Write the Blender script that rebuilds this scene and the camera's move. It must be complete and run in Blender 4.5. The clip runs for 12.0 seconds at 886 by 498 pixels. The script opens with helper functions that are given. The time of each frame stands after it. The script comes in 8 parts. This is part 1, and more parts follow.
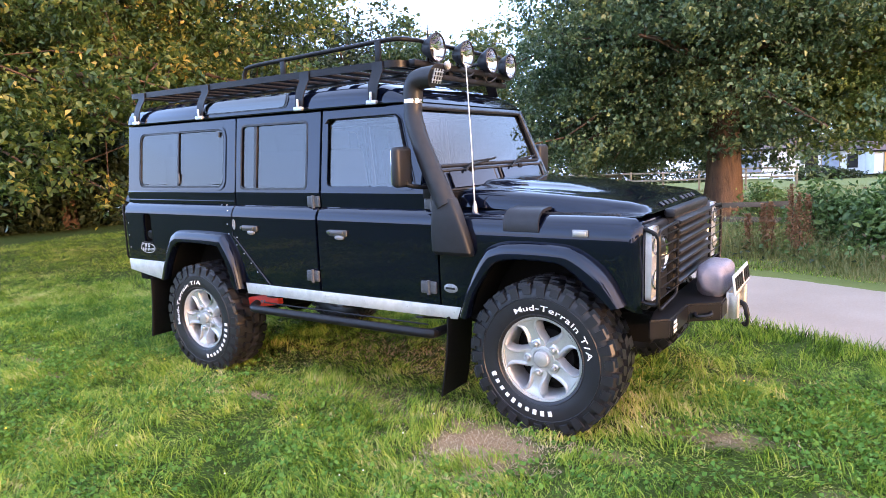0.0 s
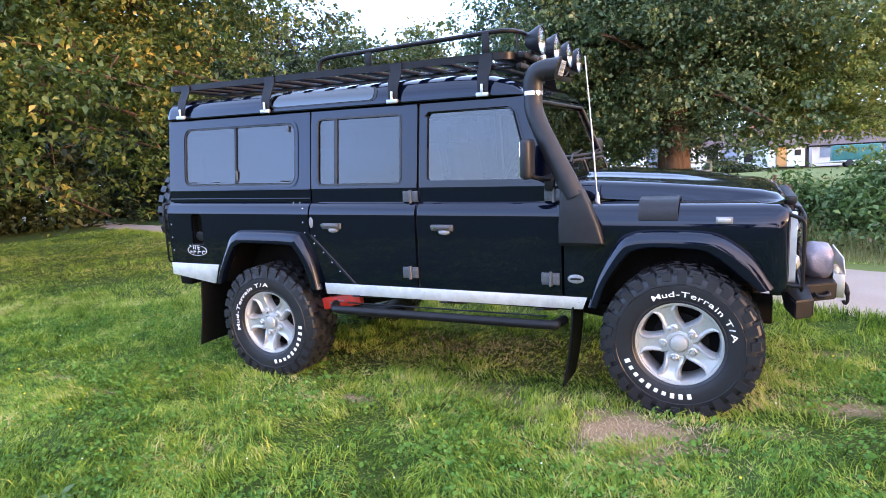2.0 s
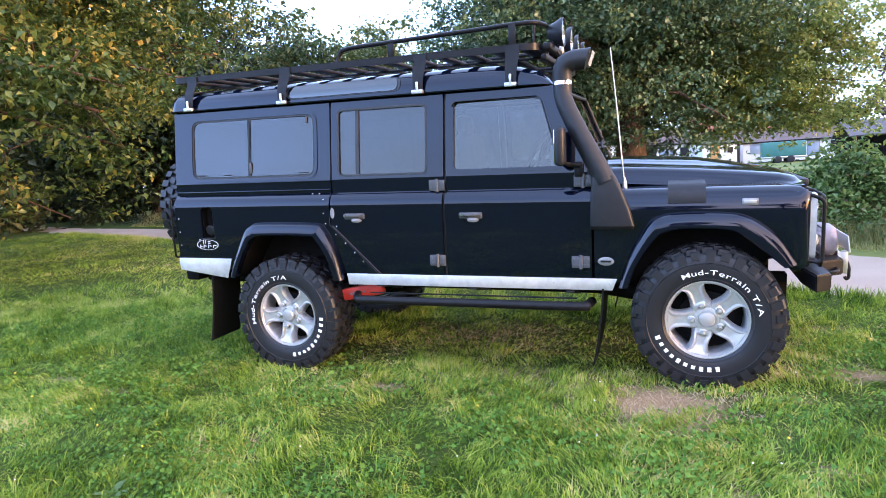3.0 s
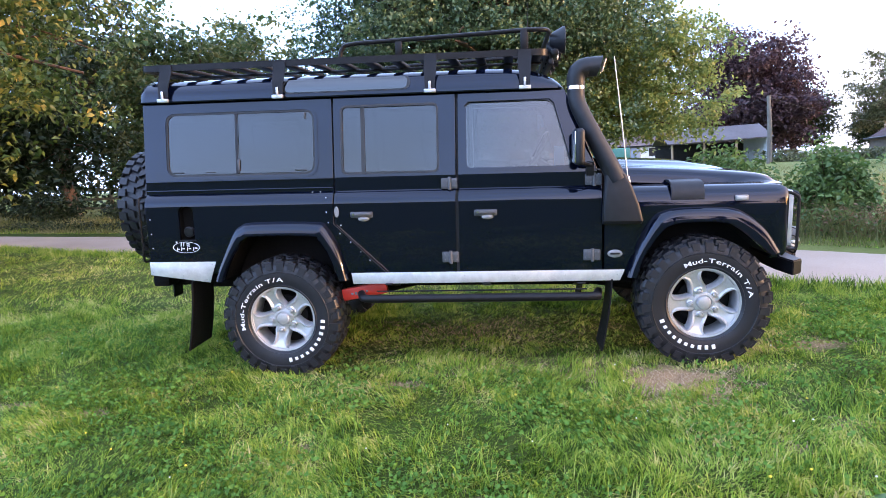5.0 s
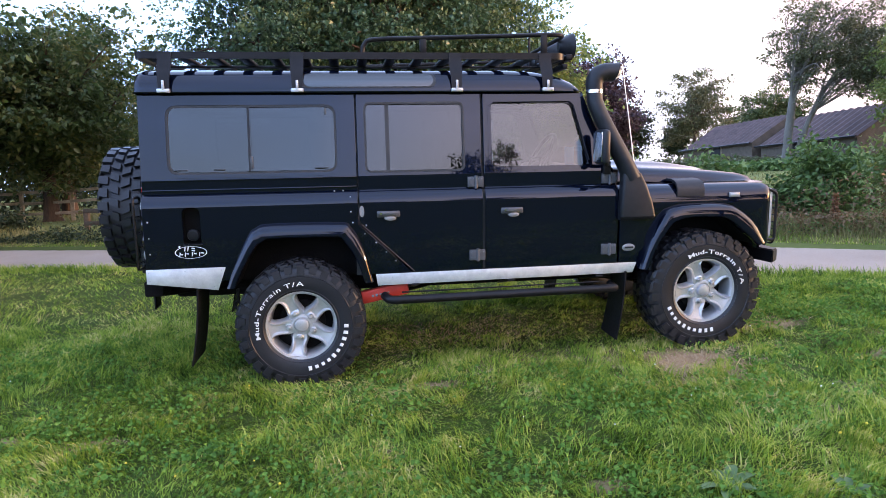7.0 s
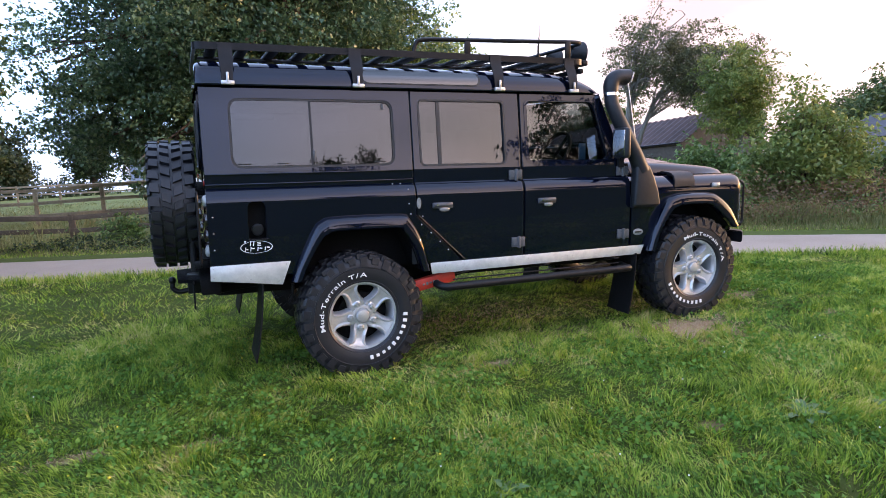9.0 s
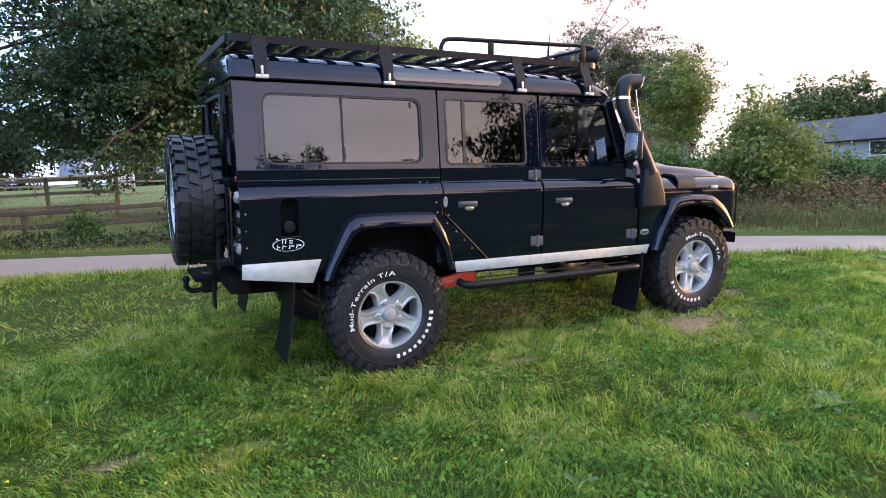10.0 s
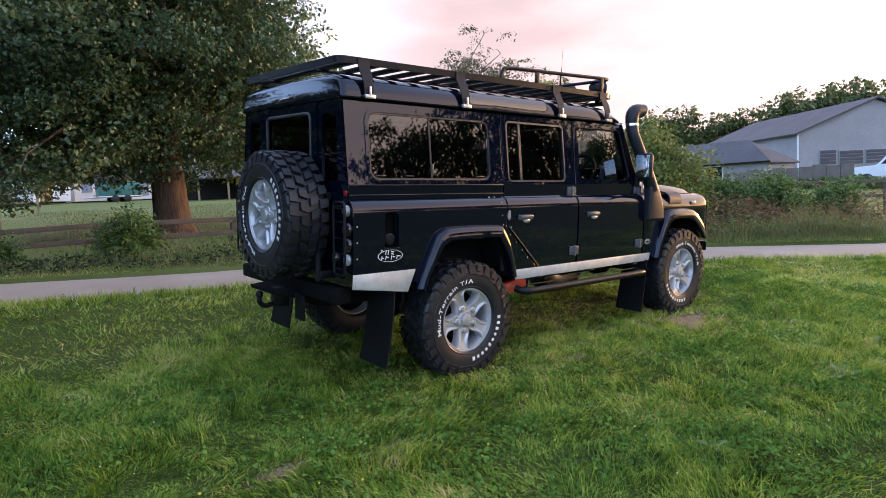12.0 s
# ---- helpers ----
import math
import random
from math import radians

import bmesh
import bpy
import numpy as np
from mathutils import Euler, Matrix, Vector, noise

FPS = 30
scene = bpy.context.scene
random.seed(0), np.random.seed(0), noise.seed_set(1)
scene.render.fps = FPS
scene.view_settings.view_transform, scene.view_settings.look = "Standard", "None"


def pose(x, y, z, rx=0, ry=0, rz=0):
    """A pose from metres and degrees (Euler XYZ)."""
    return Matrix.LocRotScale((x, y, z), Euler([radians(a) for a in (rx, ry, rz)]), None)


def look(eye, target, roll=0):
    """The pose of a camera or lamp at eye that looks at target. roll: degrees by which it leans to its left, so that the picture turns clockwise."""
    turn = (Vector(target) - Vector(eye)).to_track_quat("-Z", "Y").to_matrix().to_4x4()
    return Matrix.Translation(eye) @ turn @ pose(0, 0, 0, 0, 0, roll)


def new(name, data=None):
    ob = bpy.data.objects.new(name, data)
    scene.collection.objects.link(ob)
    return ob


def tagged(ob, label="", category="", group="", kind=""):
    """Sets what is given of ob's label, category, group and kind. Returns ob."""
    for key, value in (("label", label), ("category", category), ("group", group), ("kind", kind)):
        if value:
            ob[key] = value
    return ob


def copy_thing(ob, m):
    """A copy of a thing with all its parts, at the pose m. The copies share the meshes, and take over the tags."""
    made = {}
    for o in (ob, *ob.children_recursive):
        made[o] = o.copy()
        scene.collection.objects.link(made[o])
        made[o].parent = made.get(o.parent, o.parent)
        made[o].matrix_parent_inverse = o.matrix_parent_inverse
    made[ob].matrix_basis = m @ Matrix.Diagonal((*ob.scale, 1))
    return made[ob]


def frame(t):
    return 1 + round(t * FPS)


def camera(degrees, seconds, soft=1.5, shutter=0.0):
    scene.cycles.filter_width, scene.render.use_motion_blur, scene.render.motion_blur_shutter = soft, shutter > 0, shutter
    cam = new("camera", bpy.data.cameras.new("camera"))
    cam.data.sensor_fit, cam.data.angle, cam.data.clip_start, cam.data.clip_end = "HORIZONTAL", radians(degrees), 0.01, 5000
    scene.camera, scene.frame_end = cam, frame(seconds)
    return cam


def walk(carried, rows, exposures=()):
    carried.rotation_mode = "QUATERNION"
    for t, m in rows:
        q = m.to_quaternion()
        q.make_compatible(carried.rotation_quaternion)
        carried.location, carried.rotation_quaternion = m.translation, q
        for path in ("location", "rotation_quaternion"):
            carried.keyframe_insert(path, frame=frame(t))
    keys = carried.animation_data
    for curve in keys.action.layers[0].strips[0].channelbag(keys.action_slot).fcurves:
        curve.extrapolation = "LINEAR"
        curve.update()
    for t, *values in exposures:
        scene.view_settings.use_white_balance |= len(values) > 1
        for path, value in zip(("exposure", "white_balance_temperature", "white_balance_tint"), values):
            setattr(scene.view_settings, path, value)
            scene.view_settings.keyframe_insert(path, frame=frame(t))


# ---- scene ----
# Camera: carried round the car at chest height
cam = camera(69.2, 12.0, soft=0.9)
ROWS = [
    (0, 4.1842, -3.9045, 1.2839, 85.355, 1.146, 33.131),
    (0.5, 3.9213, -4.0841, 1.2711, 85.139, 1.143, 30.959),
    (1, 3.6584, -4.2541, 1.2973, 85.054, 1.276, 29.51),
    (1.5, 3.3589, -4.3211, 1.2862, 85.107, 1.47, 27.767),
    (2, 3.1201, -4.47, 1.2814, 85.053, 2.155, 25.183),
    (2.5, 2.8857, -4.6527, 1.2562, 84.781, 2.653, 22.748),
    (3, 2.6524, -4.752, 1.2302, 84.854, 2.888, 20.025),
    (5, 1.5925, -5.0722, 1.2533, 84.41, 2.847, 5.981),
    (5.5, 1.2692, -5.0882, 1.2603, 84.494, 3.199, 1.34),
    (6, 0.9772, -5.1096, 1.261, 84.441, 3.3, -2.239),
    (6.5, 0.6876, -5.0702, 1.2488, 84.327, 3.185, -5.572),
    (7, 0.3819, -5.0651, 1.2478, 84.475, 2.964, -8.014),
    (7.5, 0.0434, -5.0856, 1.2683, 84.448, 3.038, -10.657),
    (9.5, -1.2985, -4.8834, 1.232, 83.992, 3.374, -24.747),
    (10, -1.5482, -4.7597, 1.2648, 83.869, 2.848, -27.002),
    (10.5, -1.8723, -4.642, 1.2659, 84.132, 2.412, -30.256),
    (11, -2.2028, -4.5181, 1.2575, 84.271, 2.007, -34.413),
    (11.5, -2.554, -4.3649, 1.2954, 85.071, 2.196, -37.329),
    (12, -2.9582, -4.2619, 1.286, 85.251, 2.927, -39.39),
]
walk(cam, [(t, pose(x, y, z, rx, ry, rz)) for t, x, y, z, rx, ry, rz in ROWS],
     exposures=((0.0, 2.62, 6900, 22), (3.0, 2.66, 6560, 22), (5.0, 2.52, 6600, 22), (5.5, 2.37, 6620, 22), (6.5, 2.16, 6700, 22), (7.5, 2.12, 6800, 22), (9.5, 1.97, 6980, 20), (10.5, 2.21, 7030, 20), (11.0, 1.81, 7040, 20), (11.5, 1.72, 7060, 20), (12.0, 1.63, 7120, 20)))

# World, sun, exposure: low evening sun behind thin high cloud
SUN_AZ, SUN_EL, GLOW_AZ = 97.0, 5.5, 112.0
world = bpy.data.worlds.new("evening_sky")
scene.world = world
world.use_nodes = True
wn, wl = world.node_tree.nodes, world.node_tree.links
wn.clear()
sky = wn.new("ShaderNodeTexSky")
sky.sky_type, sky.sun_disc = "NISHITA", False
sky.sun_elevation, sky.sun_rotation = radians(SUN_EL), radians(SUN_AZ)
sky.air_density, sky.dust_density = 1.0, 1.0
coord = wn.new("ShaderNodeTexCoord")
cloud_map = wn.new("ShaderNodeMapping")
cloud_map.inputs["Scale"].default_value = (1.0, 1.0, 3.5)
cloud = wn.new("ShaderNodeTexNoise")
cloud.inputs["Scale"].default_value, cloud.inputs["Detail"].default_value = 2.2, 6.0
ramp = wn.new("ShaderNodeValToRGB")
ramp.color_ramp.elements[0].position, ramp.color_ramp.elements[0].color = 0.30, (0.38, 0.38, 0.38, 1)
ramp.color_ramp.elements[1].position, ramp.color_ramp.elements[1].color = 0.72, (0.78, 0.78, 0.78, 1)
mixer = wn.new("ShaderNodeMix")
mixer.data_type = "RGBA"
# thin cloud: blue-grey away from the sun, peach towards it
toward = wn.new("ShaderNodeVectorMath")
toward.operation = "DOT_PRODUCT"
toward.inputs[1].default_value = (math.sin(radians(GLOW_AZ)), math.cos(radians(GLOW_AZ)), 0.0)
glow = wn.new("ShaderNodeValToRGB")
for stop in (0.6, 0.8):
    glow.color_ramp.elements.new(stop)
for e, (pos, col) in zip(glow.color_ramp.elements, ((0.0, (0.31, 0.60, 1.20)), (0.66, (0.29, 0.475, 0.84)), (0.82, (0.82, 0.76, 0.90)), (1.0, (1.0, 0.68, 0.48)))):
    e.position, e.color = pos, (*col, 1)
half = wn.new("ShaderNodeMath")
half.operation = "MULTIPLY_ADD"
half.inputs[1].default_value, half.inputs[2].default_value = 0.5, 0.5
lit = wn.new("ShaderNodeVectorMath")
lit.operation = "SCALE"
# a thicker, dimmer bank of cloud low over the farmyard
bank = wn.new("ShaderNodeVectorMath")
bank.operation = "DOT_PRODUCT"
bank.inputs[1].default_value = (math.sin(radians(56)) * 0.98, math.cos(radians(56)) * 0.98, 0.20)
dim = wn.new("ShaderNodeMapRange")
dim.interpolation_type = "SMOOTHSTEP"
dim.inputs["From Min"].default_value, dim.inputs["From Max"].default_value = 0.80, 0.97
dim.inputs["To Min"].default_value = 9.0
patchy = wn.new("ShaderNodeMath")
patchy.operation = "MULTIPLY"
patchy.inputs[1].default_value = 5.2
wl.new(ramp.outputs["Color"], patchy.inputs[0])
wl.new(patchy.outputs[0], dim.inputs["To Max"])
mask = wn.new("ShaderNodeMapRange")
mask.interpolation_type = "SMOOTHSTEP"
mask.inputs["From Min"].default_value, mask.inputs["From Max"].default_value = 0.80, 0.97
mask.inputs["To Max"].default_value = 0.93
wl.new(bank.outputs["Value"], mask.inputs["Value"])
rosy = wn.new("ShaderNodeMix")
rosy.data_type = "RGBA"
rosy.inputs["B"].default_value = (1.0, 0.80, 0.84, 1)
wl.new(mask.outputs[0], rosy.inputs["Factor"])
wl.new(coord.outputs["Generated"], bank.inputs[0])
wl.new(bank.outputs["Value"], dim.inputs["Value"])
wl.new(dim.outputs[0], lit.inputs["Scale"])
wl.new(coord.outputs["Generated"], toward.inputs[0])
wl.new(toward.outputs["Value"], half.inputs[0])
wl.new(half.outputs[0], glow.inputs["Fac"])
# overhead the veil thins to blue
above = wn.new("ShaderNodeMapRange")
above.inputs["From Min"].default_value, above.inputs["From Max"].default_value = 0.35, 0.85
grey = wn.new("ShaderNodeMix")
grey.data_type = "RGBA"
grey.inputs["B"].default_value = (0.48, 0.70, 1.12, 1)
wl.new(glow.outputs["Color"], grey.inputs["A"])
wl.new(above.outputs[0], grey.inputs["Factor"])
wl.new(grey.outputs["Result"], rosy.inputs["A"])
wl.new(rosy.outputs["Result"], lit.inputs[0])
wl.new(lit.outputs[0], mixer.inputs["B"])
back = wn.new("ShaderNodeBackground")
back.inputs["Strength"].default_value = 0.15
wout = wn.new("ShaderNodeOutputWorld")
wl.new(coord.outputs["Generated"], cloud_map.inputs["Vector"])
wl.new(cloud_map.outputs["Vector"], cloud.inputs["Vector"])
wl.new(cloud.outputs["Fac"], ramp.inputs["Fac"])
# the cloud thins towards the zenith
height = wn.new("ShaderNodeSeparateXYZ")
thin = wn.new("ShaderNodeMapRange")
thin.inputs["From Min"].default_value, thin.inputs["From Max"].default_value = 0.25, 0.95
thin.inputs["To Min"].default_value, thin.inputs["To Max"].default_value = 1.0, 0.55
veil = wn.new("ShaderNodeMath")
veil.operation = "MULTIPLY"
wl.new(coord.outputs["Generated"], height.inputs[0])
wl.new(height.outputs["Z"], thin.inputs["Value"])
wl.new(height.outputs["Z"], above.inputs["Value"])
wl.new(ramp.outputs["Color"], veil.inputs[0])
wl.new(thin.outputs[0], veil.inputs[1])
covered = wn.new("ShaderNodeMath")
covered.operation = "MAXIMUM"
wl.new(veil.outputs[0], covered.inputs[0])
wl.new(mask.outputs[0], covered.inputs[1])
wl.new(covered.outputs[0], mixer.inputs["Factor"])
wl.new(sky.outputs["Color"], mixer.inputs["A"])
wl.new(mixer.outputs["Result"], back.inputs["Color"])
wl.new(back.outputs["Background"], wout.inputs["Surface"])

sun_data = bpy.data.lights.new("sun", "SUN")
sun_data.energy, sun_data.angle, sun_data.color = 0.65, radians(2.0), (1.0, 0.62, 0.36)
sun = new("sun", sun_data)
sa, se = radians(SUN_AZ), radians(SUN_EL)
sun.matrix_world = look((60 * math.sin(sa), 60 * math.cos(sa), 60 * math.tan(se)), (0, 0, 0))

# ---- materials ----
def material(name, color, rough=0.5, metal=0.0, coat=0.0, spec=0.5):
    m = bpy.data.materials.new(name)
    m.use_nodes = True
    b = m.node_tree.nodes["Principled BSDF"]
    b.inputs["Base Color"].default_value = (*color, 1)
    b.inputs["Roughness"].default_value = rough
    b.inputs["Metallic"].default_value = metal
    b.inputs["Coat Weight"].default_value = coat
    b.inputs["Specular IOR Level"].default_value = spec
    return m


def node(m, kind, **values):
    n = m.node_tree.nodes.new(kind)
    for key, value in values.items():
        n.inputs[key].default_value = value
    return n


def link(m, a, b):
    m.node_tree.links.new(a, b)


def bsdf_of(m):
    return m.node_tree.nodes["Principled BSDF"]


def noise_of(m, scale, detail=4.0, rough=0.55, stretch=(1, 1, 1)):
    tc = node(m, "ShaderNodeTexCoord")
    mp = node(m, "ShaderNodeMapping", Scale=stretch)
    n = node(m, "ShaderNodeTexNoise", Scale=scale, Detail=detail, Roughness=rough)
    link(m, tc.outputs["Object"], mp.inputs["Vector"])
    link(m, mp.outputs["Vector"], n.inputs["Vector"])
    return n.outputs["Fac"]


def ramp_of(m, fac, stops):
    r = node(m, "ShaderNodeValToRGB")
    e = r.color_ramp.elements
    while len(e) < len(stops):
        e.new(0.5)
    for k, (pos, col) in zip(e, stops):
        k.position, k.color = pos, (*col, 1)
    link(m, fac, r.inputs["Fac"])
    return r.outputs["Color"]


def mix_of(m, fac, a, b, how="MIX"):
    x = node(m, "ShaderNodeMix")
    x.data_type, x.blend_type = "RGBA", how
    for sock, val in ((x.inputs["Factor"], fac), (x.inputs["A"], a), (x.inputs["B"], b)):
        if isinstance(val, (int, float)):
            sock.default_value = val
        elif isinstance(val, tuple):
            sock.default_value = (*val, 1)
        else:
            link(m, val, sock)
    return x.outputs["Result"]


def bump_of(m, height, strength=0.3, distance=0.01):
    b = node(m, "ShaderNodeBump", Strength=strength, Distance=distance)
    link(m, height, b.inputs["Height"])
    link(m, b.outputs["Normal"], bsdf_of(m).inputs["Normal"])


def mottled(name, dark, light, scale, rough=0.7, fine=None, bump=0.3, dist=0.01, metal=0.0, stretch=(1, 1, 1), spec=0.5):
    """A surface with variation at two scales and a fine relief."""
    m = material(name, light, rough, metal, spec=spec)
    big = noise_of(m, scale, 3, 0.5, stretch)
    small = noise_of(m, fine or scale * 9, 6, 0.65, stretch)
    col = mix_of(m, 0.5, ramp_of(m, big, [(0.3, dark), (0.7, light)]), ramp_of(m, small, [(0.3, dark), (0.7, light)]))
    link(m, col, bsdf_of(m).inputs["Base Color"])
    bump_of(m, small, bump, dist)
    return m


def paint(name, color, rough=0.1, dirt=0.012):
    m = material(name, color, rough, coat=1.0)
    b = bsdf_of(m)
    b.inputs["Coat Roughness"].default_value = 0.02
    b.inputs["Specular IOR Level"].default_value = 0.0
    b.inputs["Coat IOR"].default_value = 1.45
    b.inputs["Metallic"].default_value = 0.45
    n = noise_of(m, 3.0, 6, 0.7)
    r = ramp_of(m, n, [(0.35, (rough,) * 3), (0.75, (rough + 0.12,) * 3)])
    link(m, r, b.inputs["Roughness"])
    d = noise_of(m, 22.0, 8, 0.7)
    c = mix_of(m, ramp_of(m, d, [(0.55, (0, 0, 0)), (0.9, (dirt,) * 3)]), color, (0.18, 0.16, 0.13))
    link(m, c, b.inputs["Base Color"])
    w = noise_of(m, 2.2, 2, 0.4)
    bump_of(m, w, 0.06, 0.01)
    return m


def foliage(name, stops, gloss=0.45, through_light=0.35, patch=0.0, each=0.55, area=0.5, strong=1.3, base=-0.42, spec=0.45):
    """Leaves: each one of its own green, some light passing through."""
    m = bpy.data.materials.new(name)
    m.use_nodes = True
    t = m.node_tree
    t.nodes.clear()
    out = node(m, "ShaderNodeOutputMaterial")
    geo = node(m, "ShaderNodeNewGeometry")
    big = noise_of(m, area, 3, 0.6)
    add = node(m, "ShaderNodeMath")
    add.operation = "MULTIPLY_ADD"
    link(m, geo.outputs["Random Per Island"], add.inputs[0])
    add.inputs[1].default_value = each
    half = node(m, "ShaderNodeMath")
    half.operation = "MULTIPLY_ADD"
    link(m, big, half.inputs[0])
    half.inputs[1].default_value, half.inputs[2].default_value = strong, base
    total = half.outputs[0]
    if patch:
        near_noise = noise_of(m, patch, 4, 0.65)
        more = node(m, "ShaderNodeMath")
        more.operation = "MULTIPLY_ADD"
        link(m, near_noise, more.inputs[0])
        more.inputs[1].default_value = 1.6
        shift = node(m, "ShaderNodeMath")
        shift.operation = "ADD"
        shift.inputs[1].default_value = -0.80
        link(m, total, shift.inputs[0])
        link(m, shift.outputs[0], more.inputs[2])
        total = more.outputs[0]
    link(m, total, add.inputs[2])
    col = ramp_of(m, add.outputs[0], stops)
    b = node(m, "ShaderNodeBsdfPrincipled", Roughness=gloss)
    b.inputs["Specular IOR Level"].default_value = spec
    tr = node(m, "ShaderNodeBsdfTranslucent")
    mx = node(m, "ShaderNodeMixShader", Fac=through_light)
    link(m, col, b.inputs["Base Color"])
    link(m, col, tr.inputs["Color"])
    link(m, b.outputs[0], mx.inputs[1])
    link(m, tr.outputs[0], mx.inputs[2])
    link(m, mx.outputs[0], out.inputs["Surface"])
    return m


def glass(name, tint, shine=0.05):
    m = bpy.data.materials.new(name)
    m.use_nodes = True
    m.node_tree.nodes.clear()
    out = node(m, "ShaderNodeOutputMaterial")
    tr = node(m, "ShaderNodeBsdfTransparent", Color=(*tint, 1))
    gl = node(m, "ShaderNodeBsdfGlossy", Roughness=0.012, Color=(0.97, 0.97, 0.97, 1))
    face = node(m, "ShaderNodeLayerWeight", Blend=0.5)
    fifth = node(m, "ShaderNodeMath")
    fifth.operation = "POWER"
    fifth.inputs[1].default_value = 5.0
    link(m, face.outputs["Facing"], fifth.inputs[0])
    fr = node(m, "ShaderNodeMath")
    fr.operation = "MULTIPLY_ADD"
    link(m, fifth.outputs[0], fr.inputs[0])
    fr.inputs[1].default_value, fr.inputs[2].default_value = 1.0 - shine, shine
    mx = node(m, "ShaderNodeMixShader")
    link(m, fr.outputs[0], mx.inputs[0])
    link(m, tr.outputs[0], mx.inputs[1])
    link(m, gl.outputs[0], mx.inputs[2])
    link(m, mx.outputs[0], out.inputs["Surface"])
    return m


BLACK_PAINT = paint("black_paint", (0.0027, 0.0052, 0.0155))
GREY_FRAME = mottled("window_rubber", (0.012, 0.012, 0.013), (0.022, 0.022, 0.023), 12, 0.45)
PLASTIC = mottled("black_plastic", (0.009, 0.010, 0.0125), (0.018, 0.0195, 0.0235), 25, 0.45, fine=400, bump=0.25, dist=0.001, spec=0.32)
POWDER = mottled("powder_coat", (0.006, 0.006, 0.007), (0.013, 0.013, 0.015), 15, 0.36, fine=250, bump=0.2, dist=0.001, spec=0.2)
CHASSIS = mottled("underbody", (0.003, 0.003, 0.003), (0.009, 0.008, 0.008), 9, 0.85, spec=0.12)
RUBBER = mottled("tyre_rubber", (0.007, 0.0075, 0.010), (0.018, 0.019, 0.024), 11, 0.42, fine=120, bump=0.25, dist=0.002, spec=0.42)
FLAP = mottled("flap_rubber", (0.004, 0.004, 0.005), (0.010, 0.010, 0.011), 8, 0.6, spec=0.15)
ALLOY = mottled("alloy", (0.46, 0.46, 0.47), (0.62, 0.62, 0.63), 18, 0.34, fine=90, bump=0.08, dist=0.001, metal=0.6)
CHROME = material("chrome", (0.75, 0.75, 0.76), 0.12, 1.0)
STEEL = mottled("zinc_steel", (0.45, 0.45, 0.46), (0.68, 0.68, 0.68), 30, 0.32, metal=0.9)
WHITE_RUBBER = mottled("white_lettering", (0.70, 0.70, 0.69), (0.86, 0.86, 0.85), 40, 0.6)
DARK_GLASS = glass("tinted_glass", (0.15, 0.16, 0.18), 0.070)
CLEAR_GLASS = glass("clear_glass", (0.30, 0.33, 0.33), 0.085)
SCREEN_GLASS = glass("screen_glass", (0.32, 0.35, 0.35), 0.14)
BEZEL = mottled("lamp_bezel", (0.38, 0.385, 0.39), (0.52, 0.525, 0.53), 30, 0.3, metal=0.2)
LAMP_SHELL = mottled("lamp_shell", (0.16, 0.165, 0.17), (0.34, 0.345, 0.35), 30, 0.25, metal=0.3)
ROOF_GLASS = glass("roof_glass", (0.05, 0.08, 0.09), 0.11)
LAMP_GLASS = glass("lamp_glass", (0.9, 0.9, 0.9), 0.04)
RED_PAINT = mottled("red_paint", (0.42, 0.025, 0.015), (0.60, 0.04, 0.02), 14, 0.45)
SMOKED = material("smoked_lens", (0.02, 0.012, 0.012), 0.12, coat=1.0)
RED_LENS = material("red_lens", (0.30, 0.01, 0.01), 0.15, coat=1.0)
AMBER = material("pale_lens", (0.36, 0.36, 0.35), 0.2, coat=1.0)
FABRIC = mottled("winch_fabric", (0.17, 0.150, 0.185), (0.27, 0.25, 0.29), 5, 0.38, fine=14, bump=0.5, dist=0.02)
SATIN = mottled("satin_grey_metal", (0.050, 0.053, 0.060), (0.10, 0.105, 0.115), 25, 0.32, spec=0.5)
PLATE_WHITE = mottled("plate_white", (0.62, 0.62, 0.6), (0.75, 0.75, 0.73), 20, 0.4)
SEAT = mottled("seat_cloth", (0.02, 0.02, 0.022), (0.045, 0.045, 0.05), 12, 0.8)
BLUE_CARD = material("blue_card", (0.12, 0.32, 0.55), 0.6)


def tread_plate():
    m = material("chequer_plate", (0.78, 0.78, 0.78), 0.42, 0.55)
    tc = node(m, "ShaderNodeTexCoord")
    mp = node(m, "ShaderNodeMapping", Scale=(28, 28, 28), Rotation=(0, radians(45), 0))
    ck = node(m, "ShaderNodeTexChecker", Scale=1.0)
    link(m, tc.outputs["Object"], mp.inputs["Vector"])
    link(m, mp.outputs["Vector"], ck.inputs["Vector"])
    s = noise_of(m, 14, 6, 0.7)
    link(m, ramp_of(m, s, [(0.3, (0.60, 0.60, 0.60)), (0.75, (0.84, 0.84, 0.83))]), bsdf_of(m).inputs["Base Color"])
    bump_of(m, ck.outputs["Fac"], 0.8, 0.003)
    return m


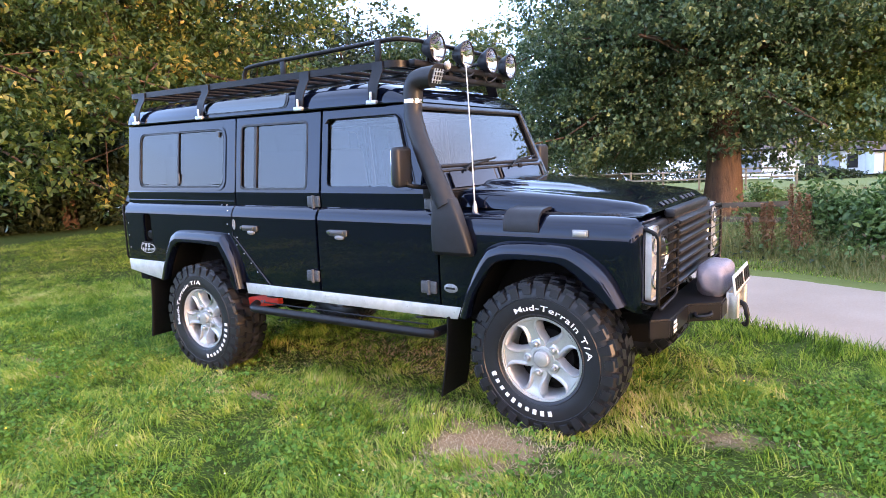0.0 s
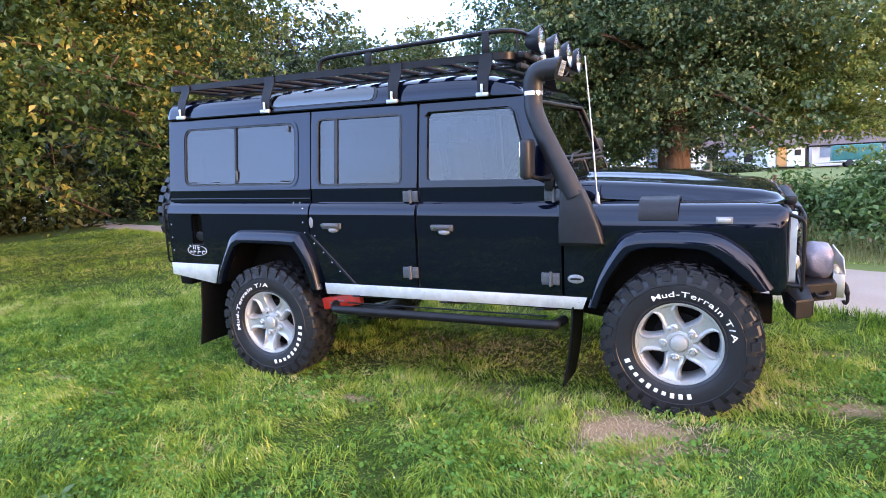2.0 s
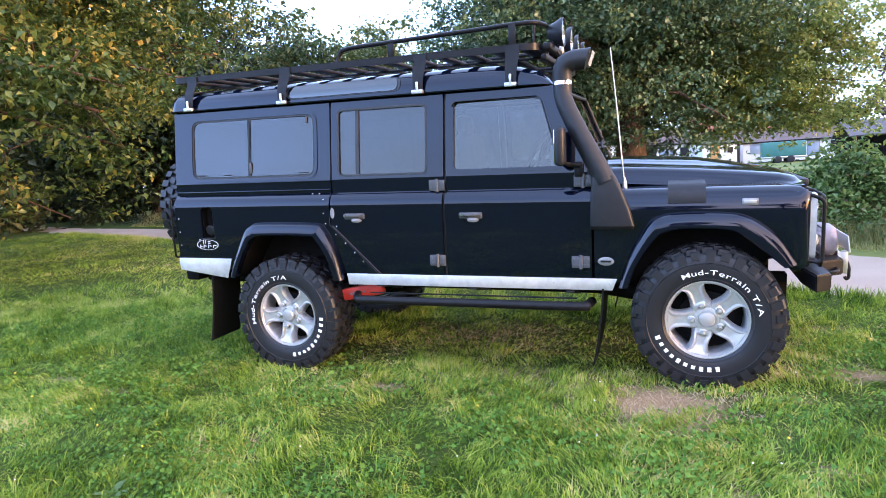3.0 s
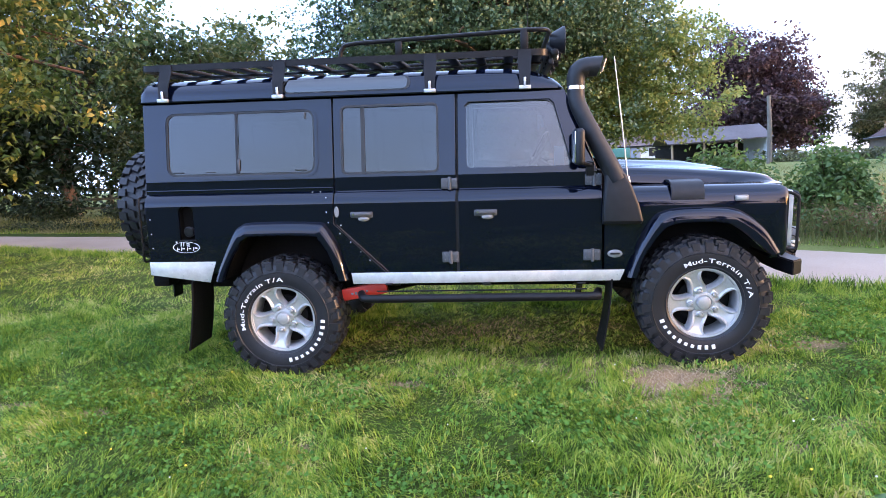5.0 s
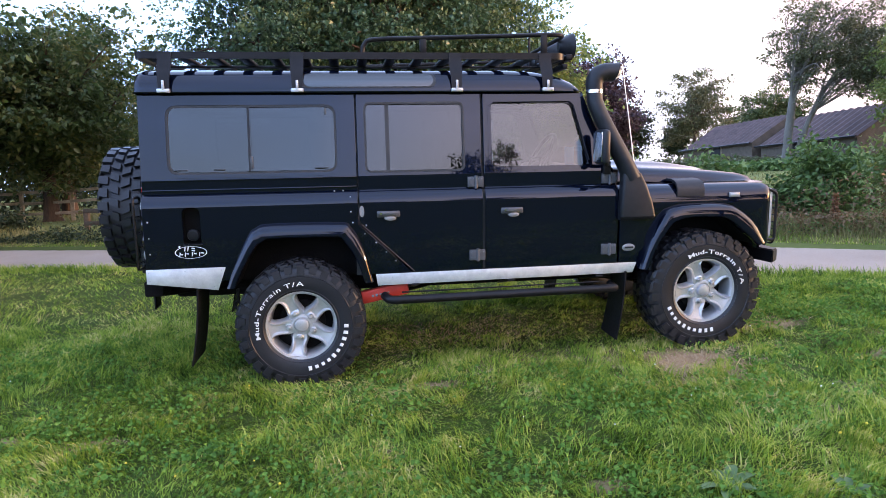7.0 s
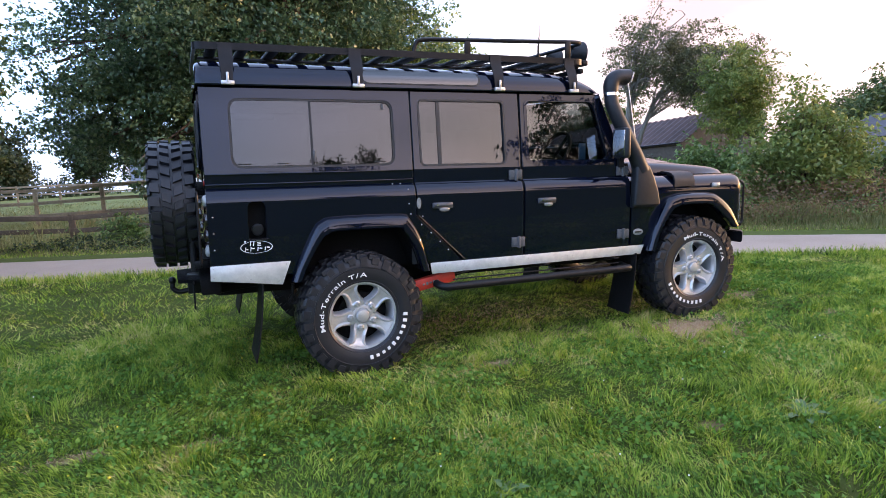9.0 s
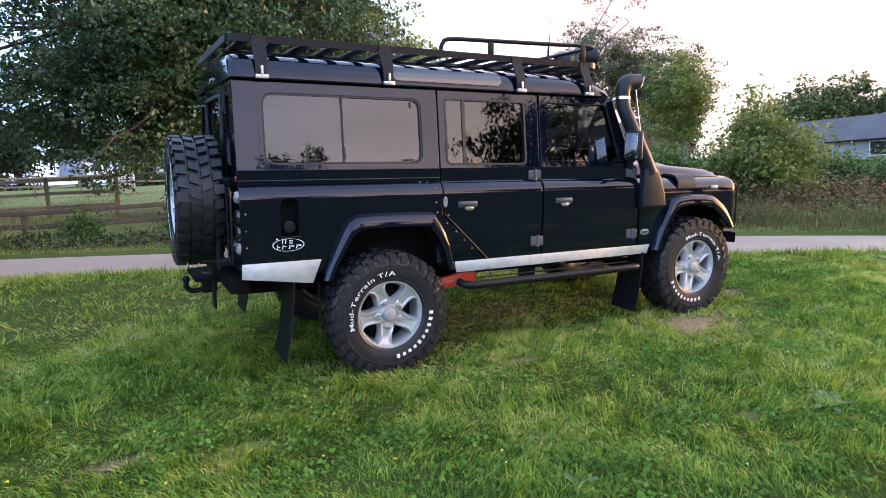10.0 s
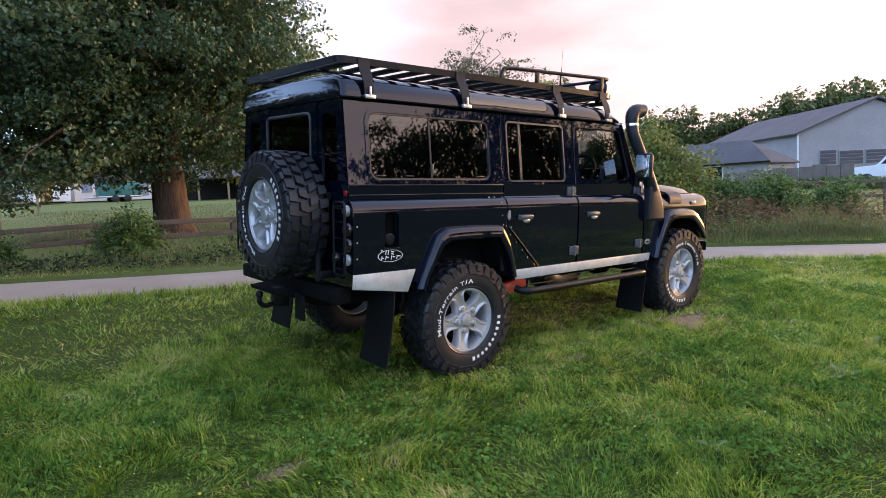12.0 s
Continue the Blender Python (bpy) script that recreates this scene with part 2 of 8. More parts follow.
TREAD = tread_plate()
BARK = mottled("bark", (0.012, 0.008, 0.006), (0.16, 0.092, 0.054), 3, 0.9, fine=14, bump=1.0, dist=0.04, stretch=(1, 1, 0.25))
PALE_BARK = mottled("pale_bark", (0.09, 0.078, 0.066), (0.20, 0.18, 0.15), 3, 0.9, fine=14, bump=0.8, dist=0.03, stretch=(1, 1, 0.3))
FENCE_WOOD = mottled("fence_wood", (0.17, 0.13, 0.085), (0.42, 0.33, 0.22), 3, 0.85, fine=20, bump=0.5, dist=0.01)
YARD_WOOD = mottled("yard_boards", (0.10, 0.080, 0.066), (0.20, 0.165, 0.140), 2, 0.9, fine=12, bump=0.4, dist=0.01)
DARK_WOOD = mottled("old_rail_wood", (0.06, 0.045, 0.032), (0.15, 0.11, 0.08), 3, 0.9, fine=20, bump=0.5, dist=0.01)
RENDER_WHITE = mottled("white_wall", (0.62, 0.63, 0.66), (0.80, 0.81, 0.83), 0.6, 0.85)
ROOF_RED = mottled("red_tiles", (0.24, 0.075, 0.045), (0.36, 0.13, 0.08), 1.5, 0.85)
ROOF_BROWN = mottled("brown_tiles", (0.07, 0.05, 0.045), (0.14, 0.095, 0.085), 1.5, 0.85)
RUST_SHEET = mottled("rusty_sheet", (0.028, 0.016, 0.015), (0.115, 0.066, 0.060), 0.8, 0.85, fine=9, stretch=(1, 6, 1))
ROOF_SHEET = mottled("roof_sheet", (0.055, 0.050, 0.055), (0.115, 0.105, 0.112), 0.5, 0.8, fine=6)
WALL_GREY = mottled("grey_sheet_wall", (0.25, 0.235, 0.24), (0.36, 0.345, 0.35), 0.5, 0.8)
ORANGE_DOOR = mottled("orange_wood", (0.50, 0.24, 0.08), (0.66, 0.34, 0.13), 2, 0.6)
GREEN_TARP = mottled("green_tarp", (0.02, 0.13, 0.12), (0.04, 0.20, 0.18), 1.5, 0.55)
# near-black fill stands for unlit depth behind panes, doorways, shed front and grille
DARK_VOID = mottled("unlit_void", (0.012, 0.011, 0.012), (0.03, 0.027, 0.025), 2, 0.9)
BLUE_DOOR = mottled("blue_grey_door", (0.18, 0.24, 0.34), (0.28, 0.34, 0.44), 2, 0.6)

OAK_LEAF = foliage("oak_leaf", [(0.0, (0.022, 0.050, 0.015)), (0.45, (0.062, 0.110, 0.026)), (0.72, (0.125, 0.170, 0.038)), (0.92, (0.30, 0.28, 0.06)), (1.0, (0.50, 0.37, 0.09))], 0.42, 0.40, each=0.45, area=1.2, strong=2.3, base=-0.84)
MAPLE_LEAF = foliage("maple_leaf", [(0.0, (0.024, 0.056, 0.032)), (0.5, (0.078, 0.140, 0.066)), (0.95, (0.24, 0.29, 0.120))], 0.36, 0.28, area=0.8)
LIME_LEAF = foliage("lime_leaf", [(0.0, (0.065, 0.125, 0.040)), (0.5, (0.19, 0.265, 0.080)), (0.95, (0.42, 0.43, 0.135))], 0.42, 0.5, area=0.8)
GOLD_LEAF = foliage("golden_leaf", [(0.0, (0.075, 0.12, 0.032)), (0.5, (0.17, 0.23, 0.055)), (0.95, (0.36, 0.33, 0.085))], 0.45, 0.4)
# greens set below real foliage: the wood's canopy shade is in the leaf colour
SHADED_WOOD_LEAF = foliage("shaded_wood_leaf", [(0.0, (0.010, 0.024, 0.009)), (0.5, (0.026, 0.046, 0.016)), (0.95, (0.07, 0.085, 0.026))], 0.6, 0.2)
LANE_LEAF = foliage("lane_tree_leaf", [(0.0, (0.036, 0.066, 0.022)), (0.5, (0.085, 0.125, 0.038)), (0.95, (0.24, 0.215, 0.066))], 0.45, 0.35)
PURPLE_LEAF = foliage("copper_leaf", [(0.0, (0.034, 0.021, 0.027)), (0.5, (0.080, 0.045, 0.056)), (0.95, (0.150, 0.092, 0.084))])
HAZE_LEAF = foliage("far_leaf", [(0.0, (0.055, 0.070, 0.036)), (0.5, (0.105, 0.115, 0.055)), (0.95, (0.20, 0.19, 0.085))], 0.45, 0.4)
HEDGE_LEAF = foliage("hedge_leaf", [(0.0, (0.028, 0.065, 0.022)), (0.5, (0.095, 0.175, 0.045)), (0.95, (0.26, 0.34, 0.095))])
DRY_LEAF = foliage("dry_stem", [(0.0, (0.10, 0.06, 0.03)), (0.5, (0.20, 0.12, 0.06)), (0.95, (0.30, 0.20, 0.10))])
RUST_LEAF = foliage("rusty_dock", [(0.0, (0.13, 0.06, 0.03)), (0.5, (0.26, 0.125, 0.06)), (0.95, (0.38, 0.21, 0.10))])
GRASS = foliage("grass_blade", [(0.0, (0.014, 0.046, 0.004)), (0.28, (0.096, 0.195, 0.022)), (0.55, (0.262, 0.396, 0.048)), (0.78, (0.455, 0.490, 0.105)), (1.0, (0.68, 0.55, 0.27))], 0.5, 0.38, patch=5.5, each=0.54, base=-0.43, spec=0.22)
VERGE = foliage("verge_grass", [(0.0, (0.08, 0.105, 0.03)), (0.5, (0.18, 0.19, 0.06)), (0.95, (0.42, 0.35, 0.17))], 0.5, 0.4)
DOCK_LEAF = foliage("dock_leaf", [(0.0, (0.06, 0.115, 0.035)), (0.5, (0.12, 0.20, 0.075)), (0.95, (0.19, 0.27, 0.12))], 0.6, 0.25)
CLOVER = foliage("clover_leaf", [(0.0, (0.04, 0.11, 0.016)), (0.5, (0.10, 0.23, 0.03)), (0.95, (0.16, 0.29, 0.05))], 0.85, 0.3)
STRAW = foliage("straw", [(0.0, (0.17, 0.10, 0.06)), (0.5, (0.42, 0.29, 0.18)), (0.95, (0.64, 0.49, 0.33))], 0.6, 0.2)
PETAL = mottled("white_petal", (0.7, 0.7, 0.66), (0.85, 0.85, 0.82), 30, 0.6)
YELLOW = mottled("yellow_petal", (0.6, 0.45, 0.03), (0.75, 0.6, 0.05), 30, 0.6)

# ---- shaping tools ----
def part(name, bm, mat, parent=None, label="", sharp=35, smooth=True, creases=()):
    """Links a bmesh as one mesh object, under its thing if one is given; creases: heights of pressed edges."""
    bmesh.ops.recalc_face_normals(bm, faces=bm.faces)
    me = bpy.data.meshes.new(name)
    bm.to_mesh(me)
    bm.free()
    return part_of(name, me, mat, parent, label, sharp, smooth, creases)


def part_of(name, me, mat, parent=None, label="", sharp=35, smooth=True, creases=()):
    for m in mat if isinstance(mat, (list, tuple)) else (mat,):
        me.materials.append(m)
    if smooth:
        me.shade_smooth()
        me.set_sharp_from_angle(angle=radians(sharp))
    for e in me.edges if creases else ():
        a, b = (me.vertices[i].co.z for i in e.vertices)
        if any(abs(a - c) < 0.0005 and abs(b - c) < 0.0005 for c in creases):
            e.use_edge_sharp = True
    ob = new(name, me)
    if parent is not None:
        ob.parent = parent
    if label:
        tagged(ob, label)
    return ob


def box(bm, c, s, bevel=0.0, m=None, seg=2):
    """A box by its centre and size, with rounded edges; m turns it about its centre."""
    made = bmesh.ops.create_cube(bm, size=1.0)["verts"]
    bmesh.ops.scale(bm, vec=s, verts=made)
    if bevel:
        edges = list({e for v in made for e in v.link_edges})
        made = list({v for f in bmesh.ops.bevel(bm, geom=edges, offset=bevel, segments=seg, affect="EDGES", profile=0.5)["faces"] for v in f.verts} | {v for v in made if v.is_valid})
    if m is not None:
        bmesh.ops.transform(bm, matrix=m, verts=made)
    bmesh.ops.translate(bm, vec=c, verts=made)
    return made


def catmull(pts, n=6):
    """A smooth path through points."""
    p = [Vector(q) for q in pts]
    p = [p[0] * 2 - p[1], *p, p[-1] * 2 - p[-2]]
    out = []
    for a, b, c, d in zip(p, p[1:], p[2:], p[3:]):
        for k in range(n):
            t = k / n
            out.append(0.5 * (2 * b + (c - a) * t + (2 * a - 5 * b + 4 * c - d) * t * t + (3 * b - a - 3 * c + d) * t ** 3))
    return [*out, p[-2]]


def tube(bm, pts, radius, seg=10, closed=False, cap=True):
    """A round tube along points; radius is one number or one for each point."""
    pts = [Vector(p) for p in pts]
    n = len(pts)
    rad = [radius] * n if isinstance(radius, (int, float)) else radius
    rings, side = [], None
    for i, p in enumerate(pts):
        a = pts[i - 1] if i or closed else p
        b = pts[(i + 1) % n] if i < n - 1 or closed else p
        d = (b - a).normalized()
        if side is None:
            side = d.orthogonal().normalized()
        side = (side - d * side.dot(d)).normalized()
        up = d.cross(side)
        rings.append([bm.verts.new(p + (side * math.cos(w) + up * math.sin(w)) * rad[i]) for w in (math.tau * k / seg for k in range(seg))])
    for r, s in zip(rings, rings[1:] + (rings[:1] if closed else [])):
        for k in range(seg):
            bm.faces.new((r[k], r[(k + 1) % seg], s[(k + 1) % seg], s[k]))
    if cap and not closed:
        bm.faces.new(rings[0])
        bm.faces.new(rings[-1])


def lathe(bm, profile, m=None, seg=48, close=False):
    """Turns (radius, height) round the local z axis; m places it."""
    m = m or Matrix()
    rings = []
    for r, h in profile:
        if r < 1e-6:
            rings.append([bm.verts.new(m @ Vector((0, 0, h)))])
        else:
            rings.append([bm.verts.new(m @ Vector((r * math.cos(w), r * math.sin(w), h))) for w in (math.tau * k / seg for k in range(seg))])
    for a, b in zip(rings, rings[1:] + (rings[:1] if close else [])):
        for k in range(seg):
            j = (k + 1) % seg
            if len(a) == 1 and len(b) == 1:
                continue
            if len(a) == 1:
                bm.faces.new((a[0], b[k], b[j]))
            elif len(b) == 1:
                bm.faces.new((a[k], a[j], b[0]))
            else:
                bm.faces.new((a[k], a[j], b[j], b[k]))


def skin(bm, rows, loop=False):
    """Faces between rows of points."""
    v = [[bm.verts.new(p) for p in r] for r in rows]
    for a, b in zip(v, v[1:]):
        n = len(a)
        for k in range(n if loop else n - 1):
            j = (k + 1) % n
            bm.faces.new((a[k], a[j], b[j], b[k]))
    return v


def thicken(bm, t):
    bmesh.ops.recalc_face_normals(bm, faces=bm.faces)
    bmesh.ops.solidify(bm, geom=bm.faces[:], thickness=t)


def rounded(pts, r, n=4):
    """A closed outline in two numbers with its corners rounded; r is one radius or one for each corner."""
    rs = [r] * len(pts) if isinstance(r, (int, float)) else r
    out = []
    for i, p in enumerate(pts):
        p, a, b = Vector(p), Vector(pts[i - 1]), Vector(pts[(i + 1) % len(pts)])
        k = rs[i]
        if k <= 0:
            out.append(p)
            continue
        u, w = (a - p).normalized(), (b - p).normalized()
        k = min(k, (a - p).length * 0.48, (b - p).length * 0.48)
        s, e = p + u * k, p + w * k
        for j in range(n + 1):
            t = j / n
            out.append(s * (1 - t) ** 2 + p * 2 * t * (1 - t) + e * t * t)
    return out


def mesh_of(name, verts, faces):
    """A mesh from arrays of points and of triangles or quads."""
    me = bpy.data.meshes.new(name)
    k = faces.shape[1]
    me.vertices.add(len(verts))
    me.vertices.foreach_set("co", np.ascontiguousarray(verts, dtype=np.float32).ravel())
    me.loops.add(faces.size)
    me.loops.foreach_set("vertex_index", np.ascontiguousarray(faces, dtype=np.int32).ravel())
    me.polygons.add(len(faces))
    me.polygons.foreach_set("loop_start", np.arange(0, faces.size, k, dtype=np.int32))
    me.update(calc_edges=True)
    return me


def leaf_mesh(name, where, size, rng, droop=0.35, narrow=0.55):
    """A small folded leaf at each place, turned at random."""
    n = len(where)
    d = rng.normal(size=(n, 3))
    d[:, 2] = d[:, 2] * 0.6 - droop
    d /= np.linalg.norm(d, axis=1)[:, None]
    up = rng.normal(size=(n, 3)) * 0.7 + np.array([0, 0, 1.0])
    s = np.cross(d, up)
    s /= np.linalg.norm(s, axis=1)[:, None] + 1e-9
    nrm = np.cross(s, d)
    ln = size * rng.uniform(0.6, 1.35, n)[:, None]
    wd = ln * narrow * rng.uniform(0.8, 1.2, n)[:, None]
    a = where
    tip = where + d * ln - np.array([0, 0, 1.0]) * ln * 0.12
    mid = where + d * ln * 0.5 + nrm * wd * 0.28
    v = np.stack([a, mid + s * wd * 0.5, tip, mid - s * wd * 0.5], 1).reshape(-1, 3)
    base = np.arange(n)[:, None] * 4
    f = np.concatenate([base + np.array([0, 1, 2]), base + np.array([0, 2, 3])])
    return mesh_of(name, v, f)


def wobble(p, seed, scale):
    """Smooth uneven values of about -1 to 1 over the plan."""
    r = np.random.default_rng(seed)
    out = np.zeros(len(p))
    for k in range(7):
        a, ph = r.uniform(0, math.tau), r.uniform(0, math.tau)
        q = scale * r.uniform(0.6, 2.6)
        out += np.sin((p[:, 0] * math.cos(a) + p[:, 1] * math.sin(a)) * q + ph)
    return out / 4.0

# ---- ground, road, verge ----
def lift(x, y):
    """Height of the soil: a lawn that falls towards the camera and a field that rises behind the road."""
    x, y = np.asarray(x, dtype=float), np.asarray(y, dtype=float)
    z = 0.060 + 0.004 * np.clip(x, -15, 40) + 0.0684 * np.clip(y, -6, 9)
    z = z + 0.03 * np.clip(y - 9, 0, 70) + 0.006 * np.clip(y - 79, 0, 600) + 0.02 * np.clip(y + 6, -30, 0)
    return z


NEAR_EDGE = [(-60, 29), (-30, 15.5), (-13, 8.25), (-9, 6.75), (-6, 5.4), (-3, 4.4), (0, 3.4), (3.5, 1.75), (5, 1.0), (6.5, 0.3), (8, -0.9), (12, -3.4), (20, -8.2), (60, -31)]
FAR_EDGE = [(-60, 32), (-30, 18), (-14.5, 10.1), (-8, 8.0), (-6, 7.45), (-3, 6.2), (0, 4.95), (3.5, 3.95), (4.4, 3.5), (5.8, 2.6), (7.9, 1.2), (10, -0.3), (14, -2.5), (22, -7), (60, -29)]


def edge_at(edge, x):
    return np.interp(x, [p[0] for p in edge], [p[1] for p in edge])


def spread(lo, hi, fine_lo, fine_hi, step, grow=1.25):
    """Grid lines, close together in the middle and wider apart outwards."""
    mid = list(np.arange(fine_lo, fine_hi, step))
    a, s, left = fine_lo, step, []
    while a > lo:
        s *= grow
        a -= s
        left.append(a)
    b, s, right = mid[-1], step, []
    while b < hi:
        s *= grow
        b += s
        right.append(b)
    return np.array(left[::-1] + mid + right)


def grid_mesh(name, X, Y, Z):
    ny, nx = X.shape
    i = np.arange(nx * ny).reshape(ny, nx)
    f = np.stack([i[:-1, :-1].ravel(), i[:-1, 1:].ravel(), i[1:, 1:].ravel(), i[1:, :-1].ravel()], 1)
    return mesh_of(name, np.stack([X.ravel(), Y.ravel(), Z.ravel()], 1), f)


# worn spots in the lawn: x, y, half length, half width
BARE = [(2.56, -1.12, 0.29, 0.25), (2.76, -1.08, 0.12, 0.14), (2.34, -0.92, 0.17, 0.09), (2.42, -1.42, 0.14, 0.10), (0.83, -1.10, 0.17, 0.08), (-1.66, -1.33, 0.13, 0.06), (-1.13, -1.45, 0.14, 0.06), (1.55, -0.75, 0.9, 0.20), (2.0, -0.95, 0.30, 0.10), (3.50, -0.50, 0.32, 0.13), (3.15, -0.95, 0.16, 0.07), (3.65, 0.43, 0.26, 0.10), (2.85, -2.0, 0.10, 0.05), (2.66, -1.36, 0.16, 0.12), (1.42, -2.48, 0.10, 0.06), (3.3, -1.75, 0.12, 0.07), (0.45, -1.95, 0.10, 0.06), (4.3, -0.9, 0.22, 0.09), (3.8, -1.3, 0.16, 0.08)]
BARE_HARD = [1.5, 1.0, 0.9, 0.8, 0.75, 0.8, 0.8, 0.35, 0.7, 0.8, 0.7, 0.5, 0.5, 0.9, 0.7, 0.55, 0.5, 0.5, 0.5]


def bareness(x, y):
    b = np.zeros(len(x))
    q = np.stack([x, y], 1)
    w = wobble(q, 5, 6.0) * 0.7 + wobble(q, 8, 19.0) * 0.75 + wobble(q, 9, 47.0) * 0.35
    for (cx, cy, rx, ry), hard in zip(BARE, BARE_HARD):
        d = np.sqrt(((x - cx) / rx) ** 2 + ((y - cy) / ry) ** 2) + w
        b = np.maximum(b, np.clip(1.35 - d, 0, 1) ** 0.8 * hard)
    under = np.clip(1.15 - np.maximum(np.abs(x - 1.4) / 1.9, np.abs(y - 0.05) / 0.75) + w * 0.2, 0, 1)
    return np.maximum(b, under * 0.5)


def soil_material():
    m = material("lawn_soil", (0.1, 0.12, 0.03), 0.95, spec=0.1)
    big = noise_of(m, 0.35, 4, 0.6)
    small = noise_of(m, 14, 6, 0.7)
    green = mix_of(m, small, (0.022, 0.042, 0.008), (0.080, 0.112, 0.024))
    mid = noise_of(m, 2.6, 5, 0.65)
    lawn_tone = mix_of(m, ramp_of(m, mid, [(0.42, (0, 0, 0)), (0.66, (1, 1, 1))]), green, (0.060, 0.074, 0.018))
    pasture = mix_of(m, big, (0.11, 0.15, 0.035), (0.20, 0.20, 0.08))
    place = node(m, "ShaderNodeTexCoord")
    across = node(m, "ShaderNodeVectorMath")
    across.operation = "DOT_PRODUCT"
    across.inputs[1].default_value = (0.45, 1.0, 0.0)
    link(m, place.outputs["Object"], across.inputs[0])
    past = node(m, "ShaderNodeMapRange")
    past.inputs["From Min"].default_value, past.inputs["From Max"].default_value = 4.6, 5.4
    link(m, across.outputs["Value"], past.inputs["Value"])
    field = mix_of(m, past.outputs[0], lawn_tone, pasture)
    tc = node(m, "ShaderNodeTexCoord")
    total = None
    wob = ramp_of(m, noise_of(m, 5, 6, 0.75), [(0.25, (0, 0, 0)), (0.8, (1.3, 1.3, 1.3))])
    for (cx, cy, rx, ry), hard in zip(BARE, BARE_HARD):
        mp = node(m, "ShaderNodeMapping", Location=(-cx / rx, -cy / ry, 0), Scale=(1 / rx, 1 / ry, 0))
        link(m, tc.outputs["Object"], mp.inputs["Vector"])
        ln = node(m, "ShaderNodeVectorMath")
        ln.operation = "LENGTH"
        link(m, mp.outputs["Vector"], ln.inputs[0])
        ad = node(m, "ShaderNodeMath")
        ad.operation = "ADD"
        link(m, ln.outputs["Value"], ad.inputs[0])
        link(m, wob, ad.inputs[1])
        mr = node(m, "ShaderNodeMapRange")
        mr.inputs["From Min"].default_value, mr.inputs["From Max"].default_value = 1.85, 0.9
        mr.inputs["To Max"].default_value = hard
        link(m, ad.outputs[0], mr.inputs["Value"])
        if total is None:
            total = mr.outputs[0]
        else:
            mx = node(m, "ShaderNodeMath")
            mx.operation = "MAXIMUM"
            link(m, total, mx.inputs[0])
            link(m, mr.outputs[0], mx.inputs[1])
            total = mx.outputs[0]
    dry = mix_of(m, small, (0.16, 0.098, 0.056), (0.49, 0.335, 0.195))
    link(m, mix_of(m, total, field, dry), bsdf_of(m).inputs["Base Color"])
    bump_of(m, small, 0.8, 0.03)
    return m


gx = spread(-700, 700, -9, 9, 0.12)
gy = spread(-500, 900, -5, 9, 0.12)
GX, GY = np.meshgrid(gx, gy)
GZ = lift(GX, GY)
flat = np.stack([GX.ravel(), GY.ravel()], 1)
near_mask = np.clip(1 - np.abs(GX) / 40, 0, 1) * np.clip(1 - np.abs(GY) / 40, 0, 1)
GZ = GZ + (wobble(flat, 3, 1.6).reshape(GX.shape) * 0.006 + wobble(flat, 4, 7.0).reshape(GX.shape) * 0.004) * near_mask
# the verge behind the road stands a little proud of it
beyond = np.clip((GY - edge_at(FAR_EDGE, GX)) / 0.5, 0, 1)
GZ = GZ + beyond * np.clip(1 - (GY - edge_at(FAR_EDGE, GX)) / 6, 0, 1) * 0.07
on_road = np.clip((GY - edge_at(NEAR_EDGE, GX)) / 0.15, 0, 1) * np.clip((edge_at(FAR_EDGE, GX) - GY) / 0.15, 0, 1)
GZ = GZ - on_road * 0.05
ground = part_of("ground", grid_mesh("ground", GX, GY, GZ), soil_material(), sharp=180)
tagged(ground, "sloping mown lawn with worn brown patches", "ground", kind="structure")

ROAD_MAT = mottled("pale_road", (0.275, 0.208, 0.160), (0.405, 0.318, 0.252), 1.1, 0.9, fine=60, bump=0.5, dist=0.01)
rx = np.unique(np.concatenate([np.arange(-60, -14, 2.0), np.arange(-14, 14, 0.25), np.arange(14, 60, 2.0)]))
ry0, ry1 = edge_at(NEAR_EDGE, rx), edge_at(FAR_EDGE, rx)
wob = wobble(np.stack([rx, rx * 0], 1), 9, 2.5) * 0.05
cols = np.linspace(0, 1, 9)
RX = np.repeat(rx[None, :], 9, 0)
RY = (ry0 + wob - 0.06) + cols[:, None] * (ry1 - ry0 + 0.12 - wob)
RZ = lift(RX, RY) - 0.02 + 0.02 * np.sin(cols * math.pi)[:, None]
road = part_of("road", grid_mesh("road", RX, RY, RZ), ROAD_MAT, sharp=180)
tagged(road, "narrow pale gravelled farm lane", "road", kind="structure")


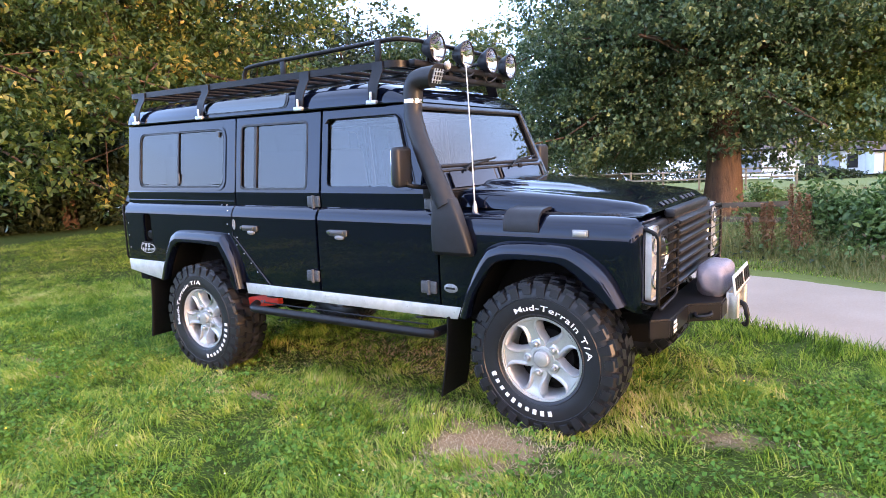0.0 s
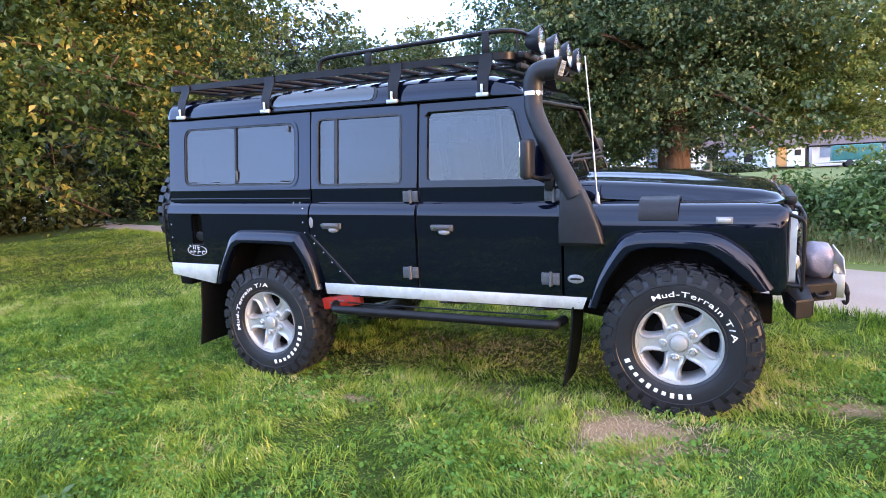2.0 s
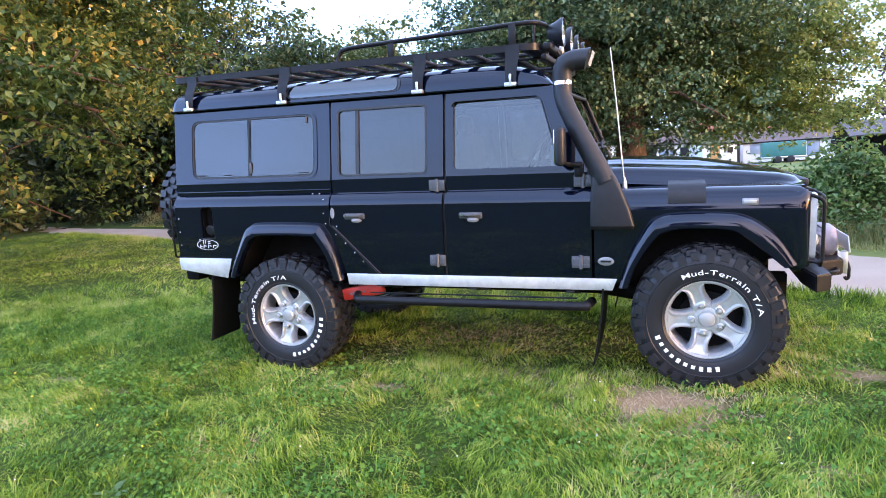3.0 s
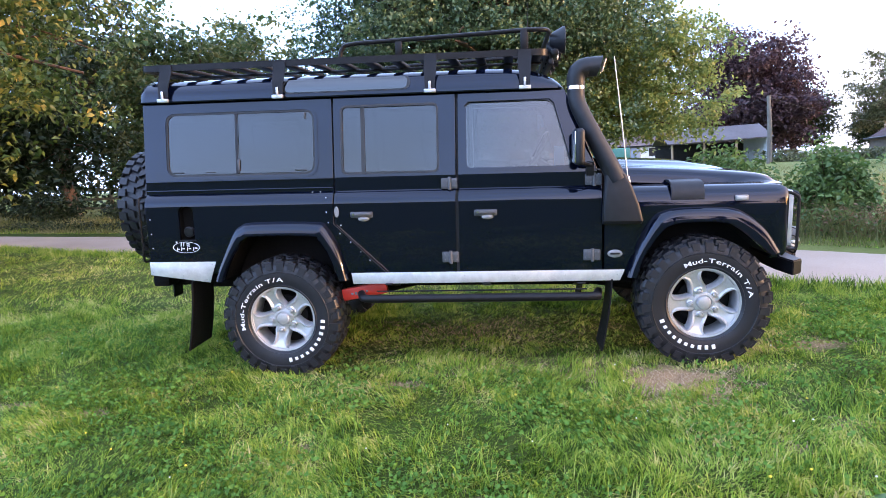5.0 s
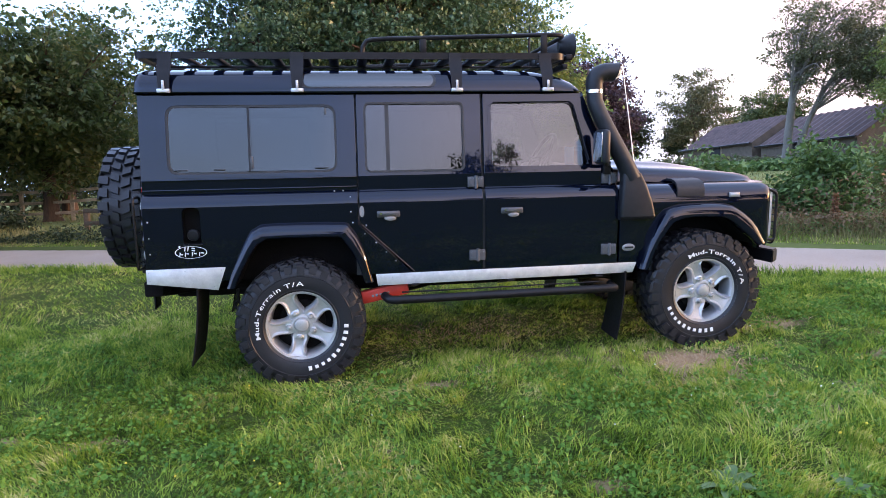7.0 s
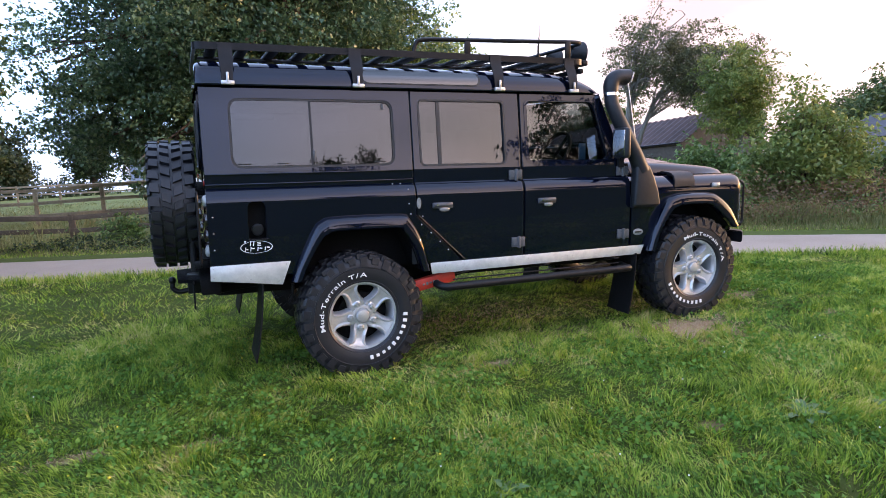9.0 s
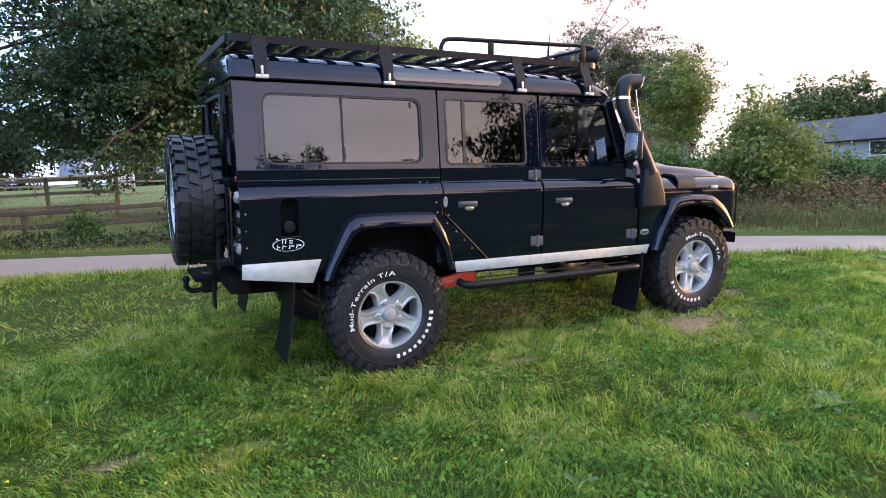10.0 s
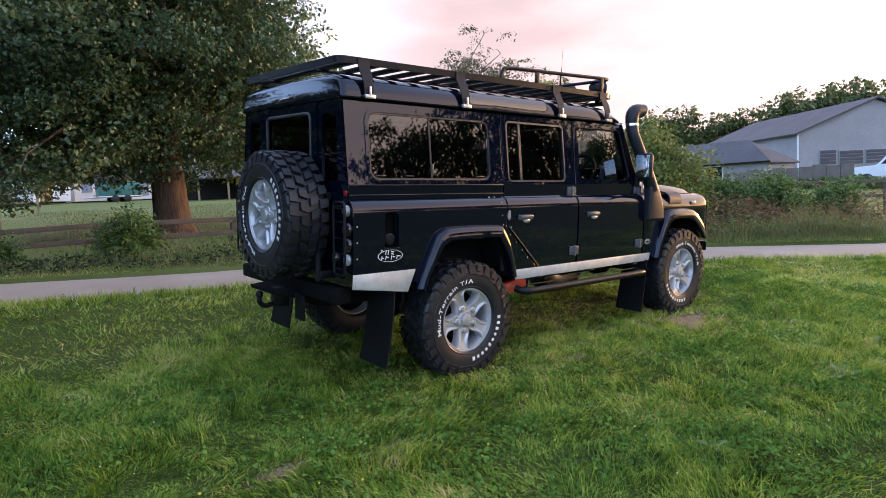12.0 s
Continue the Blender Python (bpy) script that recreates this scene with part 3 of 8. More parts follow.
# ---- grass ----
def blades(name, xy, height, width, rng, lean=0.5, segments=2, comb=None):
    """Curved grass blades standing on the soil; comb gives the way each one bends."""
    n = len(xy)
    root = np.stack([xy[:, 0], xy[:, 1], lift(xy[:, 0], xy[:, 1]) - 0.004], 1)
    a = rng.uniform(0, math.tau, n)
    side = np.stack([np.cos(a), np.sin(a), np.zeros(n)], 1) * (width / 2)[:, None]
    b = rng.uniform(0, math.tau, n) if comb is None else comb
    out = np.stack([np.cos(b), np.sin(b), np.zeros(n)], 1) * (height * lean * rng.uniform(0.2, 1.3, n))[:, None]
    up = np.stack([np.zeros(n), np.zeros(n), height], 1)
    if segments == 1:
        v = np.stack([root - side, root + side, root + up + out], 1).reshape(-1, 3)
        f = np.arange(n)[:, None] * 3 + np.array([0, 1, 2])
        return mesh_of(name, v, f)
    mid = root + up * 0.6 + out * 0.35
    v = np.stack([root - side, root + side, mid + side * 0.8, mid - side * 0.8, root + up * 0.92 + out], 1).reshape(-1, 3)
    k = np.arange(n)[:, None] * 5
    f = np.concatenate([k + np.array([0, 1, 2]), k + np.array([0, 2, 3]), k + np.array([3, 2, 4])])
    return mesh_of(name, v, f)


def scatter(rng, n, x0, x1, y0, y1):
    return np.stack([rng.uniform(x0, x1, n), rng.uniform(y0, y1, n)], 1)


TYRE_SPOTS = [(0.0, -0.72), (2.8, -0.72), (0.0, 0.80), (2.8, 0.80)]


def lawn(name, n, box4, h0, h1, w0, w1, seed, segments, label):
    rng = np.random.default_rng(seed)
    p = scatter(rng, n, *box4) + rng.normal(0, 0.22, (n, 2))
    keep = p[:, 1] < edge_at(NEAR_EDGE, p[:, 0]) + rng.normal(0, 0.05, n) + wobble(p, 12, 3.0) * 0.05
    b = bareness(p[:, 0], p[:, 1])
    keep &= rng.uniform(size=n) > b * 1.02
    for tx, ty in TYRE_SPOTS:
        keep &= (np.abs(p[:, 0] - tx) > 0.10) | (np.abs(p[:, 1] - ty) > 0.13)
    p, b = p[keep], b[keep]
    lush = 0.35 + 0.45 * wobble(p, 21, 1.7) + 0.5 * wobble(p, 22, 6.0) + 0.45 * wobble(p, 23, 17.0) + 0.4 * wobble(p, 24, 42.0)
    h = (h0 + (h1 - h0) * np.clip(lush, 0.06, 1.5)) * rng.uniform(0.55, 1.35, len(p)) * (1 - 0.55 * b)
    w = rng.uniform(w0, w1, len(p))
    lean = np.interp(lush, [0.1, 0.7, 1.2], [2.6, 1.5, 0.8])
    comb = 5.0 * wobble(p, 25, 1.1) + 3.0 * wobble(p, 26, 4.0) + rng.normal(0, 0.8, len(p))
    ob = part_of(name, blades(name, p, h, w, rng, lean, segments, comb), GRASS, smooth=False)
    return tagged(ob, label, "grass", kind="stuff")


lawn("lawn_grass", 310000, (-5.0, 6.0, -3.2, 1.0), 0.016, 0.062, 0.0035, 0.0085, 31, 2, "short matted green lawn grass, blade by blade")
lawn("lawn_grass", 150000, (-14.0, 8.5, 1.0, 9.0), 0.022, 0.062, 0.008, 0.015, 32, 1, "short green lawn grass towards the lane")
lawn("lawn_grass", 90000, (-14.0, -5.0, -3.5, 1.0), 0.022, 0.062, 0.008, 0.016, 33, 1, "short green lawn grass under the oak")
lawn("lawn_grass", 30000, (-7.0, 7.5, -7.0, -3.2), 0.025, 0.05, 0.012, 0.02, 35, 1, "short green lawn grass where the path was walked")
lawn("lawn_grass", 55000, (6.0, 10.0, -5.0, 1.0), 0.025, 0.06, 0.006, 0.012, 34, 1, "short green lawn grass beside the lane")


def tufts(seed):
    """Longer tufts here and there, each lying over to one side, and thick clumps of uncut grass."""
    rng = np.random.default_rng(seed)
    c = scatter(rng, 950, -4.5, 6.0, -3.1, 1.5)
    c = c[wobble(c, 22, 1.6) + 0.5 * wobble(c, 27, 0.7) > -0.2]
    c = np.concatenate([c, UNCUT + rng.normal(0, 0.10, (len(UNCUT), 2))])
    c = c[bareness(c[:, 0], c[:, 1]) < 0.15]
    c = c[c[:, 1] < edge_at(NEAR_EDGE, c[:, 0])]
    count = 62
    size = rng.uniform(0.03, 0.075, len(c))
    p = np.repeat(c, count, 0) + rng.normal(0, 1, (len(c) * count, 2)) * np.repeat(size, count)[:, None]
    tall = np.repeat(rng.uniform(0.045, 0.085, len(c)) + 0.5 * size, count)
    comb = np.repeat(rng.uniform(0, math.tau, len(c)), count) + rng.normal(0, 0.7, len(p))
    ob = part_of("grass_tufts", blades("grass_tufts", p, tall * rng.uniform(0.55, 1.2, len(p)), rng.uniform(0.003, 0.0065, len(p)), rng, 0.95, 2, comb), GRASS, smooth=False)
    tagged(ob, "longer bright green grass tufts in the lawn", "grass", kind="stuff")


UNCUT = np.array([(2.15 + 0.16 * (k % 6), -2.75 + 0.13 * (k // 6)) for k in range(24)])
tufts(41)


def edge_tufts(seed):
    """Longer grass along the lawn's edge by the lane."""
    rng = np.random.default_rng(seed)
    x = rng.uniform(-13, 9, 16000)
    p = np.stack([x, edge_at(NEAR_EDGE, x) - np.abs(rng.normal(0, 0.16, len(x))) + 0.03 * wobble(np.stack([x, x * 0], 1), 6, 6.0)], 1)
    h = rng.uniform(0.05, 0.13, len(p))
    ob = part_of("edge_grass", blades("edge_grass", p, h, rng.uniform(0.006, 0.012, len(p)), rng, 0.6, 1), GRASS, smooth=False)
    tagged(ob, "longer grass along the edge of the lane", "grass", kind="stuff")


edge_tufts(42)


def straw(seed):
    rng = np.random.default_rng(seed)
    p = scatter(rng, 120000, -2.2, 5.0, -2.4, 0.4)
    b = bareness(p[:, 0], p[:, 1])
    p = p[rng.uniform(size=len(p)) < (b - 0.12) * 1.1]
    ob = part_of("dry_clippings", blades("dry_clippings", p, rng.uniform(0.006, 0.03, len(p)), rng.uniform(0.003, 0.006, len(p)), rng, 2.5, 2), STRAW, smooth=False)
    tagged(ob, "dry brown grass clippings on the worn patches", "grass", kind="stuff")


straw(43)


def clover(seed):
    rng = np.random.default_rng(seed)
    c = scatter(rng, 520, -4.0, 5.5, -3.1, 0.5)
    c = c[bareness(c[:, 0], c[:, 1]) < 0.15]
    p = np.repeat(c, 55, 0) + rng.normal(0, 0.10, (len(c) * 55, 2))
    z = lift(p[:, 0], p[:, 1]) + rng.uniform(0.02, 0.055, len(p))
    ob = part_of("clover", leaf_mesh("clover", np.column_stack([p, z]), 0.025, rng, 0.0, 0.9), CLOVER, smooth=False)
    tagged(ob, "patches of small round clover leaves", "clover", kind="stuff")


clover(44)


def daisies(seed):
    """Small white and yellow flower heads dotted over the lawn."""
    rng = np.random.default_rng(seed)
    for name, n, mat, r, label in (("white_clover_flowers", 36, PETAL, 0.005, "tiny white clover flower heads in the grass"), ("yellow_flowers", 40, YELLOW, 0.007, "tiny yellow flowers in the grass")):
        bm = bmesh.new()
        p = scatter(rng, n, -3.2, 4.5, -3.0, 0.2)
        p = p[bareness(p[:, 0], p[:, 1]) < 0.1]
        for x, y in p:
            z = float(lift(x, y)) + rng.uniform(0.05, 0.085)
            bmesh.ops.create_icosphere(bm, subdivisions=1, radius=r * rng.uniform(0.7, 1.25), matrix=Matrix.Translation((x, y, z)) @ Matrix.Diagonal((1, 1, 0.8, 1)))
        tagged(part(name, bm, mat), label, "flowers", kind="stuff")


daisies(45)


def dock(at, seed, count, size):
    """A broad-leaved weed: a rosette of long leaves."""
    rng = random.Random(seed)
    root = new("dock_plant")
    root.location = (at[0], at[1], float(lift(*at)))
    for k in range(count):
        a, ln = rng.uniform(0, math.tau), size * rng.uniform(0.6, 1.1)
        rise = rng.uniform(0.35, 0.9)
        bm = bmesh.new()
        rows = []
        for j in range(6):
            t = j / 5
            w = 0.30 * ln * math.sin(math.pi * (0.08 + 0.9 * t)) ** 0.8
            c = Vector((math.cos(a), math.sin(a), 0)) * ln * t * (1 - 0.2 * rise) + Vector((0, 0, ln * rise * (t - 0.62 * t * t)))
            s = Vector((-math.sin(a), math.cos(a), 0)) * w * 0.5
            rows.append([c - s + Vector((0, 0, w * 0.15)), c, c + s + Vector((0, 0, w * 0.15))])
        skin(bm, rows)
        part("leaf", bm, DOCK_LEAF, root)
    tagged(root, "low broad-leaved dock weed in the lawn", "weed", group="weeds in the lawn")


dock((1.9, -2.6), 1, 13, 0.17)
dock((0.15, -2.6), 5, 8, 0.12)
dock((2.80, -2.75), 2, 8, 0.15)
dock((2.35, -2.75), 3, 7, 0.13)
dock((2.95, -2.45), 4, 7, 0.14)


# ---- trees and hedges ----
def tree(name, base, trunk_r, trunk_top, crown, radii, leaves, size, leaf_mat, bark, seed, label, limbs=26, floor_z=None, lean=(0, 0), spread_out=0.75, twigs=3, low=(), narrow=0.6, bough=1.0):
    """A tapered trunk with limbs that reach out into an uneven crown of many small leaves."""
    rng = np.random.default_rng(seed)
    bz = float(lift(*base)) - 0.08
    root = new(name)
    root.location = (base[0], base[1], bz)
    bm = bmesh.new()
    top = Vector((lean[0], lean[1], trunk_top))
    pts = catmull([(0, 0, 0), (lean[0] * 0.2, lean[1] * 0.2, trunk_top * 0.33), (lean[0] * 0.6, lean[1] * 0.6, trunk_top * 0.7), top], 4)
    rad = [trunk_r * (1.0 + 0.55 * math.exp(-k * 1.1) - 0.42 * k / len(pts)) for k in range(len(pts))]
    tube(bm, pts, rad, 14)
    for v in bm.verts:
        w = 1 + 0.10 * noise.noise(v.co * 2.3) + 0.05 * noise.noise(v.co * 7)
        v.co.x *= w
        v.co.y *= w
    centre = Vector(crown) - Vector((base[0], base[1], bz))
    clumps = []
    low_limit = -9 if floor_z is None else floor_z - bz
    targets = []
    while len(targets) < limbs:
        d = Vector(rng.normal(size=3)).normalized()
        p = centre + Vector((d.x * radii[0], d.y * radii[1], d.z * radii[2])) * rng.uniform(0.35, 0.9)
        if p.z > low_limit + 0.3:
            targets.append(p)
    targets += [Vector(q) - Vector((base[0], base[1], bz)) for q in low]
    for p in targets:
        s = pts[int(rng.integers(len(pts) * 2 // 3, len(pts)))]
        mid = (s + p) / 2 + Vector((0, 0, 0.10 * (p - s).length)) + Vector(rng.normal(size=3)) * 0.18
        path = catmull([s, mid, p], 4)
        r0 = trunk_r * rng.uniform(0.16, 0.34)
        tube(bm, path, [r0 * (1 - 0.85 * k / len(path)) for k in range(len(path))], 6)
        clumps += [path[-1], path[-2], path[-4]]
        for _ in range(twigs):
            q = path[int(rng.integers(3, len(path)))]
            e = q + Vector(rng.normal(size=3)) * 0.20 * (radii[0] + radii[1]) * 0.5
            e.z = max(e.z, low_limit)
            tube(bm, [q, (q + e) / 2 + Vector((0, 0, 0.1)), e], [r0 * 0.3, r0 * 0.2, r0 * 0.06], 5)
            clumps += [e, (q + e) / 2]
    part("trunk", bm, bark, root)
    c = np.array([[*q] for q in clumps])
    pick = c[rng.integers(0, len(c), leaves)]
    # boughs spread flat and droop at their rims, with gaps between them
    many = int(np.clip(leaves / 700, 55, 150) * bough)
    centres = pick[: leaves // many] + rng.normal(size=(leaves // many, 3)) * np.array([1, 1, 0.7]) * (spread_out * 0.10 * sum(radii))
    reach = 0.048 * sum(radii) * math.sqrt(bough) * rng.uniform(0.6, 1.3, len(centres))
    own = rng.integers(0, len(centres), leaves // 9)
    off = rng.normal(size=(len(own), 3)) * np.array([0.62, 0.62, 0.16])
    off[:, 2] -= 0.30 * (off[:, 0] ** 2 + off[:, 1] ** 2)
    sprays = centres[own] + off * reach[own][:, None]
    where = sprays[rng.integers(0, len(sprays), leaves)] + rng.normal(size=(leaves, 3)) * np.array([1, 1, 0.5]) * size * 1.15
    rel = (where - np.array([*centre])) / np.array(radii)
    lim = 1.02 + 0.16 * np.sin(rel[:, 0] * 9 + seed) * np.cos(rel[:, 1] * 8) + 0.10 * np.sin(rel[:, 2] * 17)
    near_low = np.zeros(len(where), bool)
    for q in low:
        near_low |= np.linalg.norm(where - (np.array(q) - np.array([base[0], base[1], bz])), axis=1) < 1.0
    keep = (np.linalg.norm(rel, axis=1) < lim) & (where[:, 2] > low_limit + 0.3 * np.sin(where[:, 0] * 2.1) * np.cos(where[:, 1] * 1.7)) | near_low
    where = where[keep]
    me = leaf_mesh("crown", where, size, rng, narrow=narrow)
    tagged(part_of("crown", me, leaf_mat, root, smooth=False), kind="stuff")
    return tagged(root, label, "tree")


def bush(name, at, radii, leaves, size, mat, seed, label, category="bush", stems=14, narrow=0.55):
    """Stems from one root with leaves thick on the outside and an uneven outline."""
    rng = np.random.default_rng(seed)
    root = new(name)
    z0 = float(lift(at[0], at[1])) + 0.02
    root.location = (at[0], at[1], z0)
    bm = bmesh.new()
    ends = []
    for k in range(stems):
        d = Vector(rng.normal(size=3))
        d.z = abs(d.z) + 0.2
        d.normalize()
        e = Vector((d.x * radii[0] * 0.85, d.y * radii[1] * 0.85, d.z * radii[2] * 0.9))
        tube(bm, [(0.12 * d.x, 0.12 * d.y, -0.05), e * 0.5 + Vector((0, 0, 0.1 * radii[2])), e], [0.022, 0.014, 0.004], 5)
        ends += [e, e * 0.7]
    part("stems", bm, BARK, root)
    d = rng.normal(size=(leaves, 3))
    d[:, 2] = np.abs(d[:, 2])
    d /= np.linalg.norm(d, axis=1)[:, None]
    shell = d[: max(leaves // 9, 1)]
    lump = 0.82 + 0.16 * np.sin(shell[:, 0] * 6 + seed) * np.cos(shell[:, 1] * 5 + seed * 2) + 0.14 * np.sin(shell[:, 2] * 9 + shell[:, 0] * 4)
    sprays = shell * np.array(radii) * (lump * rng.uniform(0.62, 1.05, len(shell)))[:, None]
    where = sprays[rng.integers(0, len(sprays), leaves)] + rng.normal(size=(leaves, 3)) * size * 1.2
    where[:, 2] = np.maximum(where[:, 2], rng.uniform(-0.03, 0.1, leaves))
    tagged(part_of("leaves", leaf_mesh("leaves", where, size, rng, narrow=narrow), mat, root, smooth=False), kind="stuff")
    return tagged(root, label, category, group="bushes along the lane")


tree("maple_tree", (1.62, 11.2), 0.40, 3.4, (1.05, 12.4, 5.8), (4.8, 4.8, 4.8), 235000, 0.088, MAPLE_LEAF, BARK, 11, "dark green spreading maple with a sunlit trunk beside the lane", 74, 1.95, narrow=0.85, bough=3.4,
     low=((-3.4, 13.2, 3.2), (-3.9, 13.8, 4.2), (-3.2, 12.6, 5.2), (-3.8, 14.0, 5.4), (-2.8, 12.4, 4.0), (-2.6, 12.8, 2.9), (-3.0, 13.6, 4.7), (-2.6, 11.8, 3.4), (-2.9, 12.6, 3.7), (-2.2, 12.0, 4.6), (-3.6, 13.0, 4.7), (-2.4, 11.4, 2.8), (-1.9, 12.2, 3.3), (-3.7, 13.6, 3.6), (-3.0, 12.8, 2.9), (-2.0, 11.6, 2.5), (-1.6, 10.6, 2.3), (-1.2, 9.2, 2.5), (3.6, 9.6, 2.4)))
tree("oak_tree", (-12.6, 1.2), 0.34, 3.4, (-9.0, 4.3, 5.9), (5.4, 5.2, 5.0), 200000, 0.108, OAK_LEAF, BARK, 12, "oak with drooping boughs and yellowing leaves", 60, 3.0,
     bough=1.8, low=((-6.0, 0.6, 1.9), (-6.7, 3.05, 1.1), (-6.2, 0.2, 2.7), (-7.6, 0.3, 1.5), (-5.6, 2.8, 2.7), (-5.8, 3.4, 2.2), (-7.0, 0.6, 2.3), (-5.4, 1.6, 3.2), (-6.6, -0.2, 3.4), (-8.0, -0.2, 2.4), (-5.0, 4.6, 3.3)))
tree("lime_tree", (1.6, 12.3), 0.10, 2.4, (5.1, 12.9, 4.1), (2.6, 2.6, 3.0), 56000, 0.10, LIME_LEAF, BARK, 13, "yellow-green leafy tree beside the maple", 34, 2.1, narrow=0.75)
WOODS = [("golden_tree", (-9.6, 19.5), 0.25, 2.6, (-9.6, 19.5, 5.0), (3.5, 3.5, 3.7), LANE_LEAF, "golden green tree behind the lane"),
         ("roadside_tree", (-8.4, 15.3), 0.22, 2.2, (-8.2, 15.3, 4.4), (3.3, 3.0, 3.5), LANE_LEAF, "leafy tree behind a rail fence"),
         ("woodland_tree", (-14.5, 13.2), 0.3, 3.0, (-14.5, 13.4, 4.8), (4.0, 3.6, 4.6), SHADED_WOOD_LEAF, "dark leafy tree at the wood's edge"),
         ("woodland_tree", (-20.5, 15.5), 0.3, 3.0, (-20.5, 15.5, 5.2), (4.4, 4.0, 5.0), SHADED_WOOD_LEAF, "dark leafy tree at the wood's edge"),
         ("woodland_tree", (-26.5, 20.5), 0.3, 3.0, (-26.5, 20.5, 5.6), (5.0, 4.4, 5.4), SHADED_WOOD_LEAF, "dark leafy tree at the wood's edge"),
         ("woodland_tree", (-18.5, 22.5), 0.35, 4.0, (-18.5, 22.5, 7.5), (5.2, 4.6, 6.0), SHADED_WOOD_LEAF, "tall leafy tree deeper in the wood"),
         ("woodland_tree", (-23.5, 9.5), 0.3, 3.0, (-23.5, 9.0, 5.0), (4.6, 4.4, 4.8), SHADED_WOOD_LEAF, "dark leafy tree at the wood's edge"),
         ("woodland_tree", (-17.5, 7.0), 0.25, 2.0, (-17.5, 7.0, 3.6), (2.8, 2.4, 3.3), SHADED_WOOD_LEAF, "dark leafy tree at the wood's edge"),
         ("woodland_tree", (-19.5, 3.0), 0.25, 2.0, (-19.5, 3.0, 3.4), (3.2, 2.8, 3.6), SHADED_WOOD_LEAF, "dark leafy tree at the wood's edge"),
         ("woodland_tree", (-28.0, 3.5), 0.3, 3.0, (-28.0, 3.5, 5.0), (5.0, 4.6, 5.0), SHADED_WOOD_LEAF, "dark leafy tree at the wood's edge")]
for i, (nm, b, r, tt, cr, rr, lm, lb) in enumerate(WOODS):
    tree(nm, b, r, tt, cr, rr, 17000 if lm is SHADED_WOOD_LEAF else 30000, 0.235 if lm is SHADED_WOOD_LEAF else 0.17, lm, BARK, 60 + i, lb, 24)
tree("copper_beech", (30.4, 76.6), 0.5, 6.0, (30.6, 77.0, 11.0), (8.8, 6.8, 9.4), 46000, 0.47, PURPLE_LEAF, BARK, 71, "dark purple copper beech in the distance", 30)
tree("distant_tree", (38.5, 84.0), 0.4, 4.0, (38.5, 84.0, 7.6), (5.6, 4.6, 5.6), 17000, 0.42, SHADED_WOOD_LEAF, BARK, 73, "tall leafy tree beside the copper beech", 24)
tree("slender_tree", (42.6, 70.0), 0.26, 4.5, (43.6, 71.0, 9.0), (5.8, 5.0, 5.2), 15000, 0.30, HAZE_LEAF, BARK, 74, "thin airy tree against the evening sky", 30, spread_out=0.6, bough=1.5)
tree("leaning_tree", (24.9, 28.7), 0.26, 5.2, (26.6, 27.4, 8.6), (3.4, 3.0, 3.7), 13500, 0.15, HAZE_LEAF, PALE_BARK, 75, "tall pale-stemmed tree with thin foliage", 26, lean=(0.4, -0.3), spread_out=0.7, bough=1.6)
tree("leaning_tree", (25.3, 28.5), 0.20, 4.4, (28.9, 25.2, 7.1), (3.4, 2.8, 2.9), 15500, 0.15, HAZE_LEAF, PALE_BARK, 76, "pale stem leaning out under leafy boughs", 22, lean=(1.2, -0.85), spread_out=0.7, bough=1.6)
tree("yard_tree", (27.9, 22.4), 0.16, 3.0, (27.7, 22.7, 5.5), (2.5, 2.4, 3.0), 22000, 0.15, GOLD_LEAF, PALE_BARK, 77, "leafy tree in front of the old barn", 24)
tree("distant_tree", (36.0, 45.5), 0.2, 3.0, (36.0, 45.5, 6.4), (3.2, 2.6, 2.4), 12000, 0.2, LANE_LEAF, BARK, 78, "small dark tree behind the old barn", 18)


# ---- verge, bushes, fences behind the lane ----
def verge(name, n, x0, x1, depth, h0, h1, mat, seed, label, w0=0.006, w1=0.014, off=0.05):
    rng = np.random.default_rng(seed)
    x = rng.uniform(x0, x1, n)
    y = edge_at(FAR_EDGE, x) + off + np.abs(rng.normal(0, depth * 0.5, n))
    p = np.stack([x, y], 1)
    tall = np.clip((y - edge_at(FAR_EDGE, x)) / 0.7, 0.25, 1)
    lush = np.clip(0.6 + 0.5 * wobble(p, seed, 1.1), 0.2, 1.2)
    h = rng.uniform(h0, h1, n) * tall * lush
    me = blades(name, p, h, rng.uniform(w0, w1, n), rng, 0.45, 2)
    co = np.empty(len(me.vertices) * 3, np.float32)
    me.vertices.foreach_get("co", co)
    co[2::3] += 0.04
    me.vertices.foreach_set("co", co)
    tagged(part_of(name, me, mat, smooth=False), label, "grass", kind="stuff")


verge("verge_grass", 34000, -12, 13, 1.6, 0.12, 0.42, VERGE, 51, "long pale grass on the verge")
verge("verge_grass", 20000, -12, 13, 1.0, 0.06, 0.20, GRASS, 52, "short green grass along the verge", off=0.0)
verge("verge_weeds", 6000, 2.2, 11, 1.1, 0.30, 0.75, VERGE, 53, "tall dry grass stems on the verge", 0.004, 0.008, 0.4)


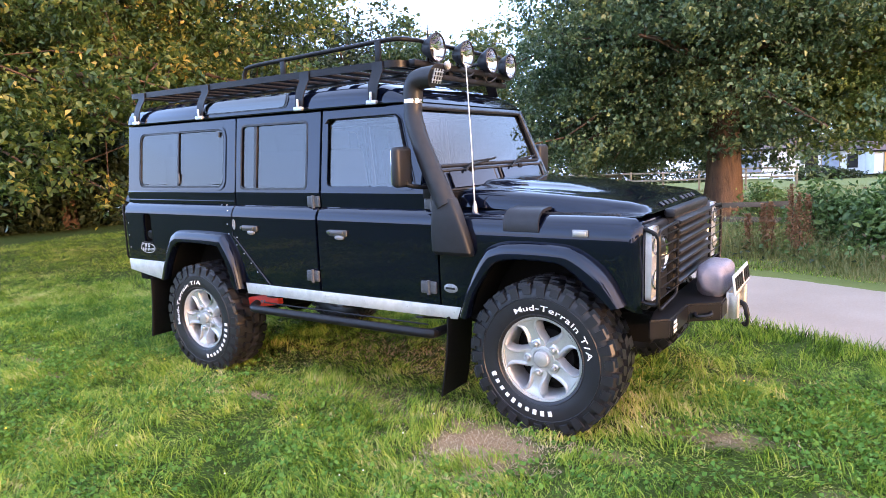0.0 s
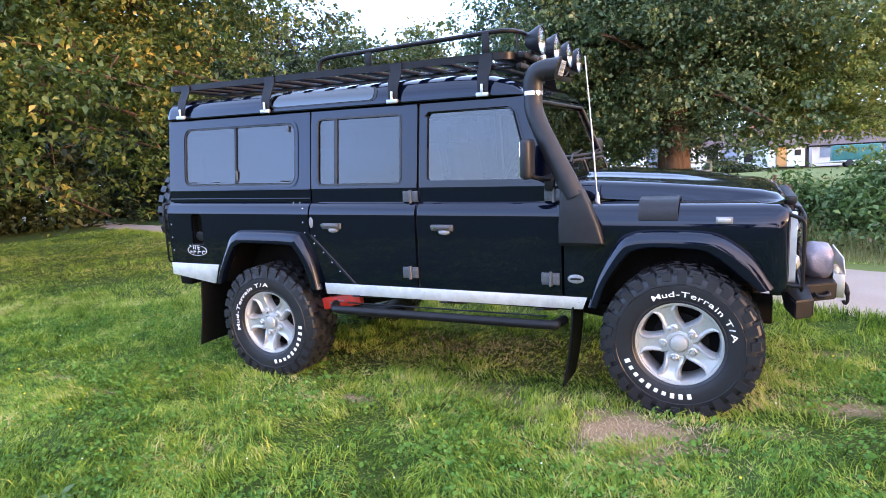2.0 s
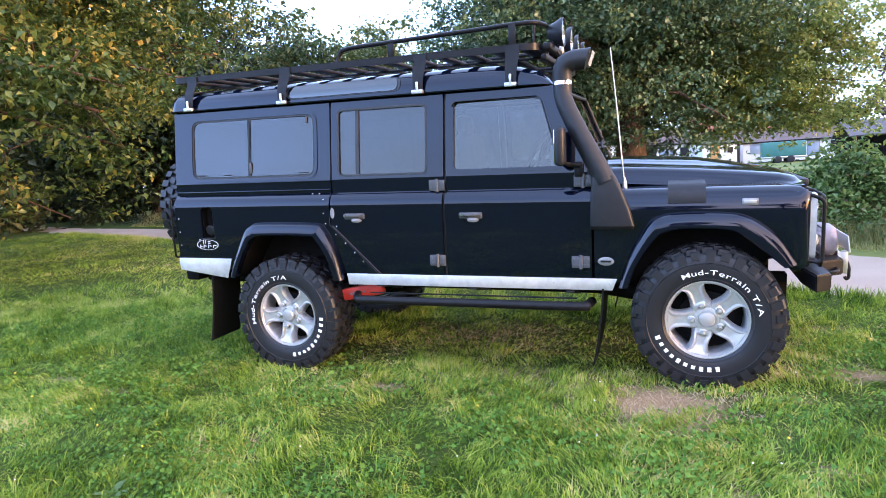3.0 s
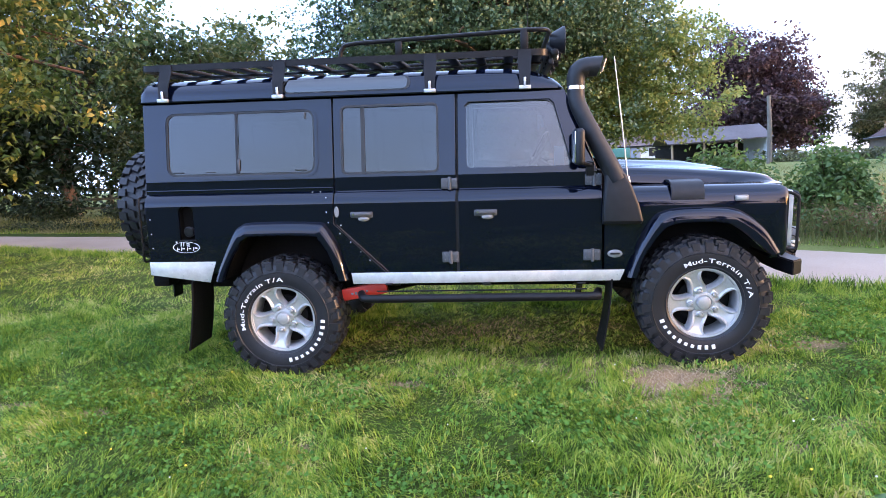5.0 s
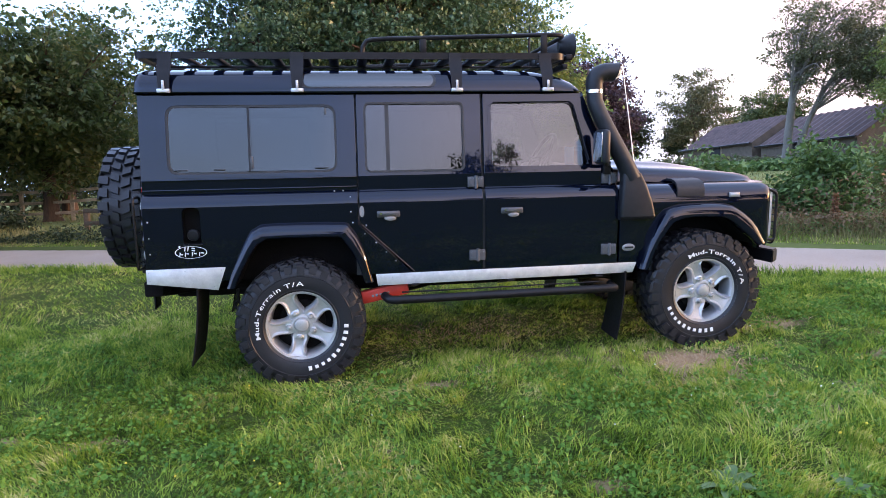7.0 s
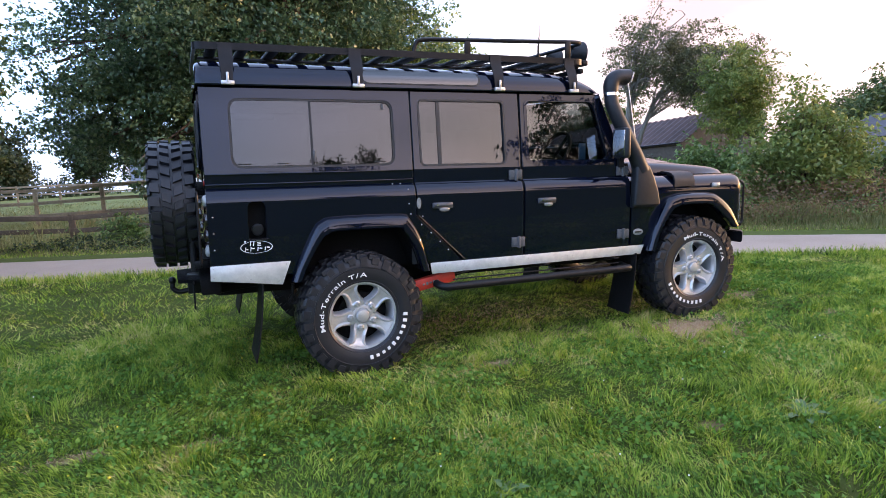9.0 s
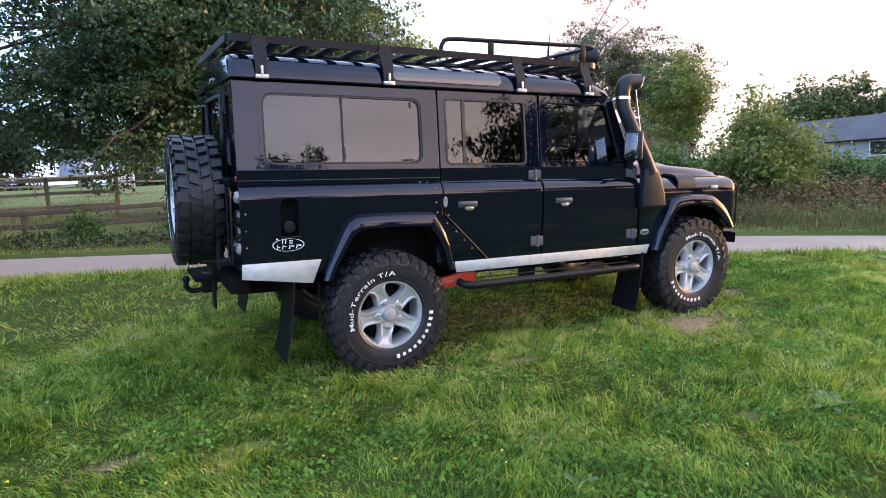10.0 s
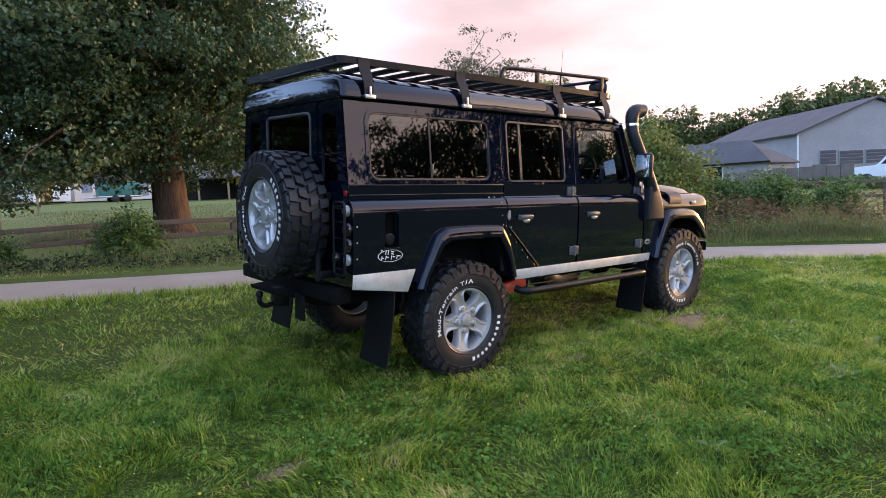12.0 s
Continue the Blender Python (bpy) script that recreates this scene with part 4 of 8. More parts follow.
def field_grass(seed):
    """Rough grazing behind the lane."""
    rng = np.random.default_rng(seed)
    p = np.stack([rng.uniform(-16, 22, 46000), 8 + 26 * rng.uniform(0, 1, 46000) ** 1.5], 1)
    p = p[p[:, 1] > edge_at(FAR_EDGE, p[:, 0]) + 1.0]
    h = rng.uniform(0.05, 0.16, len(p)) * np.clip(0.7 + 0.6 * wobble(p, seed, 0.8), 0.25, 1.5)
    ob = part_of("field_grass", blades("field_grass", p, h, rng.uniform(0.012, 0.03, len(p)), rng, 0.8, 1), VERGE, smooth=False)
    tagged(ob, "rough pale grass of the grazing field", "grass", kind="stuff")


field_grass(55)


def low_plants(name, cx, rx, n, seed, mat, size, h, label, off=0.2, depth=1.2):
    """Nettles, docks and brambles between the bushes."""
    rng = np.random.default_rng(seed)
    x = rng.normal(cx, rx, n)
    y = edge_at(FAR_EDGE, x) + off + np.abs(rng.normal(0, depth, n))
    z = lift(x, y) + 0.05 + rng.uniform(0, 1, n) ** 1.4 * h * np.clip(0.6 + 0.5 * wobble(np.stack([x, y], 1), seed, 1.6), 0.1, 1.3)
    tagged(part_of(name, leaf_mesh(name, np.column_stack([x, y, z]), size, rng, 0.2, 0.5), mat, smooth=False), label, "undergrowth", kind="stuff")


low_plants("undergrowth", 6.0, 4.0, 7000, 61, HEDGE_LEAF, 0.07, 0.42, "low green brambles and nettles on the verge", 0.5)
low_plants("undergrowth", 6.9, 0.9, 4500, 64, DRY_LEAF, 0.05, 0.55, "brown dry stalks in front of the bushes", 0.5, 0.5)
low_plants("undergrowth", -6.0, 4.0, 8000, 62, SHADED_WOOD_LEAF, 0.07, 0.30, "low brambles under the trees", 0.3, 0.5)
low_plants("undergrowth", 10.0, 2.4, 12000, 63, DRY_LEAF, 0.06, 0.85, "brown dying undergrowth on the verge", 1.2)


def dock_spire(x, y, h, seed):
    rng = np.random.default_rng(seed)
    root = new("seeding_dock")
    root.location = (x, y, float(lift(x, y)))
    bm = bmesh.new()
    tube(bm, [(0, 0, -0.03), (0.02, 0.01, h * 0.5), (0.05 * rng.normal(), 0.03, h)], [0.010, 0.007, 0.003], 6)
    part("stem", bm, BARK, root)
    n = 420
    z = rng.uniform(0.25, 1, n) * h
    r = 0.085 * (1.1 - z / h * 0.8)
    a = rng.uniform(0, math.tau, n)
    where = np.column_stack([np.cos(a) * r * rng.uniform(0.2, 1, n), np.sin(a) * r * rng.uniform(0.2, 1, n), z])
    tagged(part_of("seed_head", leaf_mesh("seed_head", where, 0.030, rng, 0, 0.8), RUST_LEAF, root, smooth=False), kind="stuff")
    tagged(root, "rust-brown seeding dock stalk on the verge", "weed", group="dock stalks on the verge")


for i, (x, y, h) in enumerate(((3.25, 4.75, 0.75), (3.45, 4.95, 0.95), (3.55, 4.70, 0.85), (3.15, 5.0, 0.7), (3.62, 5.05, 0.8), (3.0, 4.8, 0.6), (6.9, 2.9, 0.6))):
    dock_spire(x, y, h, 90 + i)

bush("hedge_bush", (4.85, 5.35), (0.95, 0.85, 1.16), 11000, 0.085, HEDGE_LEAF, 101, "dense dark green leafy bush beside the lane")
bush("hedge_bush", (3.75, 5.9), (0.55, 0.5, 0.95), 3500, 0.075, HEDGE_LEAF, 102, "light green young bush on the verge")
bush("hedge_bush", (6.05, 4.55), (0.62, 0.62, 1.12), 8000, 0.085, HEDGE_LEAF, 103, "dense dark green leafy bush beside the lane")
bush("hedge_bush", (7.4, 3.85), (0.74, 0.70, 1.28), 11000, 0.085, HEDGE_LEAF, 104, "dense dark green leafy bush beside the lane")
bush("tall_shrub", (9.7, 3.65), (1.45, 1.1, 2.2), 15000, 0.10, GOLD_LEAF, 105, "tall yellow-green shrub beside the lane", stems=24)
bush("hedge_bush", (11.2, 3.1), (1.0, 0.8, 1.1), 9000, 0.085, HEDGE_LEAF, 106, "leafy green bush beside the lane")
bush("hedge_bush", (12.3, 2.4), (0.95, 0.75, 1.2), 8500, 0.085, HEDGE_LEAF, 107, "leafy green bush beside the lane")
bush("hedge_bush", (14.0, 1.68), (0.95, 0.7, 0.85), 7500, 0.085, HEDGE_LEAF, 108, "low rounded green bush beside the lane")
bush("hedge_bush", (-0.35, 7.0), (0.55, 0.5, 0.80), 3800, 0.075, HEDGE_LEAF, 109, "small ivy-green bush against the rail fence")
bush("hedge_bush", (2.75, 8.3), (0.45, 0.45, 0.80), 2500, 0.075, HEDGE_LEAF, 110, "small bush at the foot of the maple")
bush("hedge_bush", (-2.1, 7.5), (0.35, 0.3, 0.45), 1300, 0.07, HEDGE_LEAF, 111, "low sprawling bush on the rail fence")
bush("hedge_bush", (-6.6, 9.3), (0.45, 0.4, 0.5), 1500, 0.08, SHADED_WOOD_LEAF, 112, "low bramble bush under the trees")
bush("hedge_bush", (-7.6, 9.9), (0.9, 0.7, 0.8), 3200, 0.08, SHADED_WOOD_LEAF, 113, "low bramble bush under the trees")
bush("hedge_bush", (-11.0, 11.2), (1.2, 0.9, 1.0), 3800, 0.10, SHADED_WOOD_LEAF, 114, "dark undergrowth at the wood's edge")
bush("hedge_bush", (-15.5, 11.8), (1.6, 1.0, 1.5), 3800, 0.12, SHADED_WOOD_LEAF, 115, "dark undergrowth at the wood's edge")
bush("hedge_bush", (-20.0, 13.6), (1.8, 1.2, 1.9), 3800, 0.13, SHADED_WOOD_LEAF, 116, "dark undergrowth at the wood's edge")


def rail_fence(points, height, rails, mat, label, spacing=2.0, lean=1.0):
    """Posts with rails nailed between them, along a line."""
    fence = new("rail_fence")
    fence.location = (0, 0, 0)
    rng = random.Random(int(points[0][0] * 10) + 77)
    places = []
    for a, b in zip(points, points[1:]):
        a, b = Vector(a), Vector(b)
        n = max(1, round((b - a).length / spacing))
        places += [a.lerp(b, k / n) for k in range(n)]
    places.append(Vector(points[-1]))
    tops = []
    for p in places:
        z = float(lift(p.x, p.y))
        h = height * rng.uniform(0.95, 1.06)
        bm = bmesh.new()
        box(bm, (p.x, p.y, z + h / 2 - 0.1), (0.10, 0.09, h + 0.2), 0.008, pose(0, 0, 0, rng.uniform(-2, 2) * lean, rng.uniform(-2, 2) * lean, rng.uniform(-8, 8)))
        part("post", bm, mat, fence)
        tops.append((p, z, h))
    for (p, z, h), (q, w, g) in zip(tops, tops[1:]):
        for r in rails:
            a = Vector((p.x, p.y - 0.055, z + h * r + rng.uniform(-0.015, 0.015)))
            b = Vector((q.x, q.y - 0.055, w + g * r + rng.uniform(-0.015, 0.015)))
            d = b - a
            bm = bmesh.new()
            box(bm, (0, 0, 0), (d.length + 0.06, 0.03, 0.085), 0.005)
            m = Matrix.Translation((a + b) / 2) @ Matrix.Rotation(math.atan2(d.y, d.x), 4, "Z") @ Matrix.Rotation(-math.asin(d.z / d.length), 4, "Y")
            bmesh.ops.transform(bm, matrix=m, verts=bm.verts[:])
            part("rail", bm, mat, fence)
    return tagged(fence, label, "fence", group="fences")


rail_fence([(-5.0, 8.9), (-2.95, 8.15), (-0.6, 7.85), (1.7, 7.75), (3.4, 7.4)], 0.52, (0.90, 0.42), DARK_WOOD, "weathered dark two-rail fence behind the lane", 2.3)
rail_fence([(-14.0, 16.8), (-4.6, 14.2), (-1.5, 13.8)], 0.95, (0.94, 0.60, 0.26), FENCE_WOOD, "pale three-rail timber fence", 1.6)
rail_fence([(-13.0, 35.0), (-3.0, 31.5), (1.5, 31.0)], 1.05, (0.94, 0.55), FENCE_WOOD, "pale rail fence across the field", 2.2)
rail_fence([(13.2, 3.4), (22, -1.5)], 0.9, (0.92, 0.5), DARK_WOOD, "weathered rail fence by the farmyard", 2.2)


# ---- buildings ----
def house(name, at, yaw, w, d, eave, ridge, wall_mat, roof_mat, label, openings=(), base=None, over=0.25, hip=0.0, rib=0.0):
    """A gabled building: w along its front, d deep, ridge along w. openings: (x from the left end, sill, width, height, kind, material)."""
    root = new(name)
    z0 = float(lift(*at)) - 0.15 if base is None else base
    root.matrix_world = pose(at[0], at[1], z0, 0, 0, yaw)
    bm = bmesh.new()
    pts = [(0, 0), (d, 0), (d, eave), (d / 2, eave + 0.01 if hip else ridge), (0, eave)]
    a = [bm.verts.new((0, y, z)) for y, z in pts]
    b = [bm.verts.new((w, y, z)) for y, z in pts]
    bm.faces.new(a)
    bm.faces.new(b)
    for i in range(5):
        bm.faces.new((a[i - 1], a[i], b[i], b[i - 1]))
    part("wall", bm, wall_mat, root, smooth=False)
    for s in (0, 1):
        bm = bmesh.new()
        ye = -over if s == 0 else d + over
        drop = over * (ridge - eave) / (d / 2)
        rows = [[(x, y, z) for x in (-over, w + over)] for y, z in ((ye, eave - drop + 0.04), (d / 2, ridge + 0.06))]
        if hip:
            rows[1] = [(hip, d / 2, ridge + 0.06), (w - hip, d / 2, ridge + 0.06)]
        if rib:
            xs = np.arange(-over, w + over, rib)
            rows = [[(x, y, z + (0.045 if i % 2 else -0.045)) for i, x in enumerate(xs)] for y, z in ((ye, eave - drop + 0.04), (d / 2, ridge + 0.06))]
        skin(bm, rows)
        thicken(bm, 0.03 if rib else 0.12)
        part("roof", bm, roof_mat, root, smooth=False)
    for end in ((-over, hip), (w + over, w - hip)) if hip else ():
        bm = bmesh.new()
        low = eave - over * (ridge - eave) / (d / 2) + 0.04
        bm.faces.new([bm.verts.new(q) for q in ((end[0], -over, low), (end[0], d + over, low), (end[1], d / 2, ridge + 0.06))])
        thicken(bm, 0.12)
        part("roof", bm, roof_mat, root, smooth=False)
    bm = bmesh.new()
    tube(bm, [(-over, -over - 0.06, eave - 0.06), (w + over, -over - 0.06, eave - 0.06)], 0.06, 8)
    part("gutter", bm, POWDER, root)
    for x, sill, ow, oh, kind, mat in openings:
        bm = bmesh.new()
        box(bm, (x + ow / 2, -0.015, sill + oh / 2), (ow + 0.14, 0.07, oh + 0.12), 0.01)
        fr = part(kind, bm, PLATE_WHITE if kind == "window" else FENCE_WOOD, root)
        bm = bmesh.new()
        box(bm, (x + ow / 2, -0.045, sill + oh / 2), (ow, 0.03, oh), 0.006)
        part("pane" if kind == "window" else "leaf", bm, mat, fr)
    return tagged(root, label, "building", group="farm buildings and houses")


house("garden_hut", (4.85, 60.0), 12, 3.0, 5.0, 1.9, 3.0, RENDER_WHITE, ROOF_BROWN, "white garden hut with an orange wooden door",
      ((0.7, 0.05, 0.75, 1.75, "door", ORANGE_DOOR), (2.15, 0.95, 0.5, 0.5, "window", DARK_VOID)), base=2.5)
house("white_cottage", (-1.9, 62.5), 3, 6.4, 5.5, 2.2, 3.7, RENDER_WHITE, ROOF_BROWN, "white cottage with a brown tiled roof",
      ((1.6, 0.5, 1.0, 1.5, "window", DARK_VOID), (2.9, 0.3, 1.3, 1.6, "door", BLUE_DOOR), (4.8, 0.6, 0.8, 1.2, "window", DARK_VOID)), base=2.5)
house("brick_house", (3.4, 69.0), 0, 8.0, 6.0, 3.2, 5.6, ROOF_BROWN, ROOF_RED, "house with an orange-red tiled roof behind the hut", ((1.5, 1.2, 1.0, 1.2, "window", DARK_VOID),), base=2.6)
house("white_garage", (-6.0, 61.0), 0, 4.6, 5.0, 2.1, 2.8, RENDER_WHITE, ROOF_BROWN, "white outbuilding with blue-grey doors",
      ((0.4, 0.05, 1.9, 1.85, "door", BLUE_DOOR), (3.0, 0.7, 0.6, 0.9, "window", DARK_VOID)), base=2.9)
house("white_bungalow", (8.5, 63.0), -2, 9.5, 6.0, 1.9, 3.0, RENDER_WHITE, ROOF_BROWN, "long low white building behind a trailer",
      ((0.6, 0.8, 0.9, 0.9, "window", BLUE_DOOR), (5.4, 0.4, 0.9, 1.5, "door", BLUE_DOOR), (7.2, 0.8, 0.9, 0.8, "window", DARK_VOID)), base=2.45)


def big_barn():
    """Grey sheet-clad barn, gable to the yard."""
    root = new("farm_barn")
    root.matrix_world = pose(52.0, 17.8, 1.1, 0, 0, -36.9)
    bm = bmesh.new()
    pts = [(0, 0), (13, 0), (13, 3.6), (6.5, 6.1), (0, 3.6)]
    a = [bm.verts.new((x, 0, z)) for x, z in pts]
    b = [bm.verts.new((x, 18, z)) for x, z in pts]
    bm.faces.new(a)
    bm.faces.new(b)
    for i in range(5):
        bm.faces.new((a[i - 1], a[i], b[i], b[i - 1]))
    part("wall", bm, WALL_GREY, root, smooth=False)
    for x0, x1 in ((-0.35, 6.5), (13.35, 6.5)):
        bm = bmesh.new()
        skin(bm, [[(x0, y, 3.55) for y in (-0.4, 18.4)], [(x1, y, 6.2) for y in (-0.4, 18.4)]])
        thicken(bm, 0.12)
        part("roof", bm, ROOF_SHEET, root, smooth=False)
    for x, z, w, h in ((1.9, 1.1, 1.3, 1.15), (3.5, 1.05, 1.9, 1.1), (5.7, 1.05, 1.9, 1.1)):
        bm = bmesh.new()
        box(bm, (x + w / 2, -0.03, z + h / 2), (w + 0.15, 0.08, h + 0.15), 0.01)
        fr = part("window", bm, WALL_GREY, root)
        bm = bmesh.new()
        for k in range(4):
            box(bm, (x + w / 2, -0.09, z + h * (k + 0.5) / 4), (w, 0.03, h / 4 - 0.04), 0.004)
        part("louvre", bm, ROOF_SHEET, fr)
    bm = bmesh.new()
    tube(bm, [(0.05, -0.08, 0), (0.05, -0.08, 3.6)], 0.07, 8)
    part("downpipe", bm, RENDER_WHITE, root)
    tagged(root, "large grey clad farm barn with a low-pitched roof", "barn", group="farm buildings and houses")


big_barn()
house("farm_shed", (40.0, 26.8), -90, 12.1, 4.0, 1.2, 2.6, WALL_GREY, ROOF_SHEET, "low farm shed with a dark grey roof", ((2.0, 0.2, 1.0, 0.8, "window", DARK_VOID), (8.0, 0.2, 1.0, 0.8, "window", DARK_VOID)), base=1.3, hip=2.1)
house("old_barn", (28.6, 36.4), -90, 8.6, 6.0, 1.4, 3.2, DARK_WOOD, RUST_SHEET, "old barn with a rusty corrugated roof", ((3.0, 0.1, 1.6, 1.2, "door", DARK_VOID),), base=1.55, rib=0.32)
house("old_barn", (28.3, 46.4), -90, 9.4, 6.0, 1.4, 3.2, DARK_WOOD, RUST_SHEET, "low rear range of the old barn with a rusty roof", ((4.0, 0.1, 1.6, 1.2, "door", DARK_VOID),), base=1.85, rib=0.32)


def roof_lights():
    for y, x, z in ((19.4, 41.0, 3.26), (22.4, 41.0, 3.26)):
        bm = bmesh.new()
        box(bm, (0, 0, 0), (1.1, 1.3, 0.06), 0.01)
        ob = part("roof_light", bm, PLATE_WHITE)
        ob.matrix_world = pose(x, y, z, 0, -35, 0)
        tagged(ob, "pale plastic roof light on the shed roof", "roof light", group="roof lights")


roof_lights()


def open_shed():
    """Open-fronted field shelter with a grey sheet roof."""
    root = new("open_shed")
    root.location = (13.6, 45.0, 1.75)
    bm = bmesh.new()
    skin(bm, [[(-0.3, y, z) for y, z in ((-0.4, 1.75), (2.4, 2.9), (5.2, 1.9))], [(7.2, y, z) for y, z in ((-0.4, 1.95), (2.4, 3.1), (5.2, 2.1))]])
    thicken(bm, 0.08)
    part("roof", bm, ROOF_SHEET, root, smooth=False)
    bm = bmesh.new()
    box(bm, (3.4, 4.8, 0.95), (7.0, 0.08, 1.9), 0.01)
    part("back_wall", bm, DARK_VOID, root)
    bm = bmesh.new()
    v = [[bm.verts.new((x, y, z)) for y, z in ((0, 0), (4.8, 0), (4.8, 2.0), (2.4, 3.0), (0, 1.95))] for x in (6.85, 6.95)]
    bm.faces.new(v[0])
    bm.faces.new(v[1])
    for i in range(5):
        bm.faces.new((v[0][i - 1], v[0][i], v[1][i], v[1][i - 1]))
    part("end_wall", bm, RENDER_WHITE, root, smooth=False)
    for x in (0.1, 2.4, 4.7):
        bm = bmesh.new()
        box(bm, (x, 0, 0.9), (0.14, 0.14, 1.85), 0.01)
        part("post", bm, FENCE_WOOD, root)
    tagged(root, "open-fronted field shelter with a grey sheet roof", "shed", group="farm buildings and houses")


open_shed()


def trailer():
    root = new("covered_trailer")
    root.location = (9.6, 58.0, float(lift(9.6, 58)))
    bm = bmesh.new()
    box(bm, (1.7, 0.9, 1.20), (3.4, 1.8, 1.25), 0.08, None, 3)
    part("cover", bm, GREEN_TARP, root, "dark green tarpaulin cover")
    bm = bmesh.new()
    box(bm, (1.7, 0.9, 0.50), (3.6, 1.9, 0.14), 0.02)
    tube(bm, [(0, 0.9, 0.5), (-1.1, 0.9, 0.42)], 0.05, 8)
    part("bed", bm, STEEL, root, "pale metal trailer bed")
    for x in (1.2, 2.2):
        for y in (0.0, 1.8):
            bm = bmesh.new()
            lathe(bm, [(0, -0.09), (0.2, -0.09), (0.31, -0.07), (0.31, 0.07), (0.2, 0.09), (0, 0.09)], Matrix.Translation((x, y, 0.31)) @ pose(0, 0, 0, 90), 20)
            part("wheel", bm, RUBBER, root)
    tagged(root, "trailer under a dark green tarpaulin cover", "trailer")


trailer()


def pickup():
    root = new("parked_pickup")
    root.matrix_world = pose(37.0, 4.0, float(lift(37.0, 4.0)) + 0.1, 0, 0, 100)
    bm = bmesh.new()
    side = [(0, 0.45), (0.0, 1.05), (1.55, 1.08), (1.75, 1.80), (2.9, 1.82), (3.5, 1.15), (4.7, 1.05), (4.8, 0.5)]
    v = [[bm.verts.new((x, y, z)) for x, z in side] for y in (-0.85, 0.85)]
    bm.faces.new(v[0])
    bm.faces.new(v[1])
    for i in range(len(side)):
        bm.faces.new((v[0][i - 1], v[0][i], v[1][i], v[1][i - 1]))
    bmesh.ops.recalc_face_normals(bm, faces=bm.faces)
    bmesh.ops.bevel(bm, geom=bm.edges[:], offset=0.06, segments=2, affect="EDGES")
    part("body", bm, RENDER_WHITE, root)
    for y in (-0.855, 0.855):
        bm = bmesh.new()
        bm.faces.new([bm.verts.new((x, y, z)) for x, z in ((1.85, 1.15), (1.92, 1.70), (2.85, 1.72), (3.32, 1.18))])
        thicken(bm, 0.02)
        part("window", bm, DARK_GLASS, root, "dark side window")
        for x in (0.9, 3.95):
            bm = bmesh.new()
            lathe(bm, [(0, -0.1), (0.24, -0.1), (0.36, -0.08), (0.36, 0.08), (0.24, 0.1), (0, 0.1)], Matrix.Translation((x, y * 0.92, 0.36)) @ pose(0, 0, 0, 90), 22)
            part("wheel", bm, RUBBER, root)
    tagged(root, "white pickup truck parked by the farm buildings", "pickup truck")


pickup()


def yard_wall():
    """Low boarded bank at the edge of the farmyard."""
    root = new("yard_wall")
    rng = random.Random(8)
    a, b = Vector((28.9, 11.5)), Vector((31.2, 6.9))
    n = 9
    for k in range(n):
        p = a.lerp(b, (k + 0.5) / n)
        z = float(lift(p.x, p.y))
        h = 0.85 + 0.32 * k / n + rng.uniform(-0.05, 0.05)
        bm = bmesh.new()
        box(bm, (p.x, p.y, z + h / 2 - 0.1), ((b - a).length / n - 0.02, 0.16, h + 0.2), 0.015, pose(0, 0, 0, 0, 0, math.degrees(math.atan2(b.y - a.y, b.x - a.x))))
        part("board", bm, YARD_WOOD, root)
    tagged(root, "low weathered boarded wall below the grey barn", "wall")


yard_wall()


def telegraph_pole():
    root = new("telegraph_pole")
    z0 = float(lift(18.5, 39.4))
    root.location = (18.5, 39.4, z0)
    bm = bmesh.new()
    tube(bm, [(0, 0, -0.2), (0.03, 0, 2.2), (-0.04, 0, 6.05 - z0)], [0.17, 0.15, 0.12], 12)
    part("shaft", bm, PALE_BARK, root)
    for p, q, sag in (((0, 0, 5.95 - z0), (22, 24, 3.6), 0.5), ((0, 0, 5.9 - z0), (-17, 12, 2.6), 0.3)):
        bm = bmesh.new()
        a, b = Vector(p), Vector(q)
        tube(bm, [a.lerp(b, t) - Vector((0, 0, sag * 4 * t * (1 - t))) for t in np.linspace(0, 1, 13)], 0.014, 5)
        part("cable", bm, POWDER, root)
    tagged(root, "grey wooden telegraph pole with thin cables", "telegraph pole")


telegraph_pole()


def garden_gate():
    root = new("white_gate")
    root.location = (-1.55, 50.0, float(lift(-1.5, 50)))
    for x in (0, 1.4):
        bm = bmesh.new()
        box(bm, (x, 0, 0.6), (0.10, 0.10, 1.3), 0.01)
        part("post", bm, RENDER_WHITE, root)
    for z in (0.25, 0.5, 0.75, 1.0):
        bm = bmesh.new()
        box(bm, (0.7, 0, z), (1.36, 0.04, 0.08), 0.005)
        part("bar", bm, RENDER_WHITE, root)
    tagged(root, "white painted field gate", "gate")


garden_gate()


# distant trees and hedges close the view
far_a = tree("far_tree", (-20.0, 78.0), 0.35, 3.0, (-20.0, 78.0, 7.6), (4.6, 4.0, 4.6), 4800, 0.50, SHADED_WOOD_LEAF, BARK, 81, "leafy tree behind the houses", 18)
tagged(far_a, group="far trees")
far_b = tree("far_tree", (74.0, 44.0), 0.35, 3.0, (74.0, 44.0, 7.0), (6.5, 6.5, 4.6), 15000, 0.52, LANE_LEAF, BARK, 82, "rounded leafy tree behind the farm", 20)
tagged(far_b, group="far trees")
rng_far = random.Random(5)
